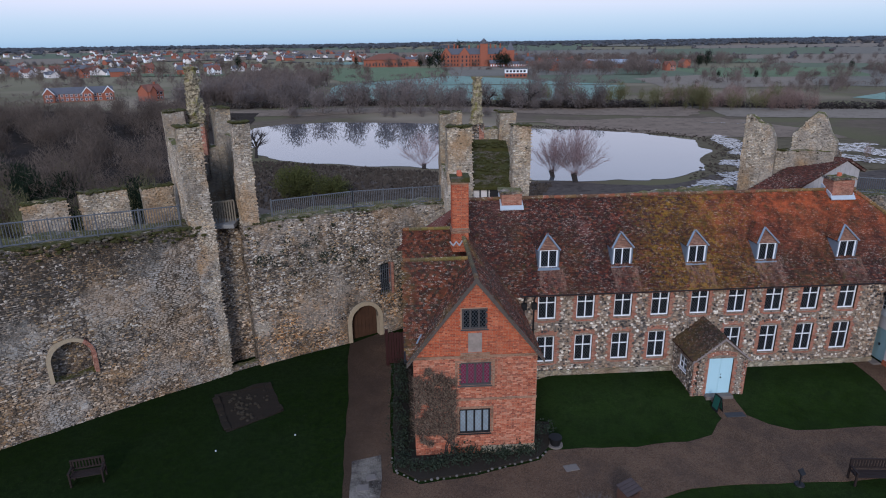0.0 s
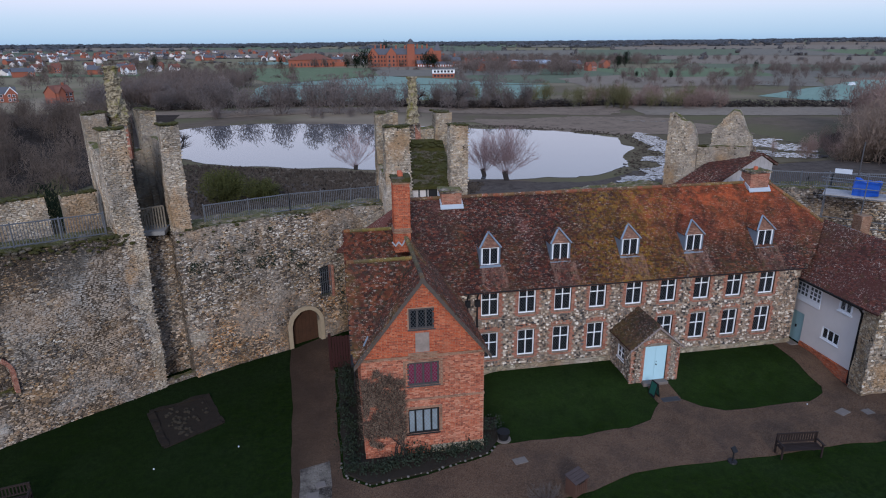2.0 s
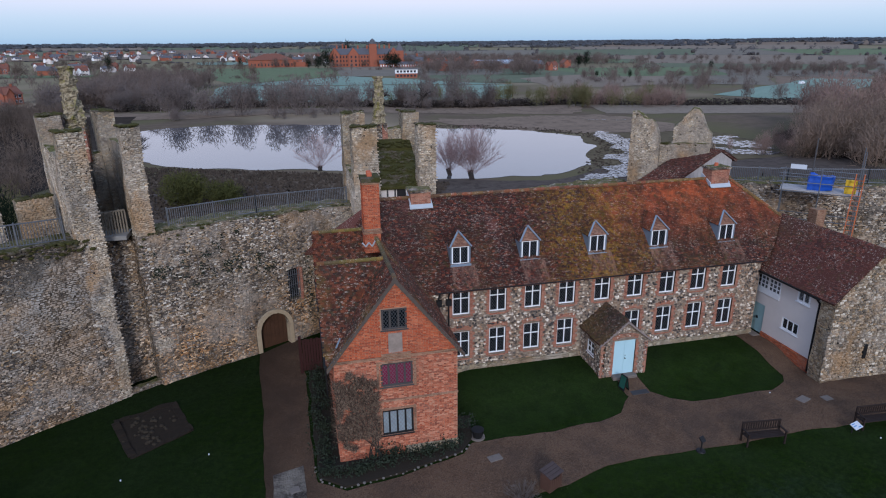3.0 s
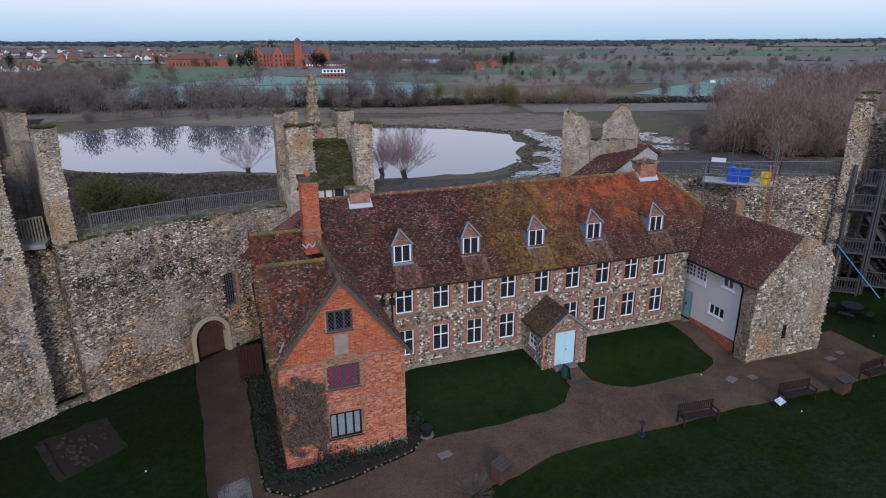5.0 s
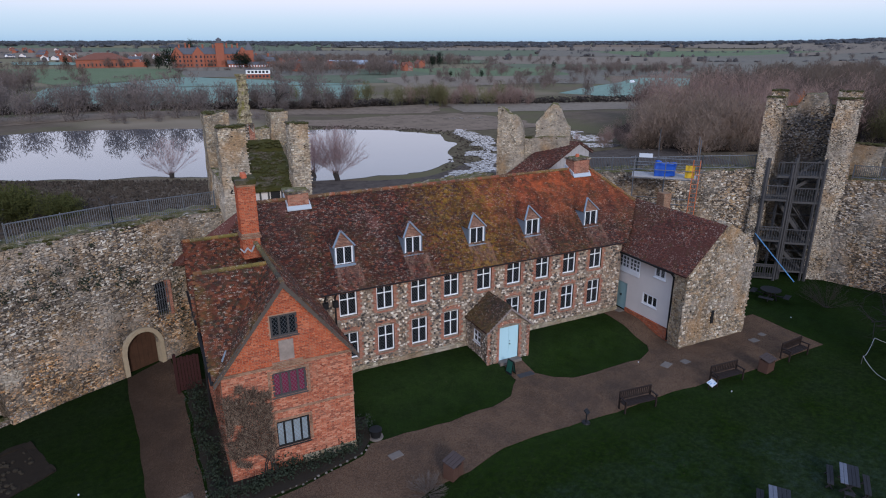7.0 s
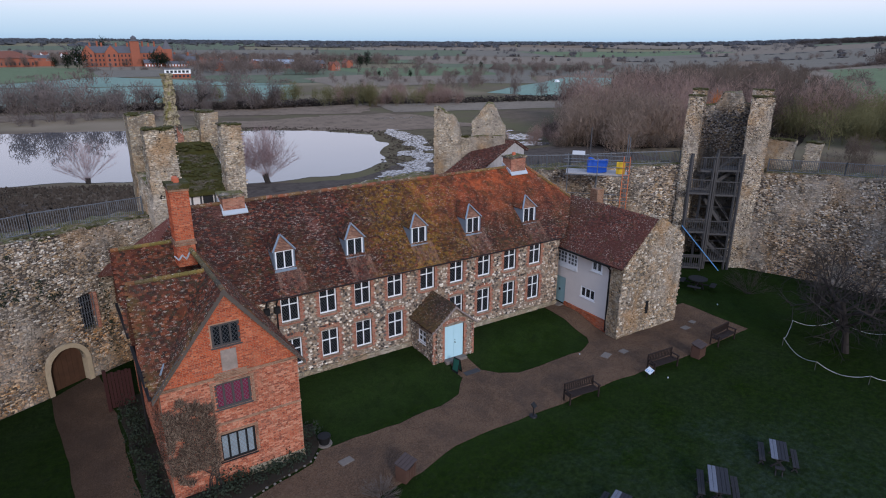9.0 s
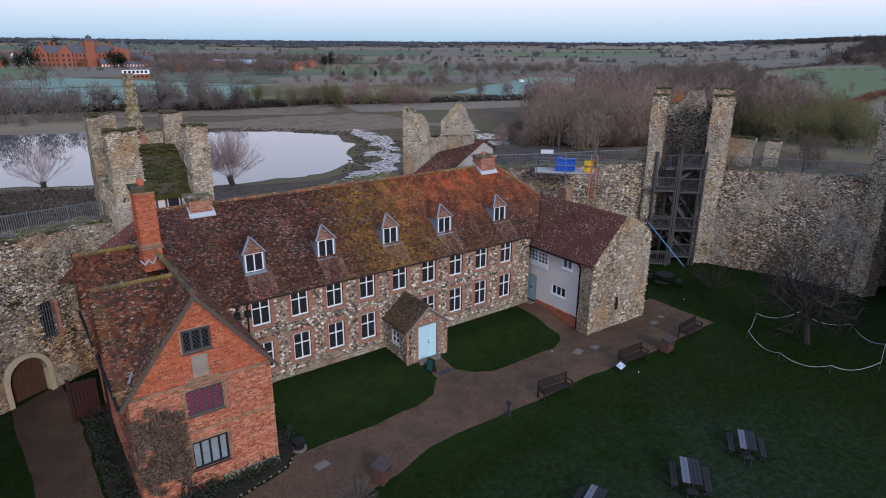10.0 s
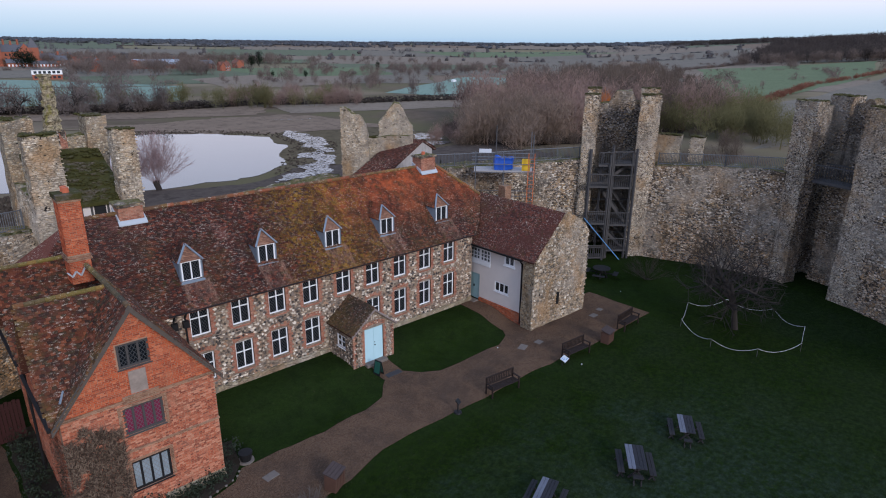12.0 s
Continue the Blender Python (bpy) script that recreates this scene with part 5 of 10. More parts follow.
for a, b, z1 in (((-27.6, -1.8), (-26.0, -0.7), 10.3), ((-24.1, 0.65), (-22.6, 1.65), 10.0), ((-22.1, 2.0), (-20.4, 3.2), 10.15), ((-19.8, 3.6), (-18.6, 4.4), 10.0)):
    merlon(a, b, 7.0, z1)
for a, b in (((37.45, -1.3), (37.98, -3.1)), ((38.2, -3.8), (38.48, -4.75))):
    merlon(a, b, 7.0, 9.85)

# rails along the wall walk
def railing(pts, zs, h, label, screens=True, step=0.16, seed=0):
    t = thing("walkway_railing", (*pts[0], zs[0]), label, "railing", "wall walk railings")
    posts, bars, rails, panels = [], bmesh.new(), [], []
    for (p, q, za, zb) in zip(pts, pts[1:], zs, zs[1:]):
        ln = math.hypot(q[0] - p[0], q[1] - p[1])
        at = lambda k: (p[0] + (q[0] - p[0]) * k, p[1] + (q[1] - p[1]) * k, za + (zb - za) * k)
        m = max(1, round(ln / 1.9))
        for i in range(m + 1):
            x, y, z = at(i / m)
            pb = bmesh.new()
            tube(pb, (x, y, z), (x, y, z + h + 0.08), 0.035, sides=6)
            posts.append(pb)
            if screens and i < m and (i + seed) % 3 != 2:
                x2, y2, z2 = at((i + 0.96) / m)
                x, y, z = at((i + 0.04) / m)
                panel = bmesh.new()
                panels.append(panel)
                prism(panel, [(x, y, z + 0.12), (x2, y2, z2 + 0.12), (x2, y2, z2 + h - 0.12), (x, y, z + h - 0.12)], (0.0, 0.015, 0))
        n = round(ln / step)
        for i in range(n):
            x, y, z = at((i + 0.5) / n)
            box(bars, x - 0.012, x + 0.012, y - 0.012, y + 0.012, z + 0.08, z + h)
        for hh in (0.08, h):
            rb = bmesh.new()
            rails.append(rb)
            beam(rb, (at(0)[0], at(0)[1], at(0)[2] + hh), (at(1)[0], at(1)[1], at(1)[2] + hh), 0.05, 0.05)
    for pb in posts:
        part("post", pb, M_RAIL, t)
    tagged(part("baluster", bars, M_RAIL, t), kind="stuff")
    for rb in rails:
        part("handrail", rb, M_RAIL, t)
    for pb in panels:
        part("mesh_panel", pb, M_SCREEN, t, "grey mesh infill panel")
    return t


railing([(-35.4, -10.3), (-25.2, -2.9), (-17.7, 2.3)], (9.2, 8.95, 8.4), 1.05, "grey metal balustrade along the mossy wall top", False, 0.12)
railing([(-13.8, 4.9), (-9.6, 7.1), (-4.4, 9.5)], (7.95, 7.85, 7.5), 1.0, "grey metal balustrade along the wall walk", False, 0.11)
railing([(20.0, 8.9), (24.5, 6.2), (28.9, 4.2), (32.2, 2.3)], (7.7, 7.75, 7.85, 7.95), 0.95, "grey metal balustrade on the wall top", False, 0.11, 1)
railing([(36.5, -2.2), (38.2, -6.75), (39.1, -11.0)], (7.65, 7.9, 8.15), 0.9, "grey metal balustrade on the tall wall", False, 0.11, 2)

# ---- buildings ----
I4 = Matrix.Identity(4)
WEST = lambda x, y: pose(x, y, 0, 0, 0, -90)

FX = [-0.13, 1.83, 3.74, 5.65, 7.68, 9.62, 11.57, 13.49, 15.46]
WW = 0.92


def window(parent, m, w, h, mullions=1, transoms=(0.62,), frame_m=None, glass=None, label="", fw=0.065, sill=True):
    """A casement set in an opening: frame, bars, panes and sill, in local x, depth, z."""
    bm = bmesh.new()
    d = 0.07
    box(bm, 0, fw, 0, d, 0, h)
    box(bm, w - fw, w, 0, d, 0, h)
    box(bm, fw, w - fw, 0, d, 0, fw)
    box(bm, fw, w - fw, 0, d, h - fw, h)
    xs = [w * (k + 1) / (mullions + 1) for k in range(mullions)]
    bars = []
    for x in xs:
        if mullions > 1:
            bars.append(boxed(x - fw * 0.45, x + fw * 0.45, 0.005, d, fw, h - fw))
        else:
            box(bm, x - fw * 0.45, x + fw * 0.45, 0.005, d, fw, h - fw)
    zs = [h * k for k in transoms]
    edges = [fw] + [e for x in xs for e in (x - fw * 0.45, x + fw * 0.45)] + [w - fw]
    for z in zs:
        for a, b in zip(edges[::2], edges[1::2]):
            box(bm, a, b, 0.008, d, z - fw * 0.4, z + fw * 0.4)
    win = part("window", bm, frame_m or M_WHITE, parent, label, m)
    for bb in bars:
        part("mullion", bb, frame_m or M_WHITE, win, m=m)
    rows = [fw] + [e for z in zs for e in (z - fw * 0.4, z + fw * 0.4)] + [h - fw]
    for a, b in zip(edges[::2], edges[1::2]):
        for lo, hi in zip(rows[::2], rows[1::2]):
            part("pane", boxed(a - 0.005, b + 0.005, 0.035, 0.047, lo - 0.005, hi + 0.005), glass or M_GLASS, win, m=m)
    if sill:
        part("sill", boxed(-0.05, w + 0.05, -0.06, 0.05, -0.06, -0.002, 0.008), frame_m or M_WHITE, win, m=m)
    return win


# -- the long tiled flint house --
house = thing("almshouse", (8.5, 3, 0), "long flint and brick two-storey house with a lichened red tile roof", "house")
ups = [(x, x + WW, 3.63, 5.10) for x in FX]
los = [(x, x + WW, 1.22 + 0.006 * x, 2.68 + 0.011 * x) for i, x in enumerate(FX) if i != 4]
part("front_wall", cell_wall(-1.6, 17.95, 0, 5.16, 0.45, ups + los, I4, (), True), M_FLINTBED, house, "flint cobble wall with brick dressings")
bm = bmesh.new()
box(bm, -1.6, 18.3, 7.0, 7.4, 0, 5.0)
box(bm, -6.2, -5.8, 0.5, 7.4, 0, 4.6)
box(bm, 22.2, 22.6, 0.2, 7.4, 0, 5.0)
part("rear_wall", bm, M_FLINTBED, house)


def near_hole(u, z, holes, pad):
    return any(a - pad < u < b + pad and lo - pad < z < hi + pad for a, b, lo, hi in holes)


fv, ff = stones((-1.6, 0.0, 0.55), (1, 0, 0), 19.5, 4.58, lambda u, z: not near_hole(u - 1.6, z + 0.55, ups + los, 0.22) and not (8.55 < u < 11.4 and z < 2.8 - abs(u - 9.97) * 0.85), 5, 0.165, 0.125, 0.045, 1.28)
fn = Nodes("knapped_flint", 0.6, 0, 0.4)
FL = [(0.56, 0.51, 0.45), (0.042, 0.038, 0.038), (0.36, 0.29, 0.22), (0.72, 0.67, 0.60), (0.03, 0.028, 0.03), (0.24, 0.17, 0.115), (0.43, 0.35, 0.265), (0.12, 0.105, 0.10), (0.34, 0.215, 0.14), (0.62, 0.55, 0.46), (0.06, 0.05, 0.046), (0.50, 0.45, 0.39), (0.20, 0.165, 0.14), (0.30, 0.25, 0.20), (0.085, 0.075, 0.07)]
fc = fn.ramp(fn.island(), *[(i / len(FL), c) for i, c in enumerate(FL)], constant=True)
fc = fn.mix(0.55, fc, fn.ramp(fn.noise(16, 4, 0.7), (0.3, (0.52, 0.50, 0.49)), (0.7, (1.65, 1.60, 1.56))), "MULTIPLY")
fc = fn.mix(fn.math("MULTIPLY", fn.ramp(fn.noise(0.5, 4), (0.5, (0, 0, 0)), (0.7, (1, 1, 1))), 0.35), fc, (0.30, 0.22, 0.15))
fn.bump(fn.noise(20, 3), 0.4, 0.01)
M_FLINT = fn.color(fc)
tagged(part("flint_cobbles", shaped(fv, ff), M_FLINT, house, "grey, white and black flint cobbles"), kind="stuff")
part("plinth", boxed(-1.35, 17.95, -0.10, 0.0, 0, 0.75, 0.03), M_ASHLAR, house, "buff stone plinth")

# brick dressings round every opening, with a segmental arch over the lower ones
for i, (a, b, lo, hi) in enumerate(ups + los):
    low = i >= len(ups)
    bm = bmesh.new()
    z = lo - 0.10
    k = 0
    while z < hi:
        e = 0.26 if k % 2 else 0.16
        h = min(0.075 * 2, hi - z)
        box(bm, a - e, a, -0.016, 0.1, z, z + h - 0.006)
        box(bm, b, b + e, -0.016, 0.1, z, z + h - 0.006)
        z += 0.15
        k += 1
    box(bm, a + 0.002, b - 0.002, -0.014, 0.1, lo - 0.16, lo - 0.065)
    if low:
        n = 9
        for j in range(n):
            t0, t1 = -1 + 2 * j / n, -1 + 2 * (j + 0.94) / n
            pts = []
            for t, r in ((t0, 0), (t1, 0), (t1, 0.23), (t0, 0.23)):
                x = (a + b) / 2 + t * ((b - a) / 2 + 0.06 + r * 0.35)
                pts.append((x, -0.016, hi + 0.015 + 0.12 * (1 - t * t) + r))
            prism(bm, pts, (0, 0.1, 0))
    part("brick_surround", bm, M_BRICK_OLD, house, "worn red brick window dressing")
    window(house, pose(a, 0.09, lo), b - a, hi - lo, 1, (0.6,), label="white-painted leaded casement window")

# main roof
EV, RZ, RY = 5.02, 8.95, 3.9
SL = math.hypot(RY + 0.38, RZ - EV)
bm = bmesh.new()
prism(bm, [(-5.6, -0.28, EV + 0.09), (18.1, -0.28, EV + 0.09), (20.3, 1.72, 6.95), (18.0, RY, RZ), (-3.4, RY, RZ), (-5.6, 1.8, 7.0)], (0, 0, -0.12))
prism(bm, [(18.0, RY, RZ), (20.3, 1.72, 6.95), (22.4, -0.3, EV), (22.6, 7.9, EV)], (0, 0, -0.12))
prism(bm, [(-3.4, RY, RZ), (18.0, RY, RZ), (22.6, 7.9, EV), (-7.4, 7.9, EV)], (0, 0, -0.12))
prism(bm, [(-3.4, RY, RZ), (-7.4, 7.9, EV), (-5.6, 1.8, 7.0)], (0, 0, -0.12))
roof = part("roof", bm, M_TILE_DARK, house, "lichened red clay tile roof")
up = (0, RY + 0.38, RZ - EV)
k = SL / (RZ - EV)
tv, tf = tiles((-5.6, -0.38, EV), (1, 0, 0), up, [(0.0, 0.10), (23.75, 0.10), (25.9, (6.95 - EV) * k), (23.6, SL), (2.2, SL), (0.0, 2.9)], 3)
tagged(part("roof_tile", shaped(tv, tf), M_TILE_LONG, roof, "overlapping lichened clay tiles"), kind="stuff")
bm = bmesh.new()
for k2 in range(72):
    x = -3.4 + k2 * 0.3
    tube(bm, (x, RY, RZ + 0.02 + 0.02 * noise.noise((x, 0, 0))), (x + 0.29, RY, RZ + 0.035 + 0.02 * noise.noise((x, 1, 0))), 0.10, 0.105, 8)
for k2 in range(13):
    s, e = k2 / 13, (k2 + 0.95) / 13
    tube(bm, (18.0 + 2.3 * s, RY - 2.18 * s, RZ - 2.0 * s + 0.03), (18.0 + 2.3 * e, RY - 2.18 * e, RZ - 2.0 * e + 0.03), 0.10, 0.105, 8)
part("ridge_tile", bm, M_RIDGE, roof, "orange lichened ridge tiles")
part("gutter", boxed(-1.1, 18.0, -0.355, -0.295, EV + 0.02, EV + 0.075, 0.015), M_IRON, house, "black gutter")
for x in (-0.85, -0.35):
    bm = bmesh.new()
    tube(bm, (x, -0.08, 0.2), (x, -0.08, 4.75), 0.045)
    tube(bm, (x, -0.08, 4.75), (x, -0.32, 5.03), 0.045)
    box(bm, x - 0.13, x + 0.13, -0.24, -0.02, 4.3, 4.62)
    part("downpipe", bm, M_IRON, house, "black iron downpipe")

M_HUNG = brick_material("weathered_brown_hung_tile", (0.25, 0.13, 0.085), (0.17, 0.085, 0.06), (0.09, 0.05, 0.04), 0.5)
# dormers: tile-hung hipped fronts with lead rolls
for x in DORMERS:
    fy, z0, ze, za = 0.80, 6.10, 7.06, 7.68
    hw, o, back = 0.45, 0.12, 0.46
    yb = lambda z: -0.38 + (z - EV) / (RZ - EV) * (RY + 0.38)
    apex = (x, fy + back, za)
    bm = bmesh.new()
    prism(bm, [(x - hw - 0.04, fy - 0.03, ze - 0.02), (x + hw + 0.04, fy - 0.03, ze - 0.02), (x, fy + back, za - 0.02)], (0, 0.10, -0.02))
    dorm = part("dormer", bm, M_HUNG, house, "small hipped dormer with a tiled front hip")
    for s in (-1, 1):
        bm = bmesh.new()
        prism(bm, [(x + s * hw, fy, z0 - 0.12), (x + s * hw, fy, ze), (x + s * hw, yb(ze) + 0.05, ze)], (s * 0.05, 0, 0))
        part("cheek", bm, M_LEAD, dorm, "lead-clad cheek")
        xe, zl = x + s * (hw + o), ze - 0.08
        bm = bmesh.new()
        prism(bm, [apex, (xe, fy - 0.04, zl), (xe, yb(ze) + 0.1, zl), (x, yb(za) + 0.1, za)], (0, 0, 0.04))
        dr = part("dormer_roof", bm, M_TILE_DARK, dorm)
        hh = math.hypot(hw + o, za + 0.04 - zl)
        dv, df = tiles((xe, fy, zl + 0.03), (0, 1, 0), (x - xe, 0, za - zl), [(0.06, 0), (yb(ze) - fy, 0), (yb(za) - fy, hh), (back + 0.02, hh)], int(x * 7) + 90 + s)
        tagged(part("dormer_tile", shaped(dv, df), M_TILE_LONG, dr), kind="stuff")
        bm = bmesh.new()
        beam(bm, (x, fy + back - 0.02, za + 0.07), (xe, fy - 0.07, zl + 0.05), 0.085, 0.05)
        part("lead_hip", bm, M_LEAD, dorm, "blue-grey lead hip roll")
    bm = bmesh.new()
    prism(bm, [(x - hw - 0.1, fy - 0.12, z0 - 0.09), (x + hw + 0.1, fy - 0.12, z0 - 0.09), (x + hw + 0.1, fy + 0.06, z0 - 0.02), (x - hw - 0.1, fy + 0.06, z0 - 0.02)], (0, 0, 0.06))
    for s in (-1, 1):
        prism(bm, [(x + s * (hw + 0.07), fy, z0 - 0.10), (x + s * (hw + 0.07), fy, ze - 0.1), (x + s * (hw + 0.07), yb(ze - 0.1), ze - 0.1)], (s * 0.012, 0, 0))
    part("lead_flashing", bm, M_LEAD, dorm, "lead flashing and sill")
    window(house, pose(x - hw, fy + 0.01, z0), 2 * hw, ze - z0, 1, (), label="white leaded dormer casement")

# porch
M_DARKMAT = plain("dull_grey_grating", (0.055, 0.055, 0.06), 0.7, 0.2, 0.4, 14)
M_PORCHVERGE = plain("faded_pink_grey_paint", (0.24, 0.20, 0.19), 0.8, 0, 0.35, 6)
PX0, PX1, PY = 7.06, 9.68, -2.32
porch = thing("porch", (8.37, -1.2, 0.2), "small flint and brick gabled porch with a pale blue double door", "porch")
pm = (PX0 + PX1) / 2
gab = lambda uu: 2.27 + 1.08 * (1 - abs(uu - (pm - PX0)) / ((PX1 - PX0) / 2))
DL, DH, DB = 0.72, 1.94, 0.38
holes = [(DL, DH, 0.0, 2.33)]
part("gable_wall", cell_wall(0, PX1 - PX0, 0, gab, 0.3, holes, pose(PX0, PY, 0), (pm - PX0,)), M_FLINTBED, porch)
sv, sf = stones((PX0, PY, 0.1), (1, 0, 0), PX1 - PX0, 3.2, lambda u_, z_: not near_hole(u_, z_ + 0.1, holes, 0.18) and z_ + 0.1 < gab(u_) - 0.12, 8, 0.13, 0.10, 0.03)
tagged(part("flint_cobbles", shaped(sv, sf), M_FLINT, porch), kind="stuff")
whole = [(0.80, 1.58, 1.18, 1.90)]
part("side_wall", cell_wall(0, -PY, 0, 2.27, 0.25, whole, WEST(PX0, 0)), M_FLINTBED, porch)
sv, sf = stones((PX0, 0, 0.1), (0, -1, 0), -PY, 2.12, lambda u_, z_: not near_hole(u_, z_ + 0.1, whole, 0.10), 9, 0.13, 0.10, 0.03)
tagged(part("flint_cobbles", shaped(sv, sf), M_FLINT, porch), kind="stuff")
part("side_wall", boxed(PX1 - 0.25, PX1, PY + 0.3, 0, 0, 2.27), M_FLINTBED, porch)
window(porch, WEST(PX0 + 0.03, 0) @ pose(0.80, 0, 1.18), 0.78, 0.72, 1, (0.5,), label="small white casement window", fw=0.07)
for s, xe in ((-1, PX0 - 0.11), (1, PX1 + 0.09)):
    ze, za = 2.25, 3.44
    rf = bmesh.new()
    prism(rf, [(pm, PY - 0.12, za), (xe, PY - 0.12, ze), (xe, 0.02, ze), (pm, 0.02, za)], (0, 0, -0.08))
    rp = part("roof", rf, M_TILE_DARK, porch)
    ln = math.hypot(pm - xe, za - ze)
    run = 0.10 - PY
    tv, tf = tiles((xe, PY - 0.12 if s < 0 else 0.0, ze), (0, 1 if s < 0 else -1, 0), (pm - xe, 0, za - ze), [(0, 0), (run, 0), (run, ln), (0, ln)], 12 + s)
    tagged(part("roof_tile", shaped(tv, tf), M_TILE_PORCH, rp), kind="stuff")
    bm = bmesh.new()
    prism(bm, [(pm, PY - 0.19, za - 0.09), (xe + s * 0.05, PY - 0.19, ze - 0.09), (xe + s * 0.05, PY - 0.19, ze + 0.01), (pm, PY - 0.19, za + 0.03)], (0, 0.07, 0))
    part("bargeboard", bm, M_PORCHVERGE, porch, "pinkish grey bargeboard")
for side in range(4):
    bm = bmesh.new()
    z = 0.05
    kk = 0
    while z < (2.2 if side < 2 else 2.1):
        e = 0.2 if kk % 2 else 0.12
        a, b = ((PX0 + DL - e, PX0 + DL), (PX0 + DH, PX0 + DH + e), (PX0 - 0.005, PX0 + e), (PX1 - e, PX1 + 0.005))[side]
        box(bm, a, b, PY - 0.016, PY + 0.1, z, z + 0.15)
        z += 0.15
        kk += 1
    part("brick_quoin", bm, M_BRICK_OLD, porch, "worn red brick dressing")
bm = bmesh.new()
for j in range(9):
    t0, t1 = -1 + 2 * j / 9, -1 + 2 * (j + 0.93) / 9
    prism(bm, [(PX0 + 1.33 + t * (0.70 + r * 0.3), PY - 0.018, 2.36 + 0.15 * (1 - t * t) + r) for t, r in ((t0, 0), (t1, 0), (t1, 0.22), (t0, 0.22))], (0, 0.08, 0))
part("brick_arch", bm, M_BRICK_OLD, porch, "worn red brick arch")
for s in (0, 1):
    d = part("door", boxed(PX0 + DL + 0.01 + s * 0.605, PX0 + DL + 0.61 + s * 0.605, PY + 0.05, PY + 0.11, DB, 2.32, 0.008), M_BLUEDOOR, porch, "pale blue painted door leaf")
bm = bmesh.new()
tube(bm, (PX0 + 1.4, PY + 0.05, 1.28), (PX0 + 1.4, PY - 0.01, 1.28), 0.03)
tube(bm, (PX0 + 1.4, PY + 0.05, 1.44), (PX0 + 1.4, PY + 0.02, 1.44), 0.022)
part("door_handle", bm, M_IRON, porch, "black iron handle")
solid("door_step", boxed(7.72, 9.08, -2.62, -2.2, 0.1, 0.40, 0.02), M_SLAB, "pale worn stone step before the porch", "step")
solid("door_mat", boxed(8.2, 9.13, -3.8, -3.24, 0, 0.055, 0.01), M_DARKMAT, "dark framed grating at the foot of the porch ramp", "mat")

# stub chimneys on the long roof
def stub(x0, x1, y0, y1, z0, z1, pots, label):
    t = thing("chimney", ((x0 + x1) / 2, (y0 + y1) / 2, z0), label, "chimney")
    part("shaft", boxed(x0, x1, y0, y1, z0 - 0.6, z1, 0.02), M_BRICK_OLD, t)
    bm = bmesh.new()
    rubble(bm, [(x0 - 0.07, y0 - 0.07), (x1 + 0.07, y0 - 0.07), (x1 + 0.07, y1 + 0.07), (x0 - 0.07, y1 + 0.07)], z1, z1 + 0.13, 0.15, 0.04, x0)
    part("cap", bm, M_RUBBLE, t, "mossy mortar cap")
    bm = bmesh.new()
    prism(bm, [(x0 - 0.08, y0 - 0.17, z0 - 0.17), (x1 + 0.08, y0 - 0.17, z0 - 0.17), (x1 + 0.08, y0 - 0.02, z0 + 0.0), (x0 - 0.08, y0 - 0.02, z0 + 0.0)], (0, 0, 0.05))
    for a, b in ((x0 - 0.06, x0), (x1, x1 + 0.06)):
        prism(bm, [(a, y0 - 0.02, z0 - 0.1), (a, y1, z0 + 0.3), (a, y1, z0 + 0.55), (a, y0 - 0.02, z0 + 0.12)], (b - a, 0, 0))
    part("lead_apron", bm, M_LEADPALE, t, "pale lead flashing")
    for px in pots:
        bm = bmesh.new()
        tube(bm, (px, (y0 + y1) / 2, z1 + 0.1), (px, (y0 + y1) / 2, z1 + 0.36), 0.13, 0.11, 10)
        part("chimney_pot", bm, M_TERRACOTTA, t, "red clay pot")


stub(-1.5, -0.42, 3.45, 4.3, 8.65, 9.32, (), "short truncated red brick chimney stack with lead apron")
stub(16.55, 17.75, 3.4, 4.3, 8.7, 9.55, (17.1,), "short brick chimney with one red pot")

# -- the red brick house --
red = thing("red_brick_house", (-3.9, -2.0, 0), "three-storey orange brick gabled house with oak mullioned windows", "house")
RX0, RX1, RYF, RE, RR, RXM = -6.42, -1.32, -5.5, 4.72, 8.12, -3.88
rg = lambda uu: RE + (RR - RE) * (1 - abs(uu - (RXM - RX0)) / ((RX1 - RX0) / 2 + 0.02))
rh = [(-4.44 - RX0, -3.40 - RX0, 5.95, 6.85), (-4.56 - RX0, -3.22 - RX0, 3.38, 4.46), (-4.60 - RX0, -3.24 - RX0, 1.06, 2.26)]
part("front_wall", cell_wall(0, RX1 - RX0, 0, RE, 0.4, rh[1:], pose(RX0, RYF, 0)), M_LIME, red, "pale weathered pink-red brick front wall")
part("gable", cell_wall(0, RX1 - RX0, RE, rg, 0.4, rh[:1], pose(RX0, RYF, 0), (RXM - RX0,)), M_LIME, red, "orange-red brick gable")
bv, bf = bricks((RX0, RYF, 0), (1, 0, 0), RX1 - RX0, RE, lambda u_, z_: not near_hole(u_, z_, rh, 0.03), 61)
tagged(part("brickwork", shaped(bv, bf), M_BR_FRONT, red, "mottled pink and red brick courses"), kind="stuff")
bv, bf = bricks((RX0, RYF, RE), (1, 0, 0), RX1 - RX0, RR - RE, lambda u_, z_: z_ + RE < rg(u_) - 0.05 and not near_hole(u_, z_ + RE, rh, 0.03), 62)
tagged(part("brickwork", shaped(bv, bf), M_BR_GABLE, red, "orange-red brick courses"), kind="stuff")
w1 = window(red, pose(RX0 + rh[0][0], RYF + 0.03, rh[0][2]), 1.04, 0.90, 2, (), M_GREYWOOD, M_GLASS, "grey oak mullioned leaded window", 0.085)
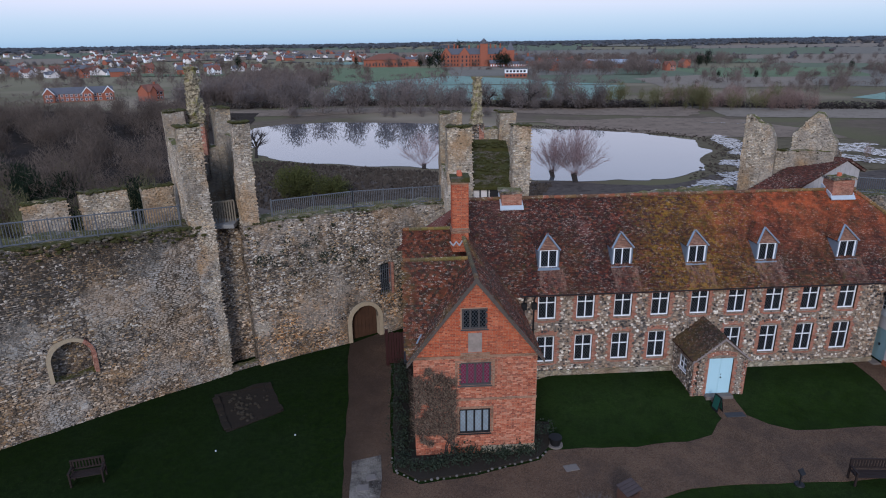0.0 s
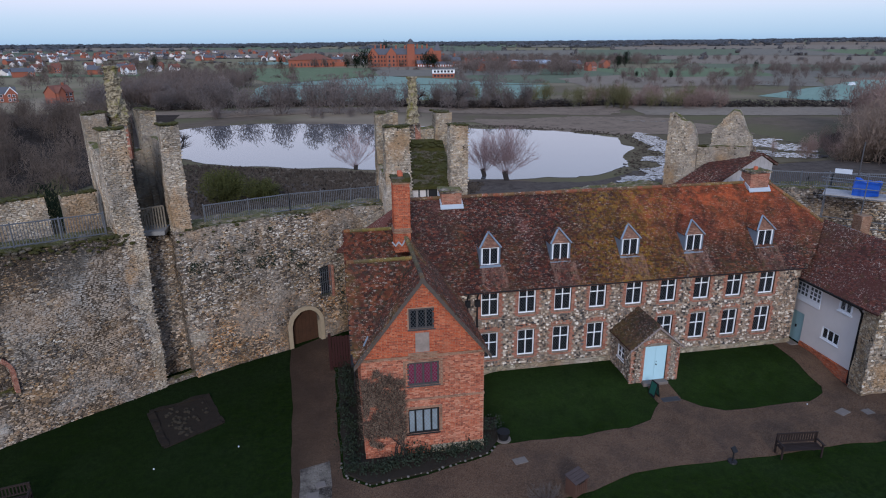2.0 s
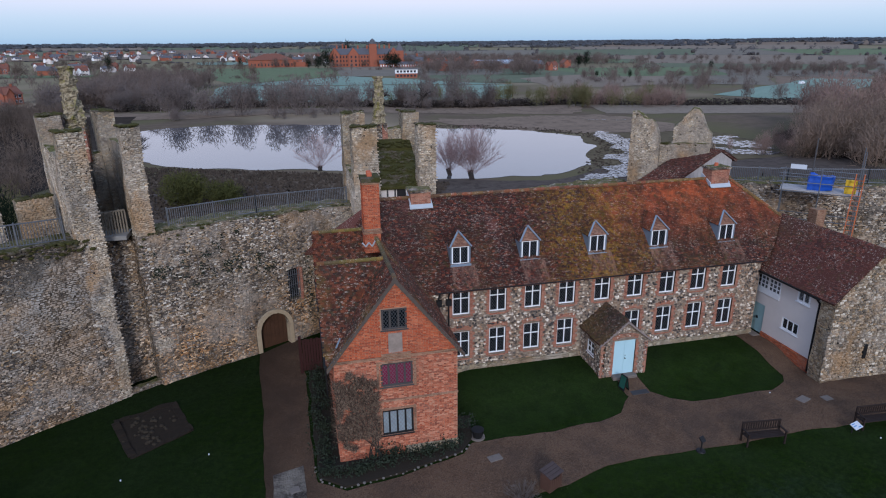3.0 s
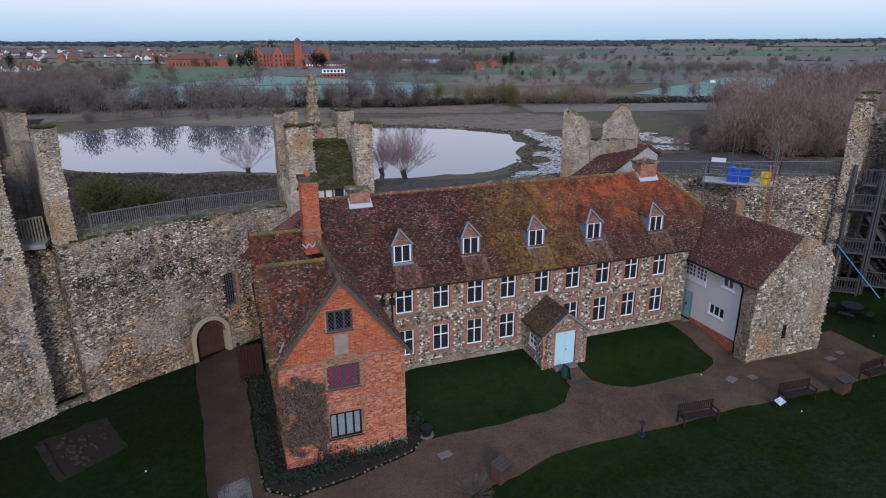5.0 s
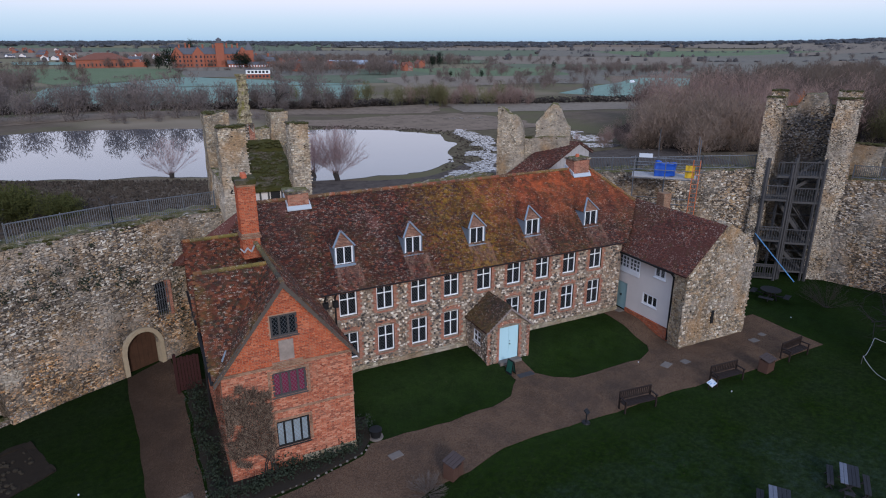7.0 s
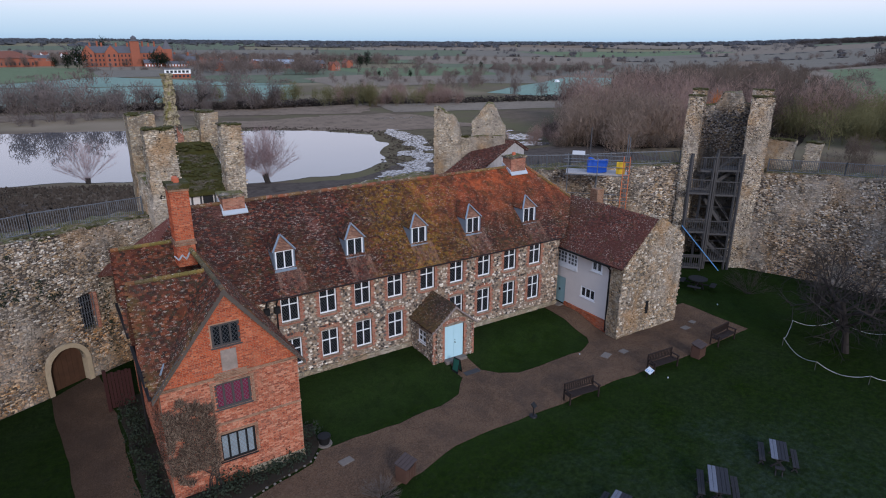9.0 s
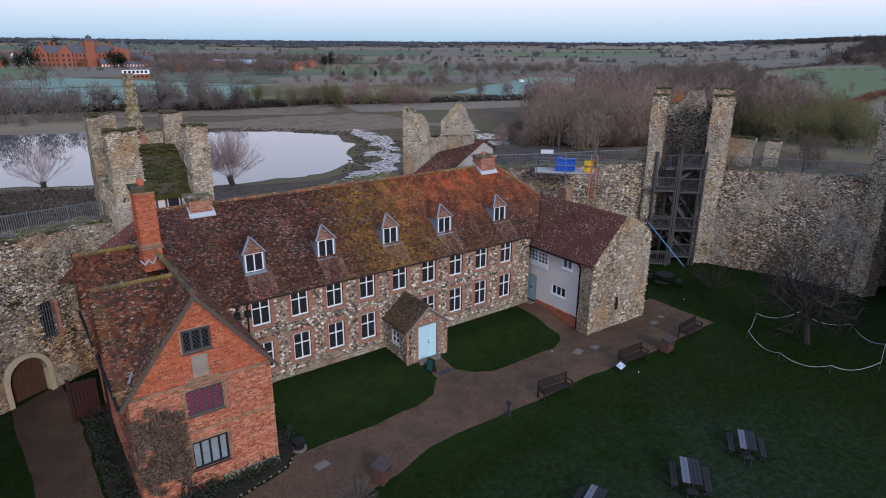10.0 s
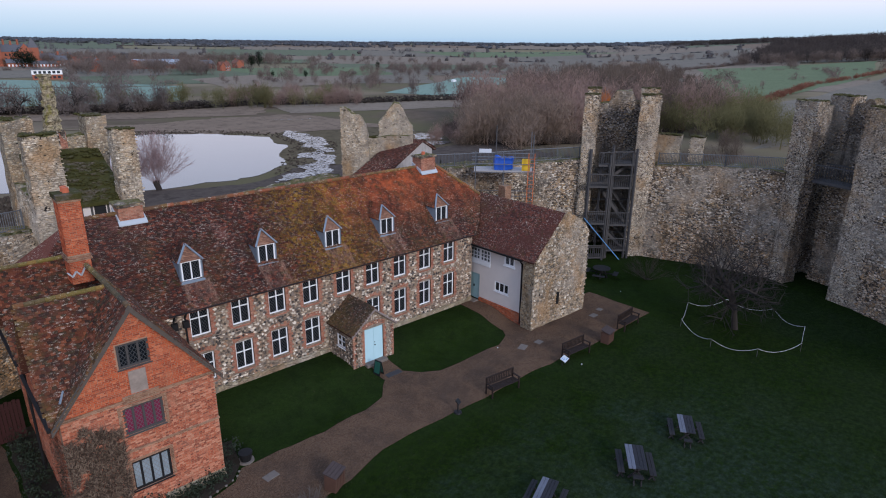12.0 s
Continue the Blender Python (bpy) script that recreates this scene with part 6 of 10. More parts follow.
w2 = window(red, pose(RX0 + rh[1][0], RYF + 0.03, rh[1][2]), 1.34, 1.08, 3, (), M_GREYWOOD, M_GLASS_PINK, "grey oak mullioned window with crimson blinds behind leaded panes", 0.085)
w3 = window(red, pose(RX0 + rh[2][0], RYF + 0.03, rh[2][2]), 1.36, 1.20, 3, (), M_IRON, M_GLASS_PALE, "dark-framed mullioned window with pale blinds", 0.085)
bm = bmesh.new()
box(bm, RX0 - 0.02, RX1 + 0.02, RYF - 0.05, RYF - 0.001, 4.68, 4.80)
box(bm, -4.5, -3.3, RYF - 0.06, RYF - 0.001, 4.62, 4.90)
box(bm, RX0 + 1.6, RX1 + 0.02, RYF - 0.045, RYF - 0.001, 2.70, 2.79)
for a, b, z in ((-4.72, -3.08, 4.46), (-4.66, -3.12, 2.27)):
    box(bm, a, b, RYF - 0.03, RYF - 0.001, z + 0.01, z + 0.11)
    box(bm, a, a + 0.1, RYF - 0.03, RYF - 0.001, z - 1.15, z)
    box(bm, b - 0.1, b, RYF - 0.03, RYF - 0.001, z - 1.15, z)
part("string_course", bm, M_BRICK_BAND, red, "weathered projecting brick bands")
part("plaster_patch", boxed(-4.20, -3.62, RYF - 0.02, RYF - 0.001, 4.93, 5.80, 0.02), M_PLASTER, red, "grey plaster patch")
part("footing", boxed(RX0 + 2.8, RX1 + 0.03, RYF - 0.06, RYF + 0.1, 0, 0.42, 0.04), M_ASHLAR, red, "pale stone footing")
g2 = lambda uu: RE + 0.02 + max(0.0, 3.35 * (1 - abs(uu - 7.15) / 2.3), 3.2 * (1 - abs(uu - 2.0) / 2.1))
part("west_wall", cell_wall(0, 9.1, 0, g2, 0.35, [(7.0, 7.5, 1.2, 2.2)], WEST(RX0, 4.0), (2.0, 4.1, 4.85, 7.15)), M_LIME, red, "brick side wall with two gables")
bv, bf = bricks((RX0, 4.0, 0), (0, -1, 0), 9.1, 8.0, lambda u_, z_: z_ < g2(u_) - 0.05 and not (7.0 < u_ < 7.5 and 1.2 < z_ < 2.2), 63)
tagged(part("brickwork", shaped(bv, bf), M_BR_SIDE, red, "brown-red brick courses"), kind="stuff")
part("east_wall", boxed(RX1 - 0.35, RX1, RYF + 0.4, 0.0, 0, RE), M_BRICK, red)
window(red, WEST(RX0 + 0.08, 4.0) @ pose(7.0, 0, 1.2), 0.5, 1.0, 0, (0.5,), M_GREYWOOD, M_GLASS, "small leaded side window")


def slope(parent, pts, material, tile_mat, origin, along, up_, poly, seed, name="roof"):
    bm_ = bmesh.new()
    prism(bm_, pts, (0, 0, -0.1))
    rp_ = part(name, bm_, material, parent)
    v_, f_ = tiles(origin, along, up_, poly, seed)
    tagged(part("roof_tile", shaped(v_, f_), tile_mat, rp_), kind="stuff")


ln = math.hypot(2.75, 3.6)
# east slope and west sliver of the front gable
slope(red, [(RXM, RYF - 0.2, RR + 0.1), (-1.08, RYF - 0.2, 4.55), (-1.08, 0.2, 4.55), (RXM, 3.5, RR + 0.1)], M_TILE_DARK, M_TILE, (-1.08, RYF - 0.2, 4.55), (0, 1, 0), (RXM + 1.08, 0, RR + 0.1 - 4.55), [(0, 0), (5.6, 0), (8.8, 4.5), (0, 4.5)], 21)
slope(red, [(RXM, RYF - 0.2, RR + 0.1), (-6.68, RYF - 0.2, 4.55), (-6.68, -3.2, 4.55), (RXM, -3.2, RR + 0.1)], M_TILE_DARK, M_TILE, (-6.68, RYF - 0.2, 4.55), (0, 1, 0), (RXM + 6.68, 0, RR + 0.1 - 4.55), [(0, 0), (0.3, 0), (2.7, 4.5), (0, 4.5)], 22)
for yr, zr, hw, sd in ((-3.15, 8.12, 2.3, 23), (2.0, 7.95, 2.1, 26)):
    for s in (-1, 1):
        ye, ze = yr + s * hw, 4.72 + (0.0 if yr < 0 else 0.1)
        xe = RXM
        ll = math.hypot(hw, zr - ze)
        org = (-6.72, ye, ze) if s < 0 else (xe, ye, ze)
        al = (1, 0, 0) if s < 0 else (-1, 0, 0)
        wd = xe + 6.72
        slope(red, [(-6.72, yr, zr), (-6.72, ye, ze), (xe, ye, ze), (xe, yr, zr)], M_TILE_DARK, M_TILE, org, al, (0, yr - ye, zr - ze), [(0, 0), (wd, 0), (wd, ll), (0, ll)] if not (yr < 0 and s < 0) else [(0.0, 0.35), (0.12, 0.0), (wd, ll), (0, ll)], sd + s)
    bm = bmesh.new()
    for k2 in range(9):
        x = -6.72 + k2 * 0.31
        tube(bm, (x, yr, zr + 0.03), (x + 0.30, yr, zr + 0.04), 0.09, 0.095, 8)
    part("ridge_tile", bm, M_RIDGE_GOLD, red, "yellow-lichened ridge tiles")
bm = bmesh.new()
for k2 in range(17):
    y = RYF - 0.2 + k2 * 0.31
    tube(bm, (RXM, y, RR + 0.10), (RXM, y + 0.30, RR + 0.11), 0.095, 0.10, 8)
part("ridge_tile", bm, M_RIDGE_MOSS, red, "mossy grey-brown ridge tiles")
for s, xe in ((-1, -6.70), (1, -1.06)):
    bm = bmesh.new()
    prism(bm, [(RXM, RYF - 0.24, RR - 0.12), (xe, RYF - 0.24, 4.42), (xe, RYF - 0.24, 4.62), (RXM, RYF - 0.24, RR + 0.14)], (0, 0.1, 0))
    part("bargeboard", bm, M_VERGE, red, "weathered grey bargeboard")
bm = bmesh.new()
beam(bm, (-6.74, -5.6, 4.62), (-6.74, -0.9, 4.62), 0.11, 0.11)
beam(bm, (-6.74, -0.1, 4.7), (-6.74, 4.1, 4.7), 0.11, 0.11)
tube(bm, (-6.62, -0.5, 4.6), (-6.62, -0.5, 0.1), 0.05)
part("gutter", bm, M_IRON, red, "black gutter and downpipe")
part("roof_vent", boxed(-0.28, 0.28, -0.03, 0.03, 0, 0.05, 0.0, pose(-6.15, -5.05, 5.42, 35, -30, 60)), M_LEAD, red, "small lead soaker on the valley")
chim = thing("chimney", (-3.99, 0.3, 7.5), "tall slender orange brick chimney with red pots and mossy cap", "chimney")
shaft = part("shaft", boxed(-4.37, -3.62, -0.1, 0.75, 7.4, 10.8, 0.015), M_LIME, chim)
cv_, cf_ = [], []
for o_, al_, wd_ in (((-4.37, -0.1, 7.4), (1, 0, 0), 0.75), ((-3.62, -0.1, 7.4), (0, 1, 0), 0.85), ((-4.37, 0.75, 7.4), (0, -1, 0), 0.85)):
    bv, bf = bricks(o_, al_, wd_, 3.4, lambda u_, z_: True, 64)
    cf_ += [[i + len(cv_) for i in f] for f in bf]
    cv_ += bv
tagged(part("brickwork", shaped(cv_, cf_), M_BR_GABLE, shaft, "orange-red brick courses"), kind="stuff")
for z, e in ((8.35, 0.07), (8.48, 0.04), (10.68, 0.03)):
    part("brick_band", boxed(-4.37 - e, -3.62 + e, -0.1 - e, 0.75 + e, z, z + 0.10, 0.01), M_BRICK_BAND, chim, "projecting weathered band")
bm = bmesh.new()
rubble(bm, [(-4.43, -0.16), (-3.56, -0.16), (-3.56, 0.81), (-4.43, 0.81)], 10.8, 11.02, 0.18, 0.05, 3)
part("cap", bm, M_MOSS, chim, "mossy mortar flaunching")
for y in (0.15, 0.5):
    bm = bmesh.new()
    tube(bm, (-4.0, y, 10.95), (-4.0, y, 11.22), 0.13, 0.11, 10)
    part("chimney_pot", bm, M_TERRACOTTA, chim, "red clay pot")
bm = bmesh.new()
for a, b in (((-4.5, 7.95), (-4.35, 7.75)), ((-4.35, 7.75), (-4.2, 7.95)), ((-4.2, 7.95), (-4.05, 7.75)), ((-4.05, 7.75), (-3.85, 8.1))):
    beam(bm, (a[0], -0.16, a[1]), (b[0], -0.16, b[1]), 0.09, 0.05)
part("lead_flashing", bm, M_LEADPALE, chim, "stepped pale lead flashing")

# -- the rendered wing with the stone gable --
wing = thing("rendered_wing", (20.5, -2.0, 0), "white-rendered wing with a dark tile roof and a thick rubble gable", "house")
WM_W = WEST(18.3, 0.35)
wo = [(-0.08, 1.70, 3.02, 4.30), (2.88, 3.74, 3.55, 4.27), (2.12, 3.30, 1.60, 2.28), (-0.10, 0.78, 0.56, 2.32)]
part("west_wall", cell_wall(-0.15, 4.75, 0.75, 4.42, 0.35, wo[:3] + [(-0.10, 0.78, 0.75, 2.32)], WM_W), M_RENDER, wing, "off-white rendered wall")
part("brick_plinth", boxed(18.22, 18.65, -4.4, -0.44, 0, 0.74, 0.01), M_BRICK, wing, "low orange brick plinth")
for k in (0, 1):
    window(wing, WM_W @ pose(-0.08 + 0.90 * k, -0.03, 3.30), 0.88, 1.00, 2, (0.28, 0.52, 0.76), M_WHITE, M_GLASS_GREY, "wide white casement with small panes", 0.07, False)
part("window_apron", boxed(-0.08, 1.70, -0.05, 0.06, 3.02, 3.295, 0.01, WM_W), M_WHITE, wing, "white boarded panel under the window")
window(wing, WM_W @ pose(2.88, -0.02, 3.55), 0.86, 0.72, 1, (), M_WHITE, M_GLASS_GREY, "small white casement window", 0.11)
window(wing, WM_W @ pose(2.12, 0.02, 1.60), 1.18, 0.68, 2, (), M_WHITE, M_GLASS, "three-light white casement window", 0.07)
d = part("door", boxed(-0.10, 0.78, 0.04, 0.1, 0.56, 2.32, 0.01, WM_W), M_TEALDOOR, wing, "pale green plank door")
part("door_handle", boxed(0.22, 0.32, 0.0, 0.05, 1.35, 1.5, 0.01, WM_W), M_IRON, d)
solid("stone_steps", boxed(17.75, 18.25, -0.48, 0.35, 0.2, 0.55, 0.04), M_SLAB, "worn stone steps up to the green door", "steps")
gs = [(-0.5, 4.40), (1.9, 6.66), (2.7, 7.10), (3.4, 6.7), (4.4, 6.05), (5.05, 5.5)]


def gable_top(u_, v_):
    x = -0.5 + u_ * 5.55
    for (x0, z0), (x1, z1) in zip(gs, gs[1:]):
        if x0 <= x <= x1:
            return z0 + (z1 - z0) * (x - x0) / (x1 - x0)
    return 5.5


bm = bmesh.new()
rubble(bm, [(18.0, -5.1), (23.3, -5.1), (23.2, -4.2), (18.05, -4.2)], 0, gable_top, 0.2, 0.09, 61)
part("stone_gable", bm, M_RUBBLE_GABLE, wing, "thick flint rubble gable wall")
sv, sf = stones((18.0, -5.12, 0.1), (1, 0, 0), 5.28, 6.8, lambda a, z: z + 0.2 < gable_top(a / 5.3, 0), 19, 0.20, 0.12, 0.03, 1.0, (0.07, 61), True)
tagged(part("rubble_facing", shaped(sv, sf), M_RSTONE_GABLE, wing), kind="stuff")
part("slit_window", boxed(20.35, 20.55, -5.20, -5.0, 1.15, 1.95, 0.02), M_IRON, wing, "narrow dark slit window")
part("rear_wall", boxed(22.6, 23.0, -4.2, 0.2, 0, 4.3), M_RUBBLE, wing)
ll = math.hypot(2.6, 2.58)
slope(wing, [(17.9, -5.16, 4.47), (20.5, -5.16, 7.05), (20.5, 1.9, 7.0), (17.9, 0.3, 4.42)], M_TILE_DARK, M_TILE_DARK, (17.9, 0.0, 4.42), (0, -1, 0), (2.6, 0, 2.58), [(-0.3, 0), (5.2, 0), (5.2, ll), (-1.9, ll)], 31)
slope(wing, [(23.2, -4.3, 4.2), (20.5, -4.3, 7.0), (20.5, 1.9, 7.0), (23.2, 1.9, 4.2)], M_TILE_DARK, M_TILE_DARK, (23.2, -4.3, 4.2), (0, 1, 0), (-2.7, 0, 2.8), [(0, 0), (6.2, 0), (6.2, 3.85), (0, 3.85)], 32)
bm = bmesh.new()
beam(bm, (17.86, 0.2, 4.37), (17.86, -4.3, 4.37), 0.1, 0.1)
tube(bm, (18.20, -4.05, 4.05), (18.20, -4.05, 0.1), 0.05)
tube(bm, (17.90, -4.05, 4.37), (18.20, -4.05, 4.0), 0.05)
part("gutter", bm, M_IRON, wing, "black gutter and downpipe")

# -- the little house in the ruined tower --
rear = thing("rear_house", (20.8, 8.6, 0), "small weatherboarded house with dark tiles beside the ruined tower", "house")
ax = Vector((20.15, 7.6))
gdir, bdir = Vector((1.0, 0.0)), Vector((-0.5, 0.87))
pt = lambda a, b, z: (ax.x + gdir.x * a + bdir.x * b, ax.y + gdir.y * a + bdir.y * b, z)
bm = bmesh.new()
prism(bm, [pt(-3.3, 0, 6.0), pt(1.0, 0, 6.0), pt(1.0, 0, 9.22), pt(0, 0, 9.84), pt(-3.3, 0, 7.82)], (bdir.x * 0.2, bdir.y * 0.2, 0))
part("gable", bm, M_BOARD, rear, "pale weatherboarded gable")
for s, wd in ((-1, 3.7), (1, 1.2)):
    ze = 9.96 - wd * 0.61
    bm = bmesh.new()
    prism(bm, [pt(0, -0.15, 9.96), pt(s * wd, -0.15, ze), pt(s * wd, 2.1, ze), pt(0, 2.1, 9.96)], (0, 0, -0.12))
    rp = part("roof", bm, M_TILE_DARK, rear, "dark red tile roof")
    o, e = pt(s * wd, -0.15 if s < 0 else 2.1, ze), pt(0, -0.15 if s < 0 else 2.1, 9.96)
    al = bdir if s < 0 else -bdir
    hh = math.hypot(wd, 9.96 - ze)
    v_, f_ = tiles(o, (al.x, al.y, 0), (e[0] - o[0], e[1] - o[1], e[2] - o[2]), [(0, 0), (2.25, 0), (2.25, hh), (0, hh)], 71 + s)
    tagged(part("roof_tile", shaped(v_, f_), M_TILE_DARK, rp), kind="stuff")

# ---- the land beyond the walls ----
wn = Nodes("still_water", 0.015, 0, 0.5)
wn.b.inputs["IOR"].default_value = 1.75
M_WATER = wn.color(wn.mix(wn.noise(0.05, 3), (0.05, 0.055, 0.06), (0.09, 0.09, 0.10)))
MERE = [(-52, 158), (-45, 132), (-38, 124), (-28, 118), (-16, 114), (-4, 110), (8, 103), (16, 96), (24, 92), (32, 91), (42, 90.5), (50, 93.5), (57, 99), (62, 106), (67, 114), (71.5, 123), (75, 137), (71.5, 146),
        (62, 159), (48, 166), (35, 171), (15, 186), (-10, 195), (-30, 200), (-50, 197), (-58, 188), (-59, 172)]
bm = bmesh.new()
dense = []
for (x1, y1), (x2, y2) in zip(MERE, MERE[1:] + MERE[:1]):
    n = max(1, int(math.hypot(x2 - x1, y2 - y1) / 2.0))
    for k in range(n):
        x, y = x1 + (x2 - x1) * k / n, y1 + (y2 - y1) * k / n
        j = noise.noise_vector((x * 0.16, y * 0.16, 0)) * 2.0 + noise.noise_vector((x * 0.5, y * 0.5, 5)) * 0.9
        dense.append((x + j.x, y + j.y, -9.6))
prism(bm, dense, (0, 0, 0.12))
solid("mere", bm, M_WATER, "still mere reflecting the pale pink dusk sky", "lake", kind="structure")

rng = random.Random(11)


def within(poly, r):
    xs, ys = [p[0] for p in poly], [p[1] for p in poly]
    while True:
        x, y = r.uniform(min(xs), max(xs)), r.uniform(min(ys), max(ys))
        if inside(poly, x, y):
            return x, y


def blot(verts, faces, x, y, z, rx, ry, r):
    b, n = len(verts), 7
    t = r.uniform(0, 3.1)
    for k in range(n):
        a = k * math.tau / n
        q = r.uniform(0.6, 1.25)
        px, py = rx * q * math.cos(a), ry * q * math.sin(a)
        verts.append((x + px * math.cos(t) - py * math.sin(t), y + px * math.sin(t) + py * math.cos(t), z))
    faces.append(tuple(range(b, b + n)))


pv, pf = [], []
for poly, n in (([(46, 82), (60, 84), (74, 104), (88, 134), (85, 149), (79, 140), (76, 122), (66, 108), (56, 92)], 2600), ([(111, 132), (117, 126), (110, 99), (98, 97), (94, 108)], 1100), ([(92, 178), (106, 170), (108, 173), (94, 182)], 60)):
    for k in range(n):
        x, y = within(poly, rng)
        if noise.noise((x * 0.12, y * 0.12, 2)) > -0.12:
            blot(pv, pf, x, y, -9.36 + k * 0.00003, rng.uniform(0.2, 1.0), rng.uniform(0.12, 0.42), rng)
solid("marsh_pools", shaped(pv, pf), M_WATER, "scatter of small bright flooded pools in the marsh", "marsh pools", kind="stuff")


def field(name, corners, material, label, n=10, lift=0.0, ragged_edge=0.0):
    a, b, c, d = (Vector(p) for p in corners)
    verts, faces = [], []
    for j in range(n + 1):
        for i in range(n + 1):
            u, v = i / n, j / n
            p = (a * (1 - u) + b * u) * (1 - v) + (d * (1 - u) + c * u) * v
            w = noise.noise_vector((p.x * 0.02, p.y * 0.02, 0)) * 5 + noise.noise_vector((p.x * 0.09, p.y * 0.09, 3)) * ragged_edge
            verts.append((p.x + w.x, p.y + w.y, ground_z(p.x + w.x, p.y + w.y) + 0.03 + max(0.0, p.length - 200) * 0.0009 + lift))
    for j in range(n):
        for i in range(n):
            k = j * (n + 1) + i
            faces.append((k, k + 1, k + n + 2, k + n + 1))
    return solid(name, shaped(verts, faces), material, label, "field", "far fields", "structure")


def field_material(name, a, b, s=0.05):
    n = Nodes(name, 1.0, 0, 0.02)
    c = n.mix(n.noise(s, 5, 0.6), a, b)
    c = n.mix(n.math("MULTIPLY", n.noise(1.1, 4, 0.7), 0.35), c, tuple(x * 0.5 for x in a))
    c = n.mix(n.math("MULTIPLY", n.ramp(n.noise(0.33, 5, 0.75), (0.52, (0, 0, 0)), (0.62, (1, 1, 1))), 0.5), c, tuple(x * 0.55 for x in a))
    return n.color(c)


M_FROST = field_material("frosted_pasture", (0.165, 0.235, 0.19), (0.235, 0.31, 0.26))
M_GREEN = field_material("green_pasture", (0.112, 0.142, 0.080), (0.168, 0.200, 0.120))
M_STUBBLE = field_material("pale_stubble", (0.17, 0.138, 0.108), (0.255, 0.208, 0.165))
M_PLOUGH = field_material("grey_brown_ploughland", (0.145, 0.128, 0.105), (0.215, 0.192, 0.158))
M_FARGREEN = field_material("dull_far_grass", (0.10, 0.12, 0.08), (0.165, 0.175, 0.12))
M_BANK = field_material("dry_brown_bank", (0.115, 0.088, 0.066), (0.275, 0.205, 0.155), 0.16)
M_MUD = field_material("dark_mud_and_reed", (0.050, 0.040, 0.035), (0.125, 0.102, 0.088), 0.9)
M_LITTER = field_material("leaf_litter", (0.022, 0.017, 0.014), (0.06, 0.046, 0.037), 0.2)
M_WETLAND = field_material("brown_wet_marsh", (0.07, 0.057, 0.036), (0.16, 0.128, 0.084), 0.2)
M_RUSH = field_material("dark_cut_rushes", (0.042, 0.035, 0.030), (0.105, 0.086, 0.074), 0.2)
lifted = 0.0
for c, m, l in (
    ([(-44, 287), (100, 274), (137, 372), (-55, 425)], M_FROST, "frost-covered pale green pasture"),
    ([(-47, 440), (36, 545), (44, 720), (-128, 775)], M_GREEN, "green pasture below the school"),
    ([(-54, 430), (135, 380), (36, 535), (-44, 438)], M_FROST, "frost-covered pale green pasture"),
    ([(150, 330), (245, 340), (330, 520), (165, 440)], M_STUBBLE, "pale brown stubble field"),
    ([(203, 258), (222, 212), (395, 322), (364, 360)], M_FROST, "frost-covered pale green pasture"),
    ([(230, 440), (340, 420), (420, 560), (260, 620)], M_GREEN, "dull green pasture"),
    ([(290, 102), (625, 122), (820, 175), (640, 288)], M_GREEN, "green winter wheat on the rising ground"),
    ([(165, 40), (330, 10), (640, 112), (268, 86)], M_PLOUGH, "grey-brown ploughed hillside"),
    ([(622, 308), (785, 302), (1262, 491), (1132, 717)], M_PLOUGH, "dull stubble field on the hill"),
    ([(-330, 640), (-190, 600), (-180, 640), (-320, 690)], M_GREEN, "green playing field"),
    ([(-130, 900), (-60, 860), (-60, 960), (-140, 990)], M_FROST, "frosted field"),
    ([(-150, 250), (-60, 222), (2, 232), (4, 254)], M_BANK, "dry brown river bank"),
    ([(2, 232), (100, 200), (120, 226), (4, 254)], M_BANK, "dry brown river bank"),
    ([(110, 196), (190, 170), (240, 200), (120, 224)], M_STUBBLE, "pale rough pasture"),
    ([(-100, 300), (-60, 296), (-70, 420), (-130, 430)], M_BANK, "rough brown ground"),
    ([(500, 700), (760, 620), (900, 860), (560, 900)], M_STUBBLE, "pale stubble field"),
    ([(260, 800), (430, 740), (520, 960), (300, 1000)], M_GREEN, "dull green field"),
    ([(900, 900), (1300, 800), (1500, 1100), (1000, 1200)], M_GREEN, "green field"),
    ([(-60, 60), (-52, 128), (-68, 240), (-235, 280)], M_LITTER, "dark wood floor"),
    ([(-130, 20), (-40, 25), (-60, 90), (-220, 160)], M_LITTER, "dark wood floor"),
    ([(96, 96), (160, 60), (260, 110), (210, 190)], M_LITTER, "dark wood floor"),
    ([(-62, 100), (-30, 62), (20, 62), (14, 92)], M_MUD, "dark mud and cut reed"),
    ([(16, 62), (60, 50), (56, 90), (16, 90)], M_MUD, "dark mud and cut reed"),
    ([(56, 50), (110, 45), (118, 92), (54, 92)], M_MUD, "dark wet marsh"),
    ([(54, 93), (118, 93), (120, 140), (80, 142)], M_WETLAND, "brown wet marsh"),
    ([(80, 142), (120, 141), (108, 192), (34, 196)], M_BANK, "dry brown marsh edge"),
):
    lifted += 0.004
    wild = m in (M_BANK, M_MUD, M_WETLAND)
    field("field", c, m, l, 22 if wild else 12, lifted, 7.0 if wild else 2.0)

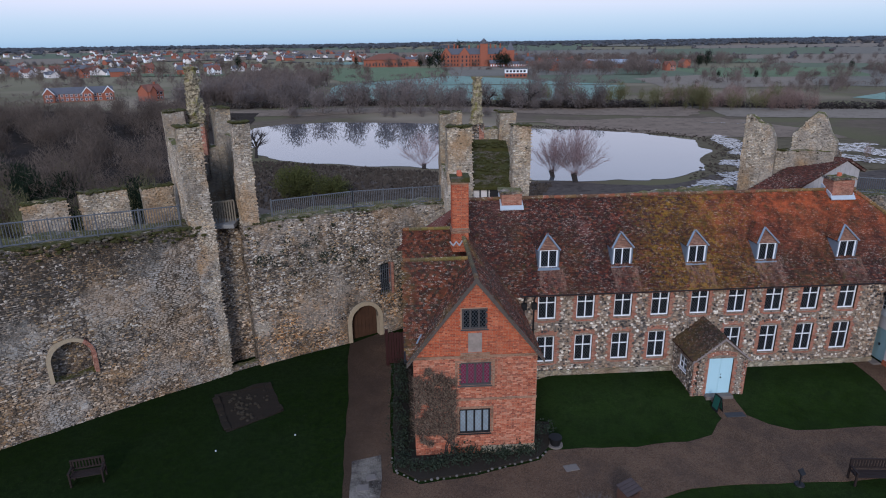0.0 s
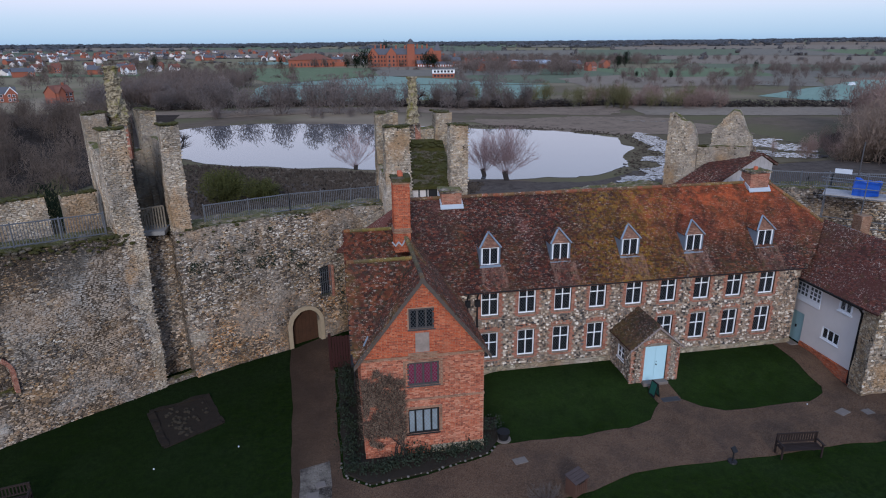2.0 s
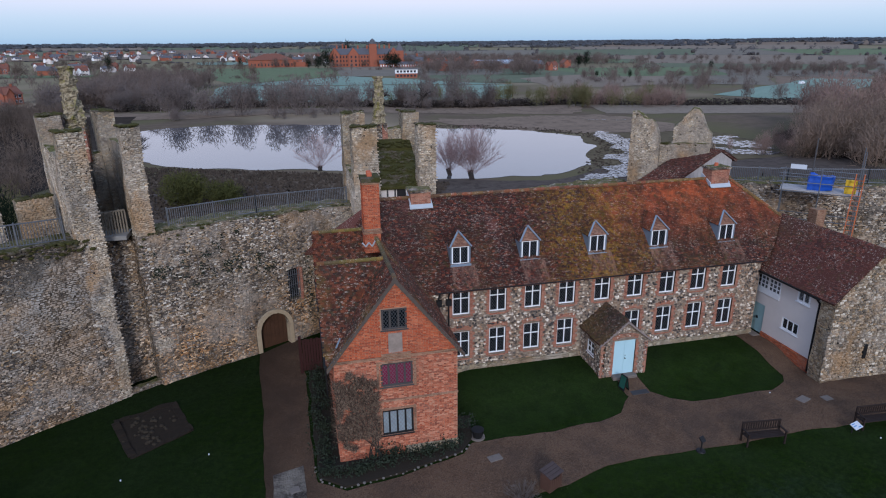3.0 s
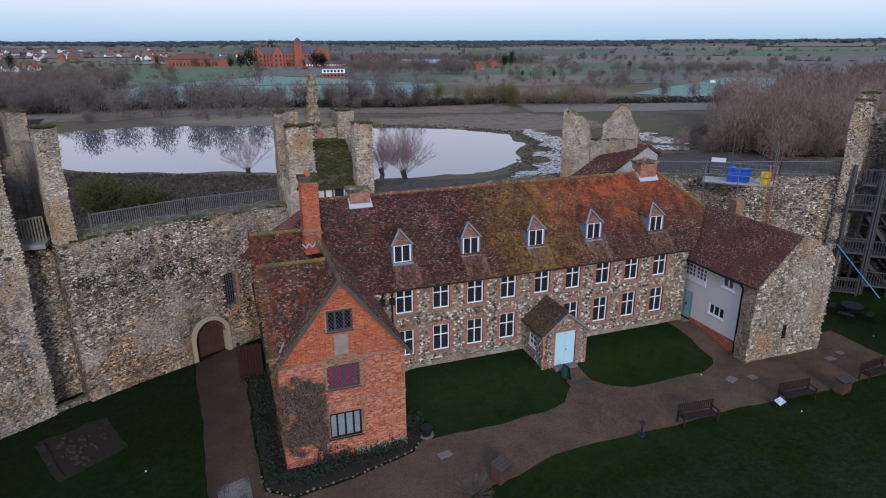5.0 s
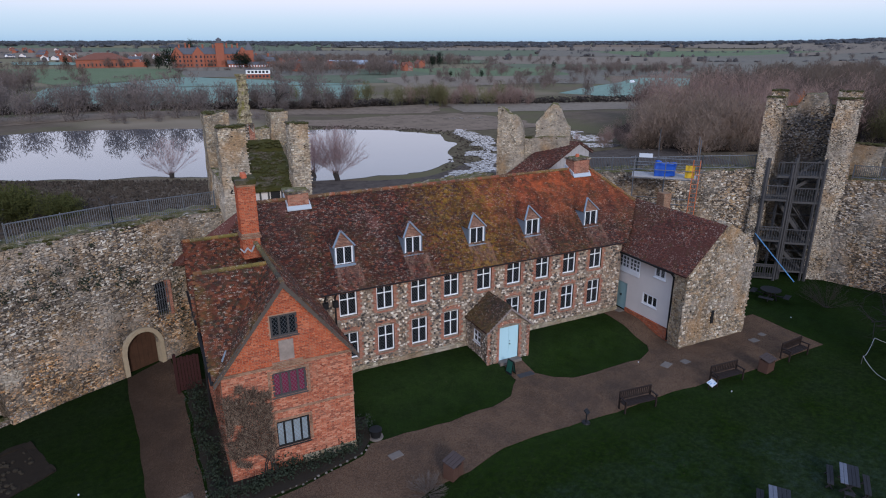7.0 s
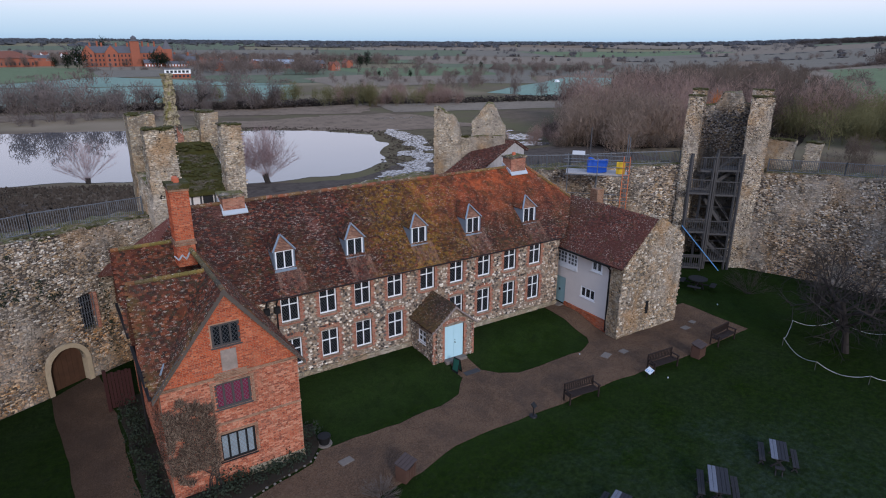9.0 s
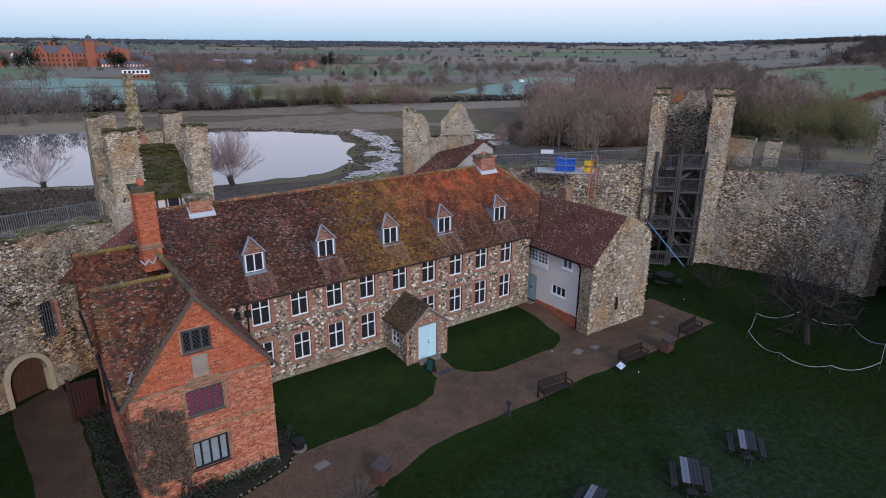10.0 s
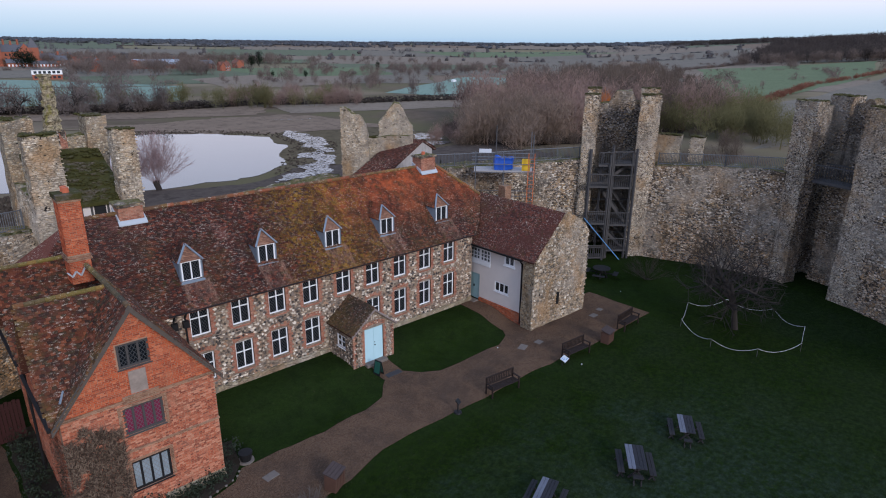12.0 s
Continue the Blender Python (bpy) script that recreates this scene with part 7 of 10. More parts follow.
# patchwork of distant fields
fr = random.Random(77)
BANDS = [450, 560, 690, 850, 1050, 1300, 1650, 2100, 2700, 3500]
edges_far = []
for k, (r0, r1) in enumerate(zip(BANDS, BANDS[1:])):
    a = -52 + fr.uniform(0, 6)
    while a < 92:
        b = a + fr.uniform(9, 17) * (0.75 if k > 4 else 1.0)
        q = [(-8 + r * math.sin(radians(t)) + fr.uniform(-8, 8), -27 + r * math.cos(radians(t)) + fr.uniform(-8, 8)) for r, t in ((r0, a), (r0, b), (r1, b), (r1, a))]
        town = a < -6 and r0 < 1300
        m, l = fr.choice(((M_FARGREEN, "dull green field"), (M_STUBBLE, "pale stubble field"), (M_PLOUGH, "grey-brown ploughland"), (M_BANK, "rough brown pasture"), (M_STUBBLE, "pale stubble field"), (M_STUBBLE, "pale tan rough grass"), (M_PLOUGH, "grey-brown ploughland")))
        if not town and fr.random() < 0.9:
            field("field", q, m, l, 6, -0.02, 0.0)
        edges_far.append((q[0], q[1], r0))
        edges_far.append((q[0], q[3], r0))
        a = b

# rushes round the water's edge, cut reed on the mud
rv, rf = [], []
for k in range(9000):
    if k % 8:
        x, y = within([(-60, 126), (-46, 95), (-20, 62), (14, 70), (22, 88), (8, 100), (-16, 111), (-38, 121)], rng)
        h, wd = rng.uniform(0.15, 0.6), rng.uniform(0.2, 0.5)
    else:
        x, y = within([(50, 90), (64, 90), (84, 118), (86, 140), (60, 172), (30, 180), (36, 172), (62, 160), (76, 140), (72, 122)], rng)
        h, wd = rng.uniform(0.1, 0.35), 0.4
    for s in range(2):
        a = rng.uniform(0, math.tau)
        b = len(rv)
        dx, dy = math.cos(a) * wd, math.sin(a) * wd
        z = -9.5
        rv += [(x - dx, y - dy, z), (x + dx, y + dy, z), (x + dx * 0.3 + rng.uniform(-0.2, 0.2), y + dy * 0.3, z + h)]
        rf.append((b, b + 1, b + 2))
solid("reed_tufts", shaped(rv, rf), M_RUSH, "brown cut reed and rush tufts by the water", "reeds", kind="stuff")

# ---- trees ----


def grown(seed, h, levels, kids, spread=0.75, trunk=0.28, rad=0.028, twig=0.035, sides=(6, 4, 3), rise=0.25, fork=0.35):
    """A bare winter tree: forked, tapered limbs down to fine twigs."""
    r = random.Random(seed)
    verts, faces = [], []

    def limb(p, d, ln, rd, level):
        if level >= levels:
            side = d.orthogonal().normalized()
            side.rotate(Matrix.Rotation(r.uniform(0, math.tau), 3, d))
            b = len(verts)
            verts.extend([p - side * twig, p + side * twig, p + d * ln + Vector((0, 0, ln * 0.1))])
            faces.append((b, b + 1, b + 2))
            return
        n = sides[min(level, len(sides) - 1)]
        steps = 2 if level < 1 else 1
        q, rr, dd = p.copy(), rd, d.copy()
        ring = None
        spots = []
        for s in range(steps + 1):
            side = dd.orthogonal().normalized()
            up_ = dd.cross(side)
            cur = len(verts)
            for k in range(n):
                a = k * math.tau / n
                verts.append(q + (side * math.cos(a) + up_ * math.sin(a)) * rr)
            if ring is not None:
                for k in range(n):
                    faces.append((ring + k, ring + (k + 1) % n, cur + (k + 1) % n, cur + k))
            ring = cur
            spots.append((q.copy(), dd.copy(), rr))
            dd = (dd + Vector((r.uniform(-1, 1), r.uniform(-1, 1), r.uniform(-0.3, 0.8))) * 0.16).normalized()
            q = q + dd * (ln / steps)
            rr *= 0.72
        tip = q - dd * (ln / steps)
        for k in range(kids[min(level, len(kids) - 1)]):
            f = r.uniform(0.3, 1.0) if level else r.uniform(fork, 1.0)
            base = p + (tip - p) * f
            side = d.orthogonal().normalized()
            side.rotate(Matrix.Rotation(k * 2.4 + r.uniform(-0.5, 0.5), 3, d))
            nd = (d * r.uniform(0.5, 1.0) + side * spread * r.uniform(0.6, 1.2) + Vector((0, 0, rise))).normalized()
            limb(base, nd, ln * r.uniform(0.5, 0.85), rd * 0.45, level + 1)

    limb(Vector((0, 0, 0)), Vector((r.uniform(-0.06, 0.06), r.uniform(-0.06, 0.06), 1)), h * trunk, h * rad, 0)
    top = max(v.z for v in verts)
    k = h / top
    return [v * k for v in verts], faces


def stand(name, spots, kinds, material, label, category):
    """Many trees joined as one wood."""
    arrs = [(np.array([tuple(v) for v in vs], dtype=float), fs) for vs, fs in kinds]
    verts, faces, base = [], [], 0
    for x, y, h, which, rot, wide in spots:
        vs, fs = arrs[which % len(arrs)]
        c, s = math.cos(rot), math.sin(rot)
        p = vs * np.array([h * wide, h * wide, h])
        q = np.empty_like(p)
        q[:, 0], q[:, 1], q[:, 2] = p[:, 0] * c - p[:, 1] * s + x, p[:, 0] * s + p[:, 1] * c + y, p[:, 2] + ground_z(x, y) - 0.1
        verts.append(q)
        faces.extend([tuple(i + base for i in f) for f in fs])
        base += len(q)
    me = bpy.data.meshes.new(name)
    me.from_pydata(np.concatenate(verts).tolist(), [], faces)
    me.update()
    return solid(name, me, material, label, category, kind="stuff")


def spray_tree(seed, n, wide=0.42, length=(0.10, 0.22), half=0.0045, limbs=10, low=0.12, upright=0.12):
    """A leafless tree of unit height: trunk, tapering limbs and a haze of fine twigs with an uneven outline."""
    r = random.Random(seed)
    verts, faces = [], []

    def stick(p, q, r0, r1):
        d = (q - p).normalized()
        side = d.orthogonal().normalized()
        b = len(verts)
        for c, rr in ((p, r0), (q, r1)):
            for k in range(3):
                v_ = side.copy()
                v_.rotate(Matrix.Rotation(k * math.tau / 3, 3, d))
                verts.append(c + v_ * rr)
        for k in range(3):
            faces.append((b + k, b + (k + 1) % 3, b + 3 + (k + 1) % 3, b + 3 + k))

    top = Vector((r.uniform(-0.04, 0.04), r.uniform(-0.04, 0.04), 0.55))
    stick(Vector((0, 0, 0)), top, 0.012, 0.006)
    for k in range(limbs):
        a_ = k * 2.4 + r.uniform(-0.4, 0.4)
        z_ = r.uniform(0.14, 0.5)
        tip = Vector((math.cos(a_) * wide * r.uniform(0.35, 0.8), math.sin(a_) * wide * r.uniform(0.35, 0.8), z_ + r.uniform(0.15, 0.4)))
        stick(Vector((0, 0, z_)), tip, 0.005, 0.0015)
    mid = (1.0 + low) / 2
    while n:
        d = Vector((r.gauss(0, 1), r.gauss(0, 1), r.gauss(0, 1))).normalized()
        rad = r.random() ** 0.42 * (0.80 + 0.50 * noise.noise(d * 1.9 + Vector((seed * 3.1, 0, 0))))
        p = Vector((d.x * wide * rad, d.y * wide * rad, mid + d.z * (1.0 - mid) * rad))
        if p.z < 0.03:
            continue
        e = (p - Vector((0, 0, low))).normalized() + Vector((r.gauss(0, 0.6), r.gauss(0, 0.6), upright + r.gauss(0, 0.5)))
        e.normalize()
        ln = r.uniform(*length)
        side = e.orthogonal().normalized()
        side.rotate(Matrix.Rotation(r.uniform(0, math.tau), 3, e))
        b = len(verts)
        verts.extend([p - e * ln * 0.5 - side * half, p - e * ln * 0.5 + side * half, p + e * ln * 0.5])
        faces.append((b, b + 1, b + 2))
        n -= 1
    return verts, faces


def lump(seed, n=12, cores=2):
    """A tree too far off for its limbs to show: a lumpy uneven mass with ragged sprays round it."""
    r = random.Random(seed)
    verts, faces = [], []
    for cx, cz, s0 in ((r.uniform(-0.16, -0.05), 0.40, 0.36), (r.uniform(0.05, 0.22), 0.30, 0.30))[:cores]:
        b = len(verts)
        for p in ICO_V:
            k = s0 * (1.0 + 0.45 * noise.noise(p * 2.0 + Vector((seed, cx * 9, 0))))
            verts.append(Vector((cx + p.x * k * 1.1, p.y * k * 1.1, max(-0.05, cz + p.z * k * 1.25))))
        faces += [tuple(i + b for i in f) for f in ICO_F]
    for _ in range(n):
        a_ = r.uniform(0, math.tau)
        q = Vector((math.cos(a_) * r.uniform(0.1, 0.42), math.sin(a_) * 0.3, r.uniform(0.4, 0.72)))
        e = Vector((q.x * 0.9, q.y, 0.7 + r.uniform(-0.2, 0.4))).normalized() * r.uniform(0.18, 0.34)
        side = Vector((-math.sin(a_), math.cos(a_), 0)) * 0.05
        b = len(verts)
        verts.extend([q - side, q + side, q + e])
        faces.append((b, b + 1, b + 2))
    return verts, faces


MID = [spray_tree(s, 500, w_, (0.06, 0.16), 0.0056, 6, lo - 0.08) for s, w_, lo in ((1, 0.40, 0.10), (2, 0.36, 0.16), (3, 0.46, 0.08), (4, 0.33, 0.12), (5, 0.42, 0.2))]
CARR = [spray_tree(s, 820, w_, (0.05, 0.13), 0.0052, 4, -0.12, 0.3) for s, w_ in ((21, 0.36), (22, 0.42), (23, 0.32), (24, 0.46))]
LOW = [spray_tree(s, 170, w_, (0.12, 0.26), 0.010, 6, 0.06) for s, w_ in ((6, 0.40), (7, 0.48), (8, 0.36), (9, 0.44))]
SOFT = [spray_tree(60 + k, 220, w_, (0.12, 0.26), 0.0085, 6, 0.04) for k, w_ in enumerate((0.42, 0.5, 0.36))]
BANK = [spray_tree(s, 1150, w_, (0.05, 0.12), 0.0078, 5, -0.1, 0.2) for s, w_ in ((31, 0.40), (32, 0.46), (33, 0.36), (34, 0.5))]
BUSH = [spray_tree(80 + k, 240, 0.5, (0.16, 0.34), 0.009, 4, 0.0) for k in range(2)]


def clump(seed, n=44, lo=0.10, hi=0.21):
    """A bush or leafy crown: a ragged dome of small sprays."""
    r = random.Random(seed)
    verts, faces = [], []
    for _ in range(n):
        a, q = r.uniform(0, math.tau), math.sqrt(r.random())
        z = r.uniform(-0.12, 1.0)
        w = 0.5 * q * (1.0 if z < 0.45 else math.sqrt(max(0.0, 1 - ((z - 0.45) / 0.6) ** 2)))
        c = Vector((math.cos(a) * w, math.sin(a) * w, z * (0.82 + 0.2 * r.random())))
        for k in range(3):
            d = Vector((r.uniform(-1, 1), r.uniform(-1, 1), r.uniform(-1, 1.2))).normalized()
            verts.append(c + d * r.uniform(lo, hi))
        faces.append((len(verts) - 3, len(verts) - 2, len(verts) - 1))
    return verts, faces


CLUMP = [clump(k) for k in range(6)]
SMALL = [lump(40 + k) for k in range(6)]
TINY = [lump(50 + k, 8, 1) for k in range(6)]
EVERG = [spray_tree(70 + k, 900, 0.40, (0.05, 0.12), 0.012, 4, 0.0) for k in range(3)]
FARTREE = [spray_tree(90 + k, 64, w_, (0.14, 0.30), 0.020, 1, 0.02) for k, w_ in enumerate((0.42, 0.5, 0.36, 0.46))]


def twigs(name, c):
    """Fine twigs seen as a haze: half the light is passed on, so that both sides are lit."""
    n = Nodes(name, 0.95, 0, 0.0)
    k = n.mix(n.ramp(n.noise(0.07, 4, 0.65), (0.3, (0, 0, 0)), (0.7, (1, 1, 1))), tuple(x * 0.62 for x in c), tuple(x * 1.4 for x in c))
    k = n.mix(n.math("MULTIPLY", n.noise(0.6, 3), 0.35), k, tuple(x * 0.5 for x in c))
    n.link(k, n.b.inputs["Base Color"])
    veil = n.t.nodes.new("ShaderNodeBsdfTranslucent")
    both = n.t.nodes.new("ShaderNodeMixShader")
    both.inputs[0].default_value = 0.5
    n.link(k, veil.inputs["Color"])
    n.link(n.b.outputs[0], both.inputs[1])
    n.link(veil.outputs[0], both.inputs[2])
    n.link(both.outputs[0], n.t.nodes["Material Output"].inputs["Surface"])
    return n.m


M_TW_BROWN = twigs("brown_winter_twigs", (0.150, 0.115, 0.092))
M_TW_RED = twigs("reddish_winter_twigs", (0.275, 0.19, 0.16))
M_TW_OLIVE = twigs("olive_willow_twigs", (0.165, 0.150, 0.075))
M_TW_GREY = twigs("grey_winter_twigs", (0.175, 0.145, 0.130))
M_TW_DARK = twigs("dark_thorn_twigs", (0.080, 0.066, 0.060))
M_TW_COPSE = twigs("mid_brown_copse_twigs", (0.19, 0.148, 0.128))
# M_TW_FAR and M_TW_HORIZON hold distance haze in their mauve and slate tints
M_TW_FAR = twigs("haze_tinted_far_twigs", (0.150, 0.138, 0.138))
M_TW_BANK = twigs("mauve_brown_bank_twigs", (0.20, 0.165, 0.15))
M_TW_WILLOW = twigs("rosy_willow_shoots", (0.34, 0.235, 0.225))
M_TW_HORIZON = twigs("haze_tinted_horizon_woods", (0.135, 0.140, 0.155))
M_TW_BUSH = twigs("olive_green_shoots", (0.105, 0.108, 0.040))
M_EVER = twigs("dark_evergreen_foliage", (0.022, 0.032, 0.02))


def scatter(poly, n, h0, h1, r, wide=(0.8, 1.2)):
    return [(*within(poly, r), r.uniform(h0, h1), r.randrange(9), r.uniform(0, math.tau), r.uniform(*wide)) for _ in range(n)]


def along(line, n, h0, h1, r, off=3.0, wide=(0.8, 1.2)):
    out = []
    segs = list(zip(line, line[1:]))
    for _ in range(n):
        (x1, y1), (x2, y2) = r.choice(segs)
        k = r.random()
        out.append((x1 + (x2 - x1) * k + r.uniform(-off, off), y1 + (y2 - y1) * k + r.uniform(-off, off), r.uniform(h0, h1), r.randrange(9), r.uniform(0, math.tau), r.uniform(*wide)))
    return out


tr = random.Random(5)
stand("west_wood", scatter([(-58, 60), (-46, 90), (-75, 150), (-66, 205), (-108, 232), (-190, 200), (-210, 130), (-110, 55)], 280, 7, 12, tr, (0.9, 1.4)), MID, M_TW_BROWN, "brown leafless woodland in the valley", "woodland")
stand("west_thicket", scatter([(-44, 30), (-36, 60), (-62, 95), (-120, 70), (-90, 25)], 130, 4, 8, tr), MID, M_TW_OLIVE, "olive-brown leafless thicket below the wall", "thicket")
stand("west_evergreens", scatter([(-78, 34), (-46, 38), (-48, 72), (-88, 78)], 18, 5, 9, tr, (0.7, 1.1)) + scatter([(-90, 40), (-62, 75), (-80, 90), (-125, 60)], 26, 6, 10, tr, (0.6, 0.9)), EVERG, M_EVER, "dark evergreen trees below the wall", "evergreen trees")
HEDGE = [(-125, 266), (-75, 262), (-37, 268), (4, 264), (45, 242), (72, 234), (118, 236), (160, 214), (215, 200)]
stand("valley_hedge", along(HEDGE, 620, 1.6, 3.6, tr, 2.5, (1.2, 2.2)), CLUMP, M_TW_DARK, "dark thorn hedge along the far bank", "hedge")
stand("bank_trees", along(HEDGE[:6], 46, 6, 15, tr, 9, (0.9, 1.5)) + along([(-60, 222), (-20, 216), (40, 206)], 7, 3, 6, tr, 3, (1.0, 1.5)) + scatter([(-105, 280), (-60, 270), (-40, 300), (-100, 330)], 34, 9, 15, tr) + [(54, 264, 15, 0, 0.4, 1.2), (71, 270, 17, 1, 1.4, 1.2), (200, 226, 13, 2, 2.0, 0.8), (213, 220, 10, 3, 0.3, 1.0), (-8, 262, 13, 1, 0.9, 1.3), (20, 262, 11, 2, 0.2, 1.2), (-14, 227, 16, 0, 0.1, 1.1), (-4, 225, 17, 1, 1.1, 1.2), (7, 223, 15, 2, 2.1, 1.1), (15, 221, 12, 3, 0.7, 1.2), (-27, 230, 15, 2, 1.7, 1.2), (-40, 232, 14, 3, 0.5, 1.3), (-52, 234, 16, 0, 2.5, 1.2)], BANK, M_TW_BANK, "row of bare grey trees along the bank", "trees")
stand("marsh_sallows", scatter([(98, 226), (150, 205), (178, 238), (130, 262)], 44, 4, 11, tr, (0.9, 1.4)) + scatter([(97, 106), (107, 92), (124, 110), (112, 122)], 14, 3, 7, tr), CARR, M_TW_RED, "pinkish leafless sallows on the marsh", "trees")
stand("bank_willows", scatter([(92, 222), (132, 205), (150, 225), (100, 246)], 24, 4, 12, tr) + scatter([(30, 250), (90, 240), (100, 262), (60, 275)], 26, 6, 11, tr) + scatter([(98, 250), (130, 244), (134, 262), (105, 274)], 16, 5, 9, tr, (1.0, 1.5)), MID, M_TW_OLIVE, "olive-tinted bare willows by the marsh", "willows")
E_WOOD = [(132, 114), (124, 78), (150, 70), (205, 62), (250, 120), (230, 180), (150, 140)]
stand("east_wood", scatter(E_WOOD, 120, 11, 19, tr, (0.8, 1.4)), MID, M_TW_RED, "tall reddish-brown leafless wood", "woodland")
stand("tan_willow_wood", scatter([(106, 92), (116, 76), (140, 80), (172, 112), (152, 130), (124, 114)], 90, 8, 17, tr, (0.9, 1.4)), CARR, twigs("tan_willow_twigs", (0.275, 0.205, 0.16)), "tan leafless willow carr at the marsh edge", "woodland")
stand("dark_wood", scatter([(160, 70), (205, 62), (250, 120), (230, 180), (190, 150)], 70, 13, 20, tr, (0.9, 1.4)), MID, M_TW_BROWN, "dark brown leafless wood", "woodland")
stand("east_undergrowth", scatter([(104, 96), (118, 70), (205, 50), (250, 110), (230, 180), (150, 140)], 110, 3, 6, tr, (1.2, 2.0)), BUSH, M_TW_BROWN, "brown scrub under the leafless trees", "thicket")
stand("west_undergrowth", scatter([(-58, 60), (-48, 95), (-75, 150), (-66, 205), (-108, 232), (-190, 200), (-210, 130), (-110, 55)], 110, 3, 5, tr, (1.2, 2.0)), BUSH, M_TW_DARK, "dark scrub under the leafless trees", "thicket")
stand("east_willows", scatter([(150, 62), (178, 42), (230, 62), (250, 100), (190, 80)], 60, 9, 14, tr) + scatter([(168, 34), (192, 38), (244, 64), (225, 76), (180, 52)], 34, 7, 12, tr, (0.9, 1.4)), MID, M_TW_OLIVE, "olive-brown leafless trees under the hill", "trees")
stand("east_thicket", scatter([(60, 40), (90, 60), (130, 72), (160, 40), (110, 10), (70, 10)], 80, 4, 8, tr), MID, M_TW_BROWN, "brown scrub below the castle mound", "thicket")
stand("far_east_wood", scatter([(268, 160), (330, 130), (420, 190), (560, 290), (470, 340), (310, 215)], 170, 9, 15, tr), LOW, M_TW_BROWN, "leafless woods beyond the marsh", "woodland")
stand("town_trees", scatter([(-480, 560), (-120, 420), (-30, 470), (-60, 800), (-240, 980), (-700, 1000)], 230, 7, 13, tr) + scatter([(-60, 760), (300, 620), (420, 700), (300, 1000), (-80, 1100)], 230, 8, 15, tr), LOW, M_TW_BROWN, "bare trees among the houses of the town", "trees")
stand("school_evergreens", [(33, 690, 25, 0, 0.3, 1.05), (24, 705, 19, 1, 1.0, 0.8), (14, 735, 13, 0, 2.0, 0.9), (104, 690, 21, 1, 0.5, 1.35), (112, 694, 17, 2, 1.1, 1.1), (66, 800, 34, 2, 0.5, 0.5), (-62, 740, 16, 0, 1.5, 0.6), (-190, 700, 22, 1, 0.0, 0.5), (320, 640, 20, 0, 0.0, 0.7), (305, 628, 16, 1, 1.2, 0.8), (250, 420, 7, 0, 1.2, 0.8), (232, 440, 6, 1, 0.2, 0.8), (365, 480, 12, 1, 0.4, 0.6)], EVERG, M_EVER, "dark cedars and pines near the school", "evergreen trees")
hv, hn = [], []
for p, q, r0 in edges_far:
    ln = math.hypot(q[0] - p[0], q[1] - p[1])
    into = hn if r0 < 900 else hv
    if tr.random() < 0.8:
        into += along([p, q], int(ln / 9), 2.2, 4.5, tr, 2.0, (1.8, 3.2)) if r0 < 900 else along([p, q], int(ln / 11), 1.8, 3.4, tr, 2.0, (3.0, 5.0))
    into += along([p, q], int(ln / tr.choice((18, 30, 60))), 6, 12, tr, 5, (0.9, 1.4)) if r0 < 900 else along([p, q], int(ln / 60), 5, 9, tr, 5, (0.9, 1.5))
stand("near_hedgerows", hn, FARTREE, M_TW_COPSE, "leafless hedgerows between the nearer fields", "hedgerows")
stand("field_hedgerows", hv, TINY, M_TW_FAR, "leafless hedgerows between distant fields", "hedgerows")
hv = scatter([(-112, 275), (-66, 268), (-58, 430), (-125, 480)], 170, 8, 16, tr) + scatter([(110, 500), (205, 480), (240, 600), (130, 650)], 90, 9, 16, tr, (1.0, 1.6)) + scatter([(330, 400), (420, 380), (520, 470), (400, 520)], 50, 6, 13, tr) + scatter([(120, 268), (200, 262), (260, 330), (150, 322)], 26, 4, 9, tr) + scatter([(-60, 770), (60, 760), (200, 690), (330, 640), (420, 720), (200, 860)], 160, 10, 18, tr)
while len(hv) < 760:
    r0 = tr.uniform(330, 1300)
    a0 = radians(tr.uniform(-48, 86))
    x, y = -8 + r0 * math.sin(a0), -27 + r0 * math.cos(a0)
    if noise.noise((x * 0.006, y * 0.006, 7)) > 0.22 and not (40 < x < 130 and 660 < y < 800) and not (-80 < x < 150 and 270 < y < 760 and tr.random() < 0.9):
        hv.append((x, y, tr.uniform(7, 13), tr.randrange(9), tr.uniform(0, 6), tr.uniform(0.8, 1.3)))
stand("valley_copses", hv, SOFT, M_TW_COPSE, "brown leafless copses across the valley", "woodland")
hv = []
while len(hv) < 6200:
    r0 = 1250 + 2900 * tr.random() ** 0.55
    a0 = radians(tr.uniform(-50, 92))
    x, y = -8 + r0 * math.sin(a0), -27 + r0 * math.cos(a0)
    if noise.noise((x * 0.0026, y * 0.0026, 4)) > (0.12 if r0 < 1900 else -0.08 if r0 < 2700 else -0.5):
        hv.append((x, y, tr.uniform(8, 15), tr.randrange(9), tr.uniform(0, 6), tr.uniform(1.8, 3.6)))
near_w = [(x, y, h, k, a, w_ * 0.62) for x, y, h, k, a, w_ in hv if math.hypot(x, y) < 2000]
stand("mid_woods", near_w, FARTREE, M_TW_FAR, "leafless copses in the middle distance, tinted mauve-grey for haze", "woodland")
stand("horizon_woods", [q for q in hv if math.hypot(q[0], q[1]) >= 2000], TINY, M_TW_HORIZON, "leafless woods along the skyline, tinted slate-grey for haze", "woodland")
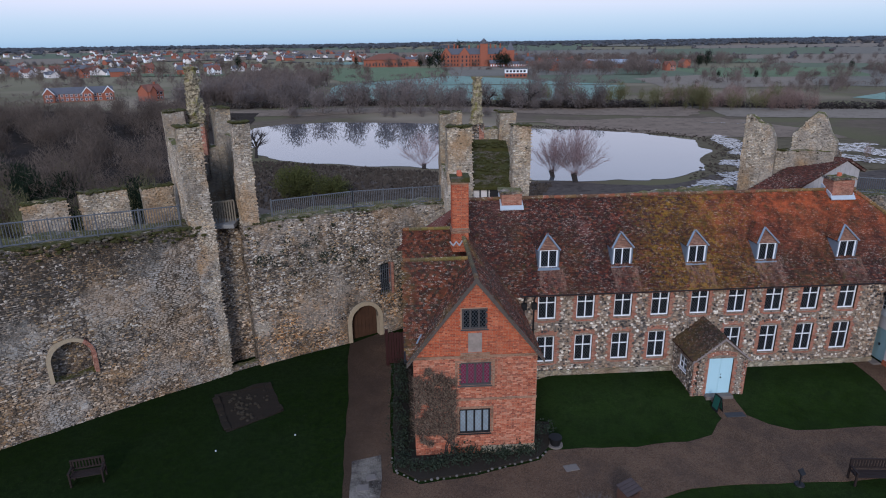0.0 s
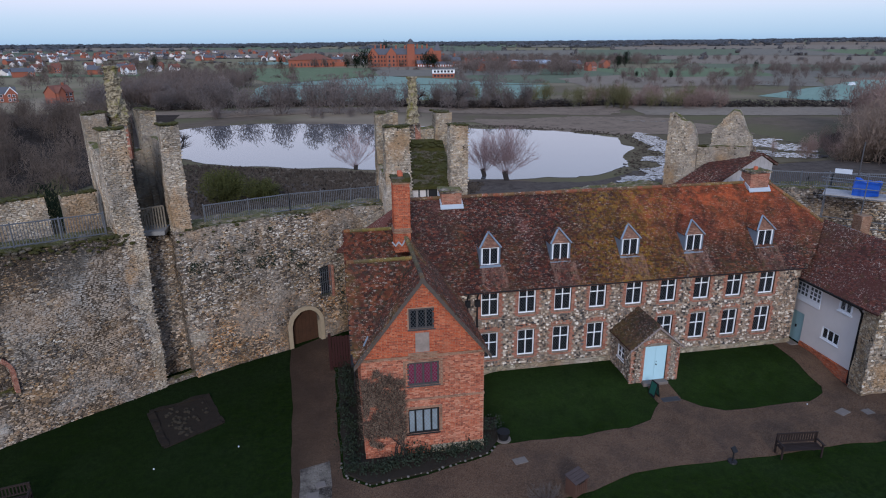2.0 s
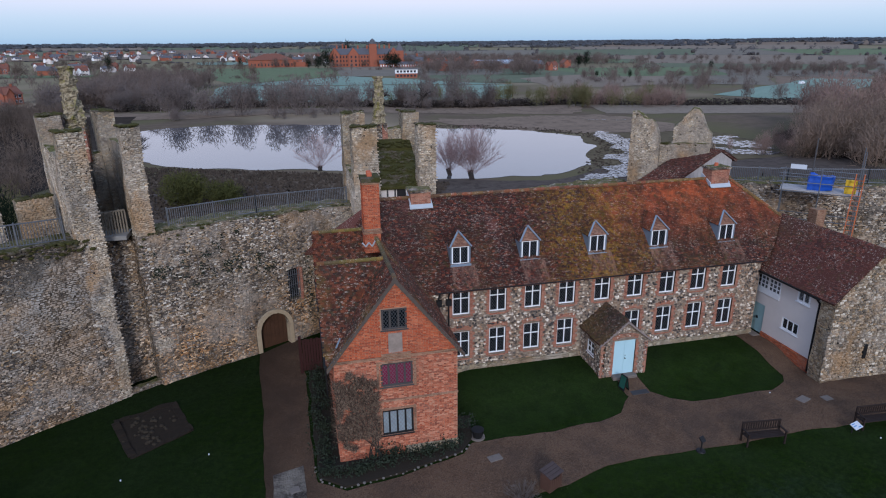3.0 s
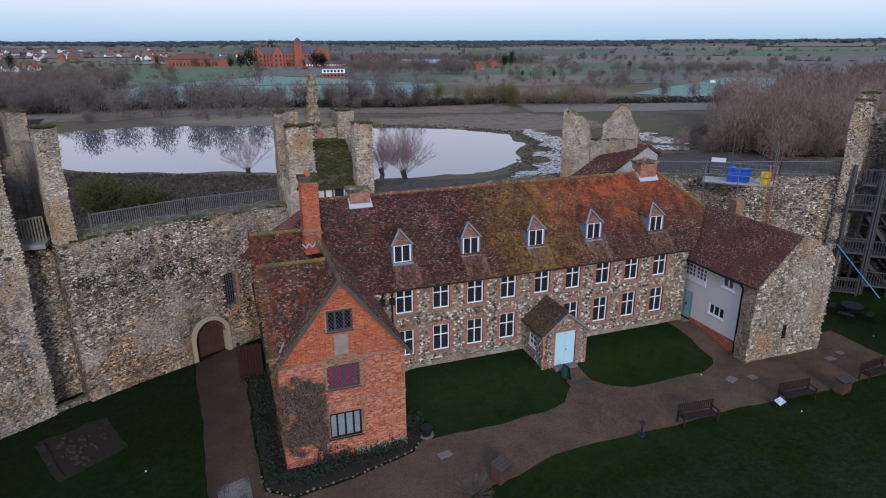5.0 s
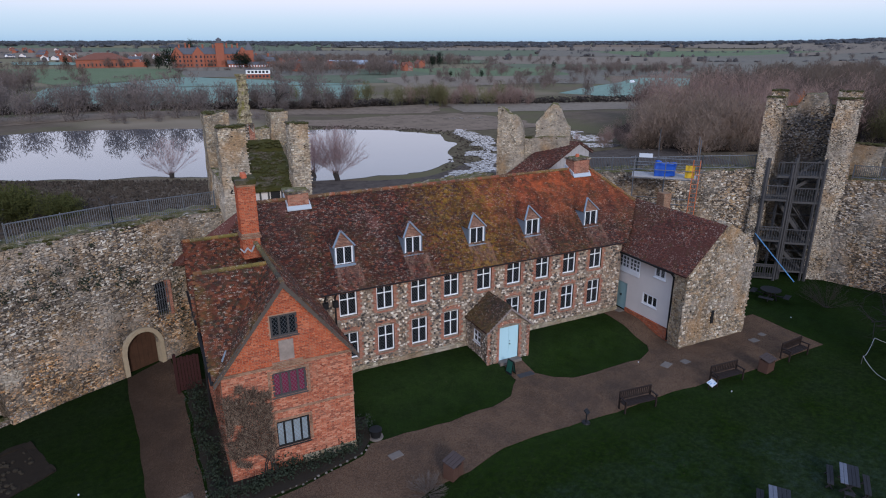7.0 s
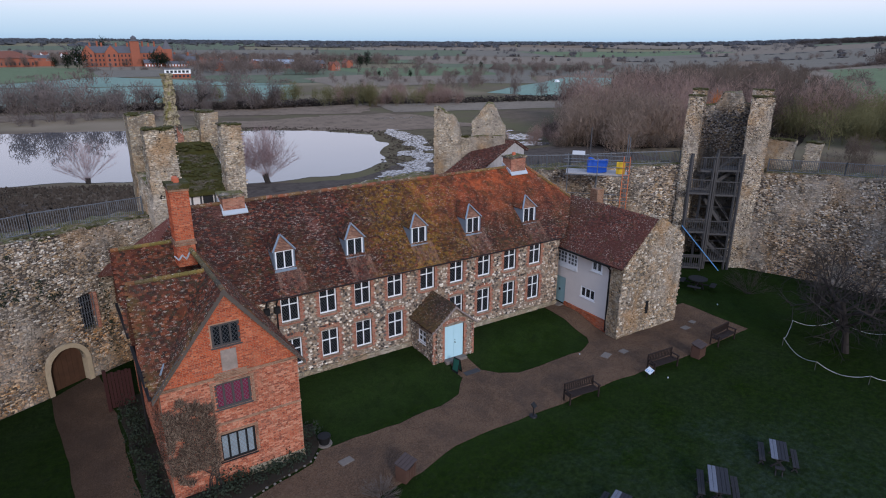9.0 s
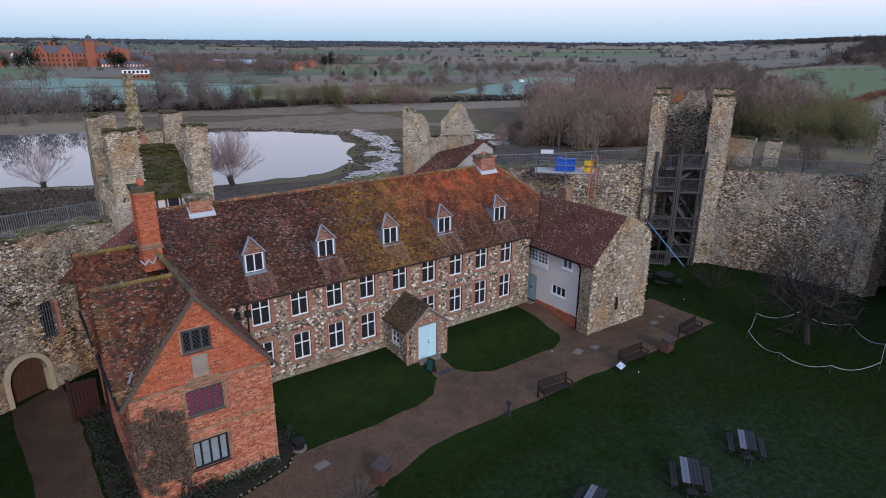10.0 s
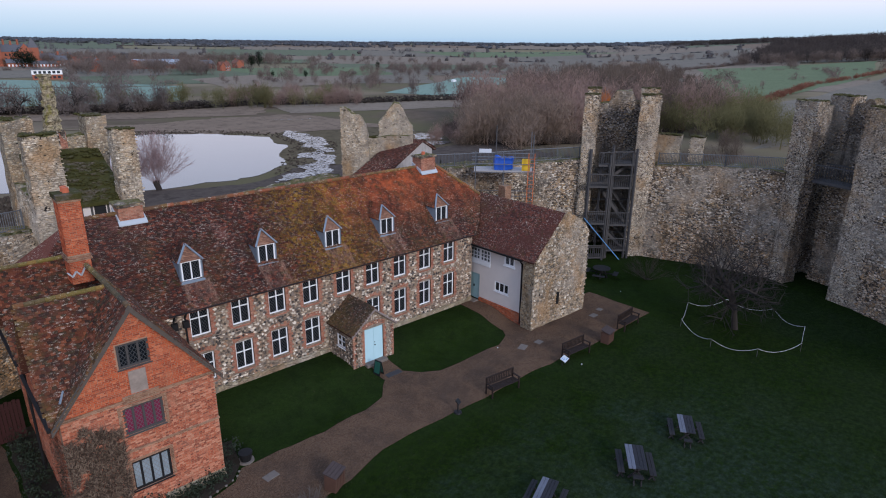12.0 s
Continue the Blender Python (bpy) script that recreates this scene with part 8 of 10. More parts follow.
stand("hill_wood", scatter([(728, 288), (800, 190), (850, 165), (1350, 230), (1320, 470), (960, 350)], 760, 13, 20, tr, (1.0, 1.7)) + scatter([(1500, 560), (1640, 540), (2120, 980), (2000, 1080)], 220, 12, 18, tr, (1.4, 2.6)), FARTREE, M_TW_DARK, "dark wood on the eastern hill", "woodland")
stand("hill_edge_trees", along([(600, 292), (690, 292), (785, 296)], 130, 2, 5, tr, 3, (1.2, 2.2)) + along([(715, 285), (800, 200), (850, 168)], 60, 12, 17, tr, 6, (0.8, 1.2)), LOW, M_TW_COPSE, "bare trees and dark hedge at the hill wood's edge", "trees")
stand("hill_hedge", along([(262, 88), (294, 92), (374, 108), (470, 124), (635, 122), (760, 118)], 420, 2.0, 4.5, tr, 2, (1.2, 2.2)), FARTREE, twigs("russet_hedge_twigs", (0.22, 0.10, 0.07)), "russet hedge climbing the hill", "hedge")


def tree(at, h, label, material=None, seed=1, spread=0.75, kids=(6, 5, 6, 5), levels=4, trunk=0.26, rise=0.25, twig=0.012, name="bare_tree", sink=0.1, rad=0.026):
    z = ground_z(*at) - sink
    t = thing(name, (*at, z), label, "tree")
    vs, fs = grown(seed, h, levels, kids, spread, trunk, rad, twig, (8, 5, 3), rise)
    fat = [f for f in fs if len(f) == 4]
    thin = [f for f in fs if len(f) == 3]
    used = sorted({i for f in thin for i in f})
    remap = {i: k for k, i in enumerate(used)}
    stem = [f for f in fat if max(f) < 24]
    limbs = [f for f in fat if max(f) >= 24]
    part("trunk", shaped(vs[:24], stem), M_BARK, t, "", pose(*at, z))
    used = sorted({i for f in limbs for i in f})
    remap = {i: k for k, i in enumerate(used)}
    tagged(part("branchwork", shaped([vs[i] for i in used], [tuple(remap[i] for i in f) for f in limbs]), M_BARK, t, "", pose(*at, z)), kind="stuff")
    used = sorted({i for f in thin for i in f})
    remap = {i: k for k, i in enumerate(used)}
    part("crown", shaped([vs[i] for i in used], [tuple(remap[i] for i in f) for f in thin]), material or M_TW_BROWN, t, "leafless twiggy crown", pose(*at, z))
    return t


def pollard(at, h, label, material, seed, stems=70, sprays=26, wide=0.55, twig=0.03, bole=0.16, name="pollard_willow", category="tree"):
    """Short bole with a dome of straight fine shoots."""
    r = random.Random(seed)
    z = ground_z(*at) - 0.1
    t = thing(name, (*at, z), label, category)
    bm_ = bmesh.new()
    tube(bm_, (0, 0, 0), (0.05 * h * r.uniform(-1, 1), 0, h * bole), h * 0.045, h * 0.05, 8)
    part("trunk", bm_, M_BARK, t, "", pose(*at, z))
    verts, faces = [], []
    for k in range(stems):
        a, q = r.uniform(0, math.tau), math.sqrt(r.random())
        d = Vector((math.cos(a) * q * wide * 1.5, math.sin(a) * q * wide * 1.5, 1.15 - 0.75 * q * q)).normalized()
        ln = h * (1 - bole) * r.uniform(0.7, 1.0) * (1 - 0.18 * q)
        p = Vector((math.cos(a) * q * h * 0.05, math.sin(a) * q * h * 0.05, h * bole * r.uniform(0.6, 1.0)))
        side = d.orthogonal().normalized()
        verts.extend([p - side * twig * 1.6, p + side * twig * 1.6, p + d * ln])
        faces.append((len(verts) - 3, len(verts) - 2, len(verts) - 1))
        for _ in range(sprays):
            f = r.uniform(0.3, 1.0)
            o = p + d * ln * f
            e = (d + Vector((r.uniform(-1, 1), r.uniform(-1, 1), r.uniform(-0.5, 0.7))) * 0.95).normalized()
            side = e.orthogonal().normalized()
            side.rotate(Matrix.Rotation(r.uniform(0, 6), 3, e))
            verts.extend([o - side * twig, o + side * twig, o + e * ln * r.uniform(0.12, 0.3)])
            faces.append((len(verts) - 3, len(verts) - 2, len(verts) - 1))
    part("crown", shaped(verts, faces), material, t, "leafless dome of fine shoots", pose(*at, z))
    return t


pollard((23.9, 96.0), 10.0, "bare pollard willow with reddish twigs at the water's edge", M_TW_WILLOW, 31, 90, 40, 0.42, 0.017)
pollard((27.3, 91.0), 11.6, "bare pollard willow with a broad reddish crown", M_TW_WILLOW, 32, 110, 44, 0.46, 0.017)
pollard((-2.5, 108.5), 10.0, "slender bare tree standing at the mere's edge", M_TW_WILLOW, 33, 60, 36, 0.50, 0.014, 0.12, "bare_tree")
tree((-44.0, 128.0), 8.5, "bare tree by the mere", M_TW_GREY, 34, 0.8, (6, 6, 6), 3, 0.25, 0.3, 0.025)
tree((46.0, 236.0), 12.0, "spreading bare oak on the bank", M_TW_GREY, 35, 0.95, (7, 6, 6), 3, 0.26, 0.1, 0.05)
tree((30.0, 244.0), 11.0, "bare oak on the bank", M_TW_GREY, 36, 0.85, (7, 6, 6), 3, 0.28, 0.1, 0.05)
def bush(at, h, wide, label, material, seed):
    """A dense rounded shrub of fine crossing twigs."""
    z = ground_z(*at) - 0.1
    t = thing("willow_bush", (*at, z), label, "bush")
    bm_ = bmesh.new()
    tube(bm_, (0, 0, 0), (0, 0, h * 0.4), h * 0.03, h * 0.02, 6)
    part("trunk", bm_, M_BARK, t, "", pose(*at, z))
    v_, f_ = spray_tree(seed, 4200, 0.5, (0.05, 0.12), 0.0075, 8, -0.1)
    part("crown", shaped([(p.x * h * wide, p.y * h * wide, max(0.0, p.z) * h * (0.85 + 0.3 * noise.noise((p.x * 5, p.y * 5, seed)))) for p in v_], f_), material, t, "fine olive twigs and catkins", pose(*at, z))


bush((-26.5, 84.0), 7.6, 1.35, "dense olive-green shrubby willow below the wall", M_TW_BUSH, 37)
bush((-20.0, 82.5), 5.6, 1.4, "low olive-green shrubby willow below the wall", M_TW_BUSH, 38)
tree((262.0, 215.0), 14.0, "bare poplar beside the frosted field", M_TW_RED, 39, 0.6, (7, 6, 6), 3, 0.25, 0.4, 0.06)
pollard((117.0, 56.0), 17.6, "tree with orange winter twigs behind the tower", twigs("orange_winter_twigs", (0.42, 0.13, 0.03)), 40, 60, 30, 0.13, 0.03, 0.45, "orange_willow")

# ---- houses beyond the mere ----
M_BRICK_FAR = plain("town_red_brick", (0.29, 0.098, 0.060), 0.9, 0, 0.25, 0.6, 0.0)
M_SLATE = plain("grey_slate_roof", (0.10, 0.10, 0.115), 0.7, 0, 0.3, 0.5, 0.0)
M_PANTILE = plain("brown_red_pantile_roof", (0.17, 0.07, 0.05), 0.85, 0, 0.35, 0.6, 0.0)
M_DARKGLASS = plain("dark_window_glass", (0.03, 0.035, 0.045), 0.2, 0, 0.2, 1, 0.0)


def gabled(bm, x0, x1, y0, y1, z0, ze, zr, axis="x"):
    """A walled block with gable ends."""
    box(bm, x0, x1, y0, y1, z0, ze)
    if axis == "x":
        ym = (y0 + y1) / 2
        for x in (x0, x1 - 0.3):
            prism(bm, [(x, y0, ze), (x, y1, ze), (x, ym, zr)], (0.3, 0, 0))
    else:
        xm = (x0 + x1) / 2
        for y in (y0, y1 - 0.3):
            prism(bm, [(x0, y, ze), (x1, y, ze), (xm, y, zr)], (0, 0.3, 0))


def pitched(bm, x0, x1, y0, y1, ze, zr, axis="x", o=0.4):
    if axis == "x":
        ym = (y0 + y1) / 2
        for s in (-1, 1):
            ye = ym + s * ((y1 - y0) / 2 + o)
            prism(bm, [(x0 - o, ym, zr), (x1 + o, ym, zr), (x1 + o, ye, ze - 0.2), (x0 - o, ye, ze - 0.2)], (0, 0, 0.22))
    else:
        xm = (x0 + x1) / 2
        for s in (-1, 1):
            xe = xm + s * ((x1 - x0) / 2 + o)
            prism(bm, [(xm, y0 - o, zr), (xm, y1 + o, zr), (xe, y1 + o, ze - 0.2), (xe, y0 - o, ze - 0.2)], (0, 0, 0.22))


def window_row(t, xs, y, zs, w, h, material=None, frame_m=None):
    for z in zs:
        for x in xs:
            f = part("window", boxed(x - w / 2 - 0.12, x + w / 2 + 0.12, y - 0.06, y + 0.1, z - 0.12, z + h + 0.12), frame_m or M_WHITE, t)
            part("pane", boxed(x - w / 2, x + w / 2, y - 0.10, y + 0.05, z, z + h), material or M_DARKGLASS, f)


def cottage(w, d, ze, zr, wall_m, roof_m, label, gable_front):
    t = thing("town_house", (0, 0, 0), label, "house", "houses of the town")
    bm = bmesh.new()
    gabled(bm, -w / 2, w / 2, -d / 2, d / 2, -1, ze, zr)
    part("wall", bm, wall_m, t)
    bm = bmesh.new()
    pitched(bm, -w / 2, w / 2, -d / 2, d / 2, ze, zr)
    part("roof", bm, roof_m, t)
    if gable_front:
        bm = bmesh.new()
        gabled(bm, -w / 2 + 0.5, -w / 2 + 4.5, -d / 2 - 1.5, 0, -1, ze, zr - 0.5, "y")
        part("front_wing", bm, gable_front, t)
        bm = bmesh.new()
        pitched(bm, -w / 2 + 0.5, -w / 2 + 4.5, -d / 2 - 1.5, 0, ze, zr - 0.5, "y")
        part("wing_roof", bm, roof_m, t)
    part("chimney", boxed(w / 4, w / 4 + 0.9, -0.4, 0.4, zr - 1, zr + 1.3), M_BRICK_FAR, t)
    window_row(t, (w / 2 - 1.6, w / 2 - 4.2), -d / 2, (0.9, 3.4), 1.3, 1.2)
    return t


kinds = [cottage(11, 8, 5, 8.2, M_RENDER, M_PANTILE, "pale rendered house with a brown tiled roof", M_WHITE),
         cottage(10, 7.5, 5, 8.4, M_BRICK_FAR, M_PANTILE, "red brick house with a brown tiled roof", M_BRICK_FAR),
         cottage(14, 8, 3.2, 6.4, M_RENDER, M_SLATE, "low pale bungalow with a grey roof", M_WHITE),
         cottage(18, 8, 5, 8.4, M_BRICK_FAR, M_SLATE, "row of brick houses under a slate roof", None)]
hr = random.Random(21)
extra = [(-1000, 1500), (-420, 1250), (-120, 1500), (-160, 1900), (-900, 1950)], 70
spots = []
for poly, n in (([(-480, 600), (-240, 620), (-150, 660), (-170, 760), (-300, 830), (-560, 860)], 44), ([(-760, 1000), (-420, 960), (-200, 1050), (-230, 1450), (-620, 1500)], 40), ([(-120, 990), (60, 900), (260, 850), (330, 1000), (120, 1250), (-100, 1300)], 26), ([(130, 560), (240, 520), (300, 640), (180, 720)], 7), extra, ([(115, 735), (190, 700), (210, 790), (130, 830)], 9), ([(-215, 1290), (-105, 1290), (-105, 1330), (-215, 1330)], 6)):
    tries = 0
    while n and tries < 900:
        tries += 1
        p = within(poly, hr)
        if all(math.hypot(p[0] - q[0], p[1] - q[1]) > 17 for q in spots):
            spots.append(p)
            n -= 1
for k, (x, y) in enumerate(spots):
    m = pose(x, y, ground_z(x, y), 0, 0, hr.choice((0, 10, -15, 80, 95, 30, -40)))
    src = kinds[(1, 1, 3)[k % 3] if x > 100 and y < 840 else (0, 0, 1, 2, 0, 3, 2)[hr.randrange(7)]]
    if k < 4:
        kinds[k].matrix_basis = m
    else:
        copy_thing(src, m)

# the long brick terrace
ter = thing("brick_terrace", (-180, 322, -9.6), "long red brick terrace with white-edged gables and grey roof", "house", rz=25)
TM = WM[ter.name] @ Matrix.Diagonal((0.72, 0.8, 0.8, 1))
W = lambda b: (bmesh.ops.transform(b, matrix=TM, verts=b.verts[:]), b)[1]
bm = bmesh.new()
gabled(bm, -22, 22, 0, 9, -1, 5.2, 9)
part("wall", W(bm), M_BRICK_FAR, ter)
bm = bmesh.new()
pitched(bm, -22, 22, 0, 9, 5.2, 9)
part("roof", W(bm), M_SLATE, ter)
for x in (-20, 5, 19):
    bm = bmesh.new()
    gabled(bm, x - 3.5, x + 3.5, -3, 4, -1, 5.2, 8.9, "y")
    part("front_wing", W(bm), M_BRICK_FAR, ter)
    bm = bmesh.new()
    pitched(bm, x - 3.5, x + 3.5, -2.6, 4, 5.2, 9.0, "y")
    part("wing_roof", W(bm), M_SLATE, ter)
    for s in (-1, 1):
        bm = bmesh.new()
        prism(bm, [(x, -3.45, 9.0), (x + s * 4.0, -3.45, 4.7), (x + s * 4.0, -3.45, 5.3), (x, -3.45, 9.7)], (0, 0.3, 0))
        part("bargeboard", W(bm), M_WHITE, ter, "white bargeboard")
for x, y in [(-15 + 3.1 * k, 0) for k in range(6)] + [(10, 0), (13, 0), (-21.3, -3), (-18.7, -3), (3.7, -3), (6.3, -3), (17.7, -3), (20.3, -3)]:
    for z in (0.8, 3.4):
        f = part("window", W(boxed(x - 0.9, x + 0.9, y - 0.08, y + 0.1, z - 0.1, z + 1.5)), M_WHITE, ter)
        part("pane", W(boxed(x - 0.7, x + 0.7, y - 0.12, y + 0.05, z + 0.05, z + 1.3)), M_DARKGLASS, f)
m = pose(-141, 317, -9.6, 0, 0, 60)
copy_thing(kinds[1], m)

# the school
sch = thing("brick_school", (82, 745, -9.6), "large Victorian red brick school with slate roofs and a central tower", "school", rz=-4)
TM = WM[sch.name]
bm = bmesh.new()
gabled(bm, -38, 38, 0, 16, -1, 15, 22)
part("main_block", W(bm), M_BRICK_FAR, sch)
bm = bmesh.new()
pitched(bm, -38, 38, 0, 16, 15, 22)
part("roof", W(bm), M_SLATE, sch)
for x in (-36, -14, 34):
    bm = bmesh.new()
    gabled(bm, x - 6, x + 6, -6, 8, -1, 15.5, 23, "y")
    part("wing", W(bm), M_BRICK_FAR, sch)
    bm = bmesh.new()
    pitched(bm, x - 6, x + 6, -5.5, 8, 15.5, 23, "y")
    part("wing_roof", W(bm), M_SLATE, sch)
bm = bmesh.new()
box(bm, 5, 14, -4, 6, -1, 27)
tower_ob = part("tower", W(bm), M_BRICK_FAR, sch)
bm = bmesh.new()
prism(bm, [(4.5, -4.5, 27), (14.5, -4.5, 27), (14.5, 6.5, 27), (4.5, 6.5, 27)], (0, 0, 0.6))
tube(bm, (9.5, 1, 27.4), (9.5, 1, 30.5), 3.2, 2.8, 10)
tube(bm, (9.5, 1, 30.5), (9.5, 1, 33), 3.4, 0.3, 10)
part("cupola", W(bm), M_SLATE, tower_ob, "dark slate cupola")
for x in (-26, 18, 30):
    bm = bmesh.new()
    tube(bm, (x, 8, 20), (x, 8, 27), 1.2, 0.9, 6)
    part("chimney", W(bm), M_BRICK_FAR, sch)
for x in [-40 + 3.6 * k for k in range(22)]:
    if not any(abs(x - c) < 6 for c in (-36, -14, 34)) and not 4 < x < 15:
        for z in (2, 6.5, 11):
            part("window", W(boxed(x - 0.7, x + 0.7, -0.15, 0.1, z, z + 2.3)), M_DARKGLASS, sch)
for c in (-36, -14, 34):
    for x in (c - 2.5, c + 2.5):
        for z in (2, 6.5, 11):
            part("window", W(boxed(x - 0.9, x + 0.9, -6.15, -5.9, z, z + 2.6)), M_DARKGLASS, sch)
bm = bmesh.new()
box(bm, 37, 46, -5, 4, -1, 19)
spire_ob = part("turret", W(bm), M_BRICK_FAR, sch)
bm = bmesh.new()
for q in ((37, -5, 46, -5), (46, -5, 46, 4), (46, 4, 37, 4), (37, 4, 37, -5)):
    prism(bm, [(q[0], q[1], 19), (q[2], q[3], 19), (41.5, -0.5, 29)], (0, 0, 0.2))
part("turret_roof", W(bm), M_SLATE, spire_ob, "steep grey turret roof")
for x0_, x1_, y0_, h_, r_ in ((46, 60, -2, 8.5, 13), (58, 70, -8, 6.5, 11), (16, 36, -16, 4.5, 8), (36, 58, -22, 3.6, 6.5)):
    bm = bmesh.new()
    gabled(bm, x0_, x1_, y0_, y0_ + 10, -1, h_, r_)
    part("low_range", W(bm), M_BRICK_FAR, sch)
    bm = bmesh.new()
    pitched(bm, x0_, x1_, y0_, y0_ + 10, h_, r_)
    part("low_roof", W(bm), M_SLATE, sch)
    for k in range(int((x1_ - x0_) / 3)):
        part("window", W(boxed(x0_ + 1 + 3 * k, x0_ + 2.3 + 3 * k, y0_ - 0.15, y0_ + 0.1, 1.2, 3.2)), M_WHITE, sch)
for x in (-33, -22, -8, 3, 24, 50, 64):
    bm = bmesh.new()
    box(bm, x - 0.9, x + 0.9, 7, 9, 12 if x > 40 else 19, 15.5 if x > 40 else 25.5)
    part("chimney", W(bm), M_BRICK_FAR, sch)
hall = thing("brick_hall", (-22, 790, -9.6), "broad red brick hall with a hipped brown roof", "hall", rz=4)
TM = WM[hall.name]
part("wall", W(boxed(-34, 20, 0, 16, -1, 9)), M_BRICK_FAR, hall)
bm = bmesh.new()
prism(bm, [(-35, -1, 9), (-14, 8, 16), (4, 8, 16), (21, -1, 9)], (0, 0, 0.3))
prism(bm, [(-35, 17, 9), (21, 17, 9), (4, 8, 16), (-14, 8, 16)], (0, 0, 0.3))
prism(bm, [(-35, -1, 9), (-35, 17, 9), (-14, 8, 16)], (0, 0, 0.3))
prism(bm, [(21, -1, 9), (4, 8, 16), (21, 17, 9)], (0, 0, 0.3))
part("roof", W(bm), M_PANTILE, hall)
part("side_wing", W(boxed(20, 38, 2, 14, -1, 6)), M_BRICK_FAR, hall)
for k in range(13):
    part("window", W(boxed(-31 + 4 * k, -29.6 + 4 * k, -0.15, 0.1, 2, 5)), M_DARKGLASS, hall)
lodge = thing("white_lodge", (86, 490, -9.6), "white and brick two-storey building with flat roof", "house", rz=-8)
TM = WM[lodge.name]
part("wall", W(boxed(-9, 9, 0, 8, -1, 3.4)), M_BRICK_FAR, lodge)
part("upper_storey", W(boxed(-9.2, 9.2, -0.3, 8.2, 3.4, 6.6)), M_WHITE, lodge)
part("roof", W(boxed(-9.8, 9.8, -0.9, 8.8, 6.6, 7.0)), M_SLATE, lodge)
for k in range(6):
    part("window", W(boxed(-8 + 2.8 * k, -6.2 + 2.8 * k, -0.4, 0.0, 4.1, 5.8)), M_DARKGLASS, lodge)
    part("window", W(boxed(-8 + 2.8 * k, -6.2 + 2.8 * k, -0.1, 0.2, 0.8, 2.4)), M_DARKGLASS, lodge)
barn = thing("glass_roofed_barn", (208, 640, -9.6), "long low building with a pale metal roof", "barn", rz=-30)
TM = WM[barn.name]
bm = bmesh.new()
gabled(bm, -22, 22, 0, 14, -1, 5, 9)
part("wall", W(bm), M_BRICK_FAR, barn)
bm = bmesh.new()
pitched(bm, -22, 22, 0, 14, 5, 9)
part("roof", W(bm), plain("pale_sheet_roof", (0.32, 0.36, 0.42), 0.5, 0.2, 0.15, 0.5, 0.0), barn)

# ---- things in the courtyard ----
# arched door and barred window in the curtain wall
da, db = Vector((-10.15, 5.52)), Vector((-8.25, 6.5))
du = (db - da).normalized()
dn = Vector((-du.y, du.x))
dp = lambda a, c, z: (da.x + du.x * a + dn.x * c, da.y + du.y * a + dn.y * c, z)
DW = (db - da).length


def arch_points(w, zs, rise, n=14):
    return [(w / 2 - math.cos(k * math.pi / n) * w / 2, zs + math.sin(k * math.pi / n) * rise) for k in range(n + 1)]


adoor = thing("arched_door", dp(DW / 2, 0.3, 0), "round-arched dark oak plank door in a pale stone arch", "door")
for k in range(7):
    a0, a1 = 0.2 + k * (DW - 0.4) / 7, 0.2 + (k + 0.96) * (DW - 0.4) / 7
    hz = lambda a: 1.2 + 0.95 * math.sqrt(max(0.0, 1 - ((a - DW / 2) / (DW / 2 - 0.12)) ** 2))
    bm = bmesh.new()
    prism(bm, [dp(a0, 0.30, 0.02), dp(a1, 0.30, 0.02), dp(a1, 0.30, hz(a1)), dp(a0, 0.30, hz(a0))], (dn.x * 0.08, dn.y * 0.08, 0))
    part("plank", bm, M_OAKDOOR, adoor)
inner, outer = arch_points(DW - 0.35, 1.2, 0.98), arch_points(DW + 0.12, 1.2, 1.21)
ring_in = [(0.175, 0.0)] + [(a + 0.175, z) for a, z in inner] + [(DW - 0.175, 0.0)]
ring_out = [(-0.06, 0.0)] + [(a - 0.06, z) for a, z in outer] + [(DW + 0.06, 0.0)]
for k in range(len(ring_in) - 1):
    (a1, z1), (a2, z2), (b1, y1), (b2, y2) = ring_in[k], ring_in[k + 1], ring_out[k], ring_out[k + 1]
    bm = bmesh.new()
    j = 0.012 * (k % 3)
    prism(bm, [dp(a1, -0.10 - j, z1), dp(a2, -0.10 - j, z2), dp(b2, -0.10 - j, y2), dp(b1, -0.10 - j, y1)], (dn.x * 0.5, dn.y * 0.5, 0))
    part("arch_stone", bm, M_ARCH, adoor, "pale worn arch stone")
bm = bmesh.new()
prism(bm, [dp(-0.15, 0.38, 0), dp(DW + 0.15, 0.38, 0), dp(DW + 0.15, 0.38, 2.6), dp(-0.15, 0.38, 2.6)], (dn.x * 0.1, dn.y * 0.1, 0))
part("backing_wall", bm, M_RUBBLE, adoor)
bm = bmesh.new()
for s in (0, 1):
    e = 0.175 if s == 0 else DW - 0.175
    pts = [(a, z) for a, z in ring_in if (a <= DW / 2 + 0.01) == (s == 0) or abs(a - DW / 2) < 0.02]
    edge = -0.2 if s == 0 else DW + 0.2
    poly = [dp(a, 0.05, z) for a, z in pts if z >= 1.2]
    poly = poly + [dp(DW / 2, 0.05, 2.55), dp(edge, 0.05, 2.55), dp(edge, 0.05, 1.2)] if s == 0 else poly + [dp(edge, 0.05, 1.2), dp(edge, 0.05, 2.55), dp(DW / 2, 0.05, 2.55)]
    prism(bm, poly, (dn.x * 0.3, dn.y * 0.3, 0))
part("spandrel", bm, M_RUBBLE, adoor)
bw = thing("barred_window", dp(DW + 0.36, 0.1, 2.7), "tall narrow window opening closed by an iron grille", "window")
bm = bmesh.new()
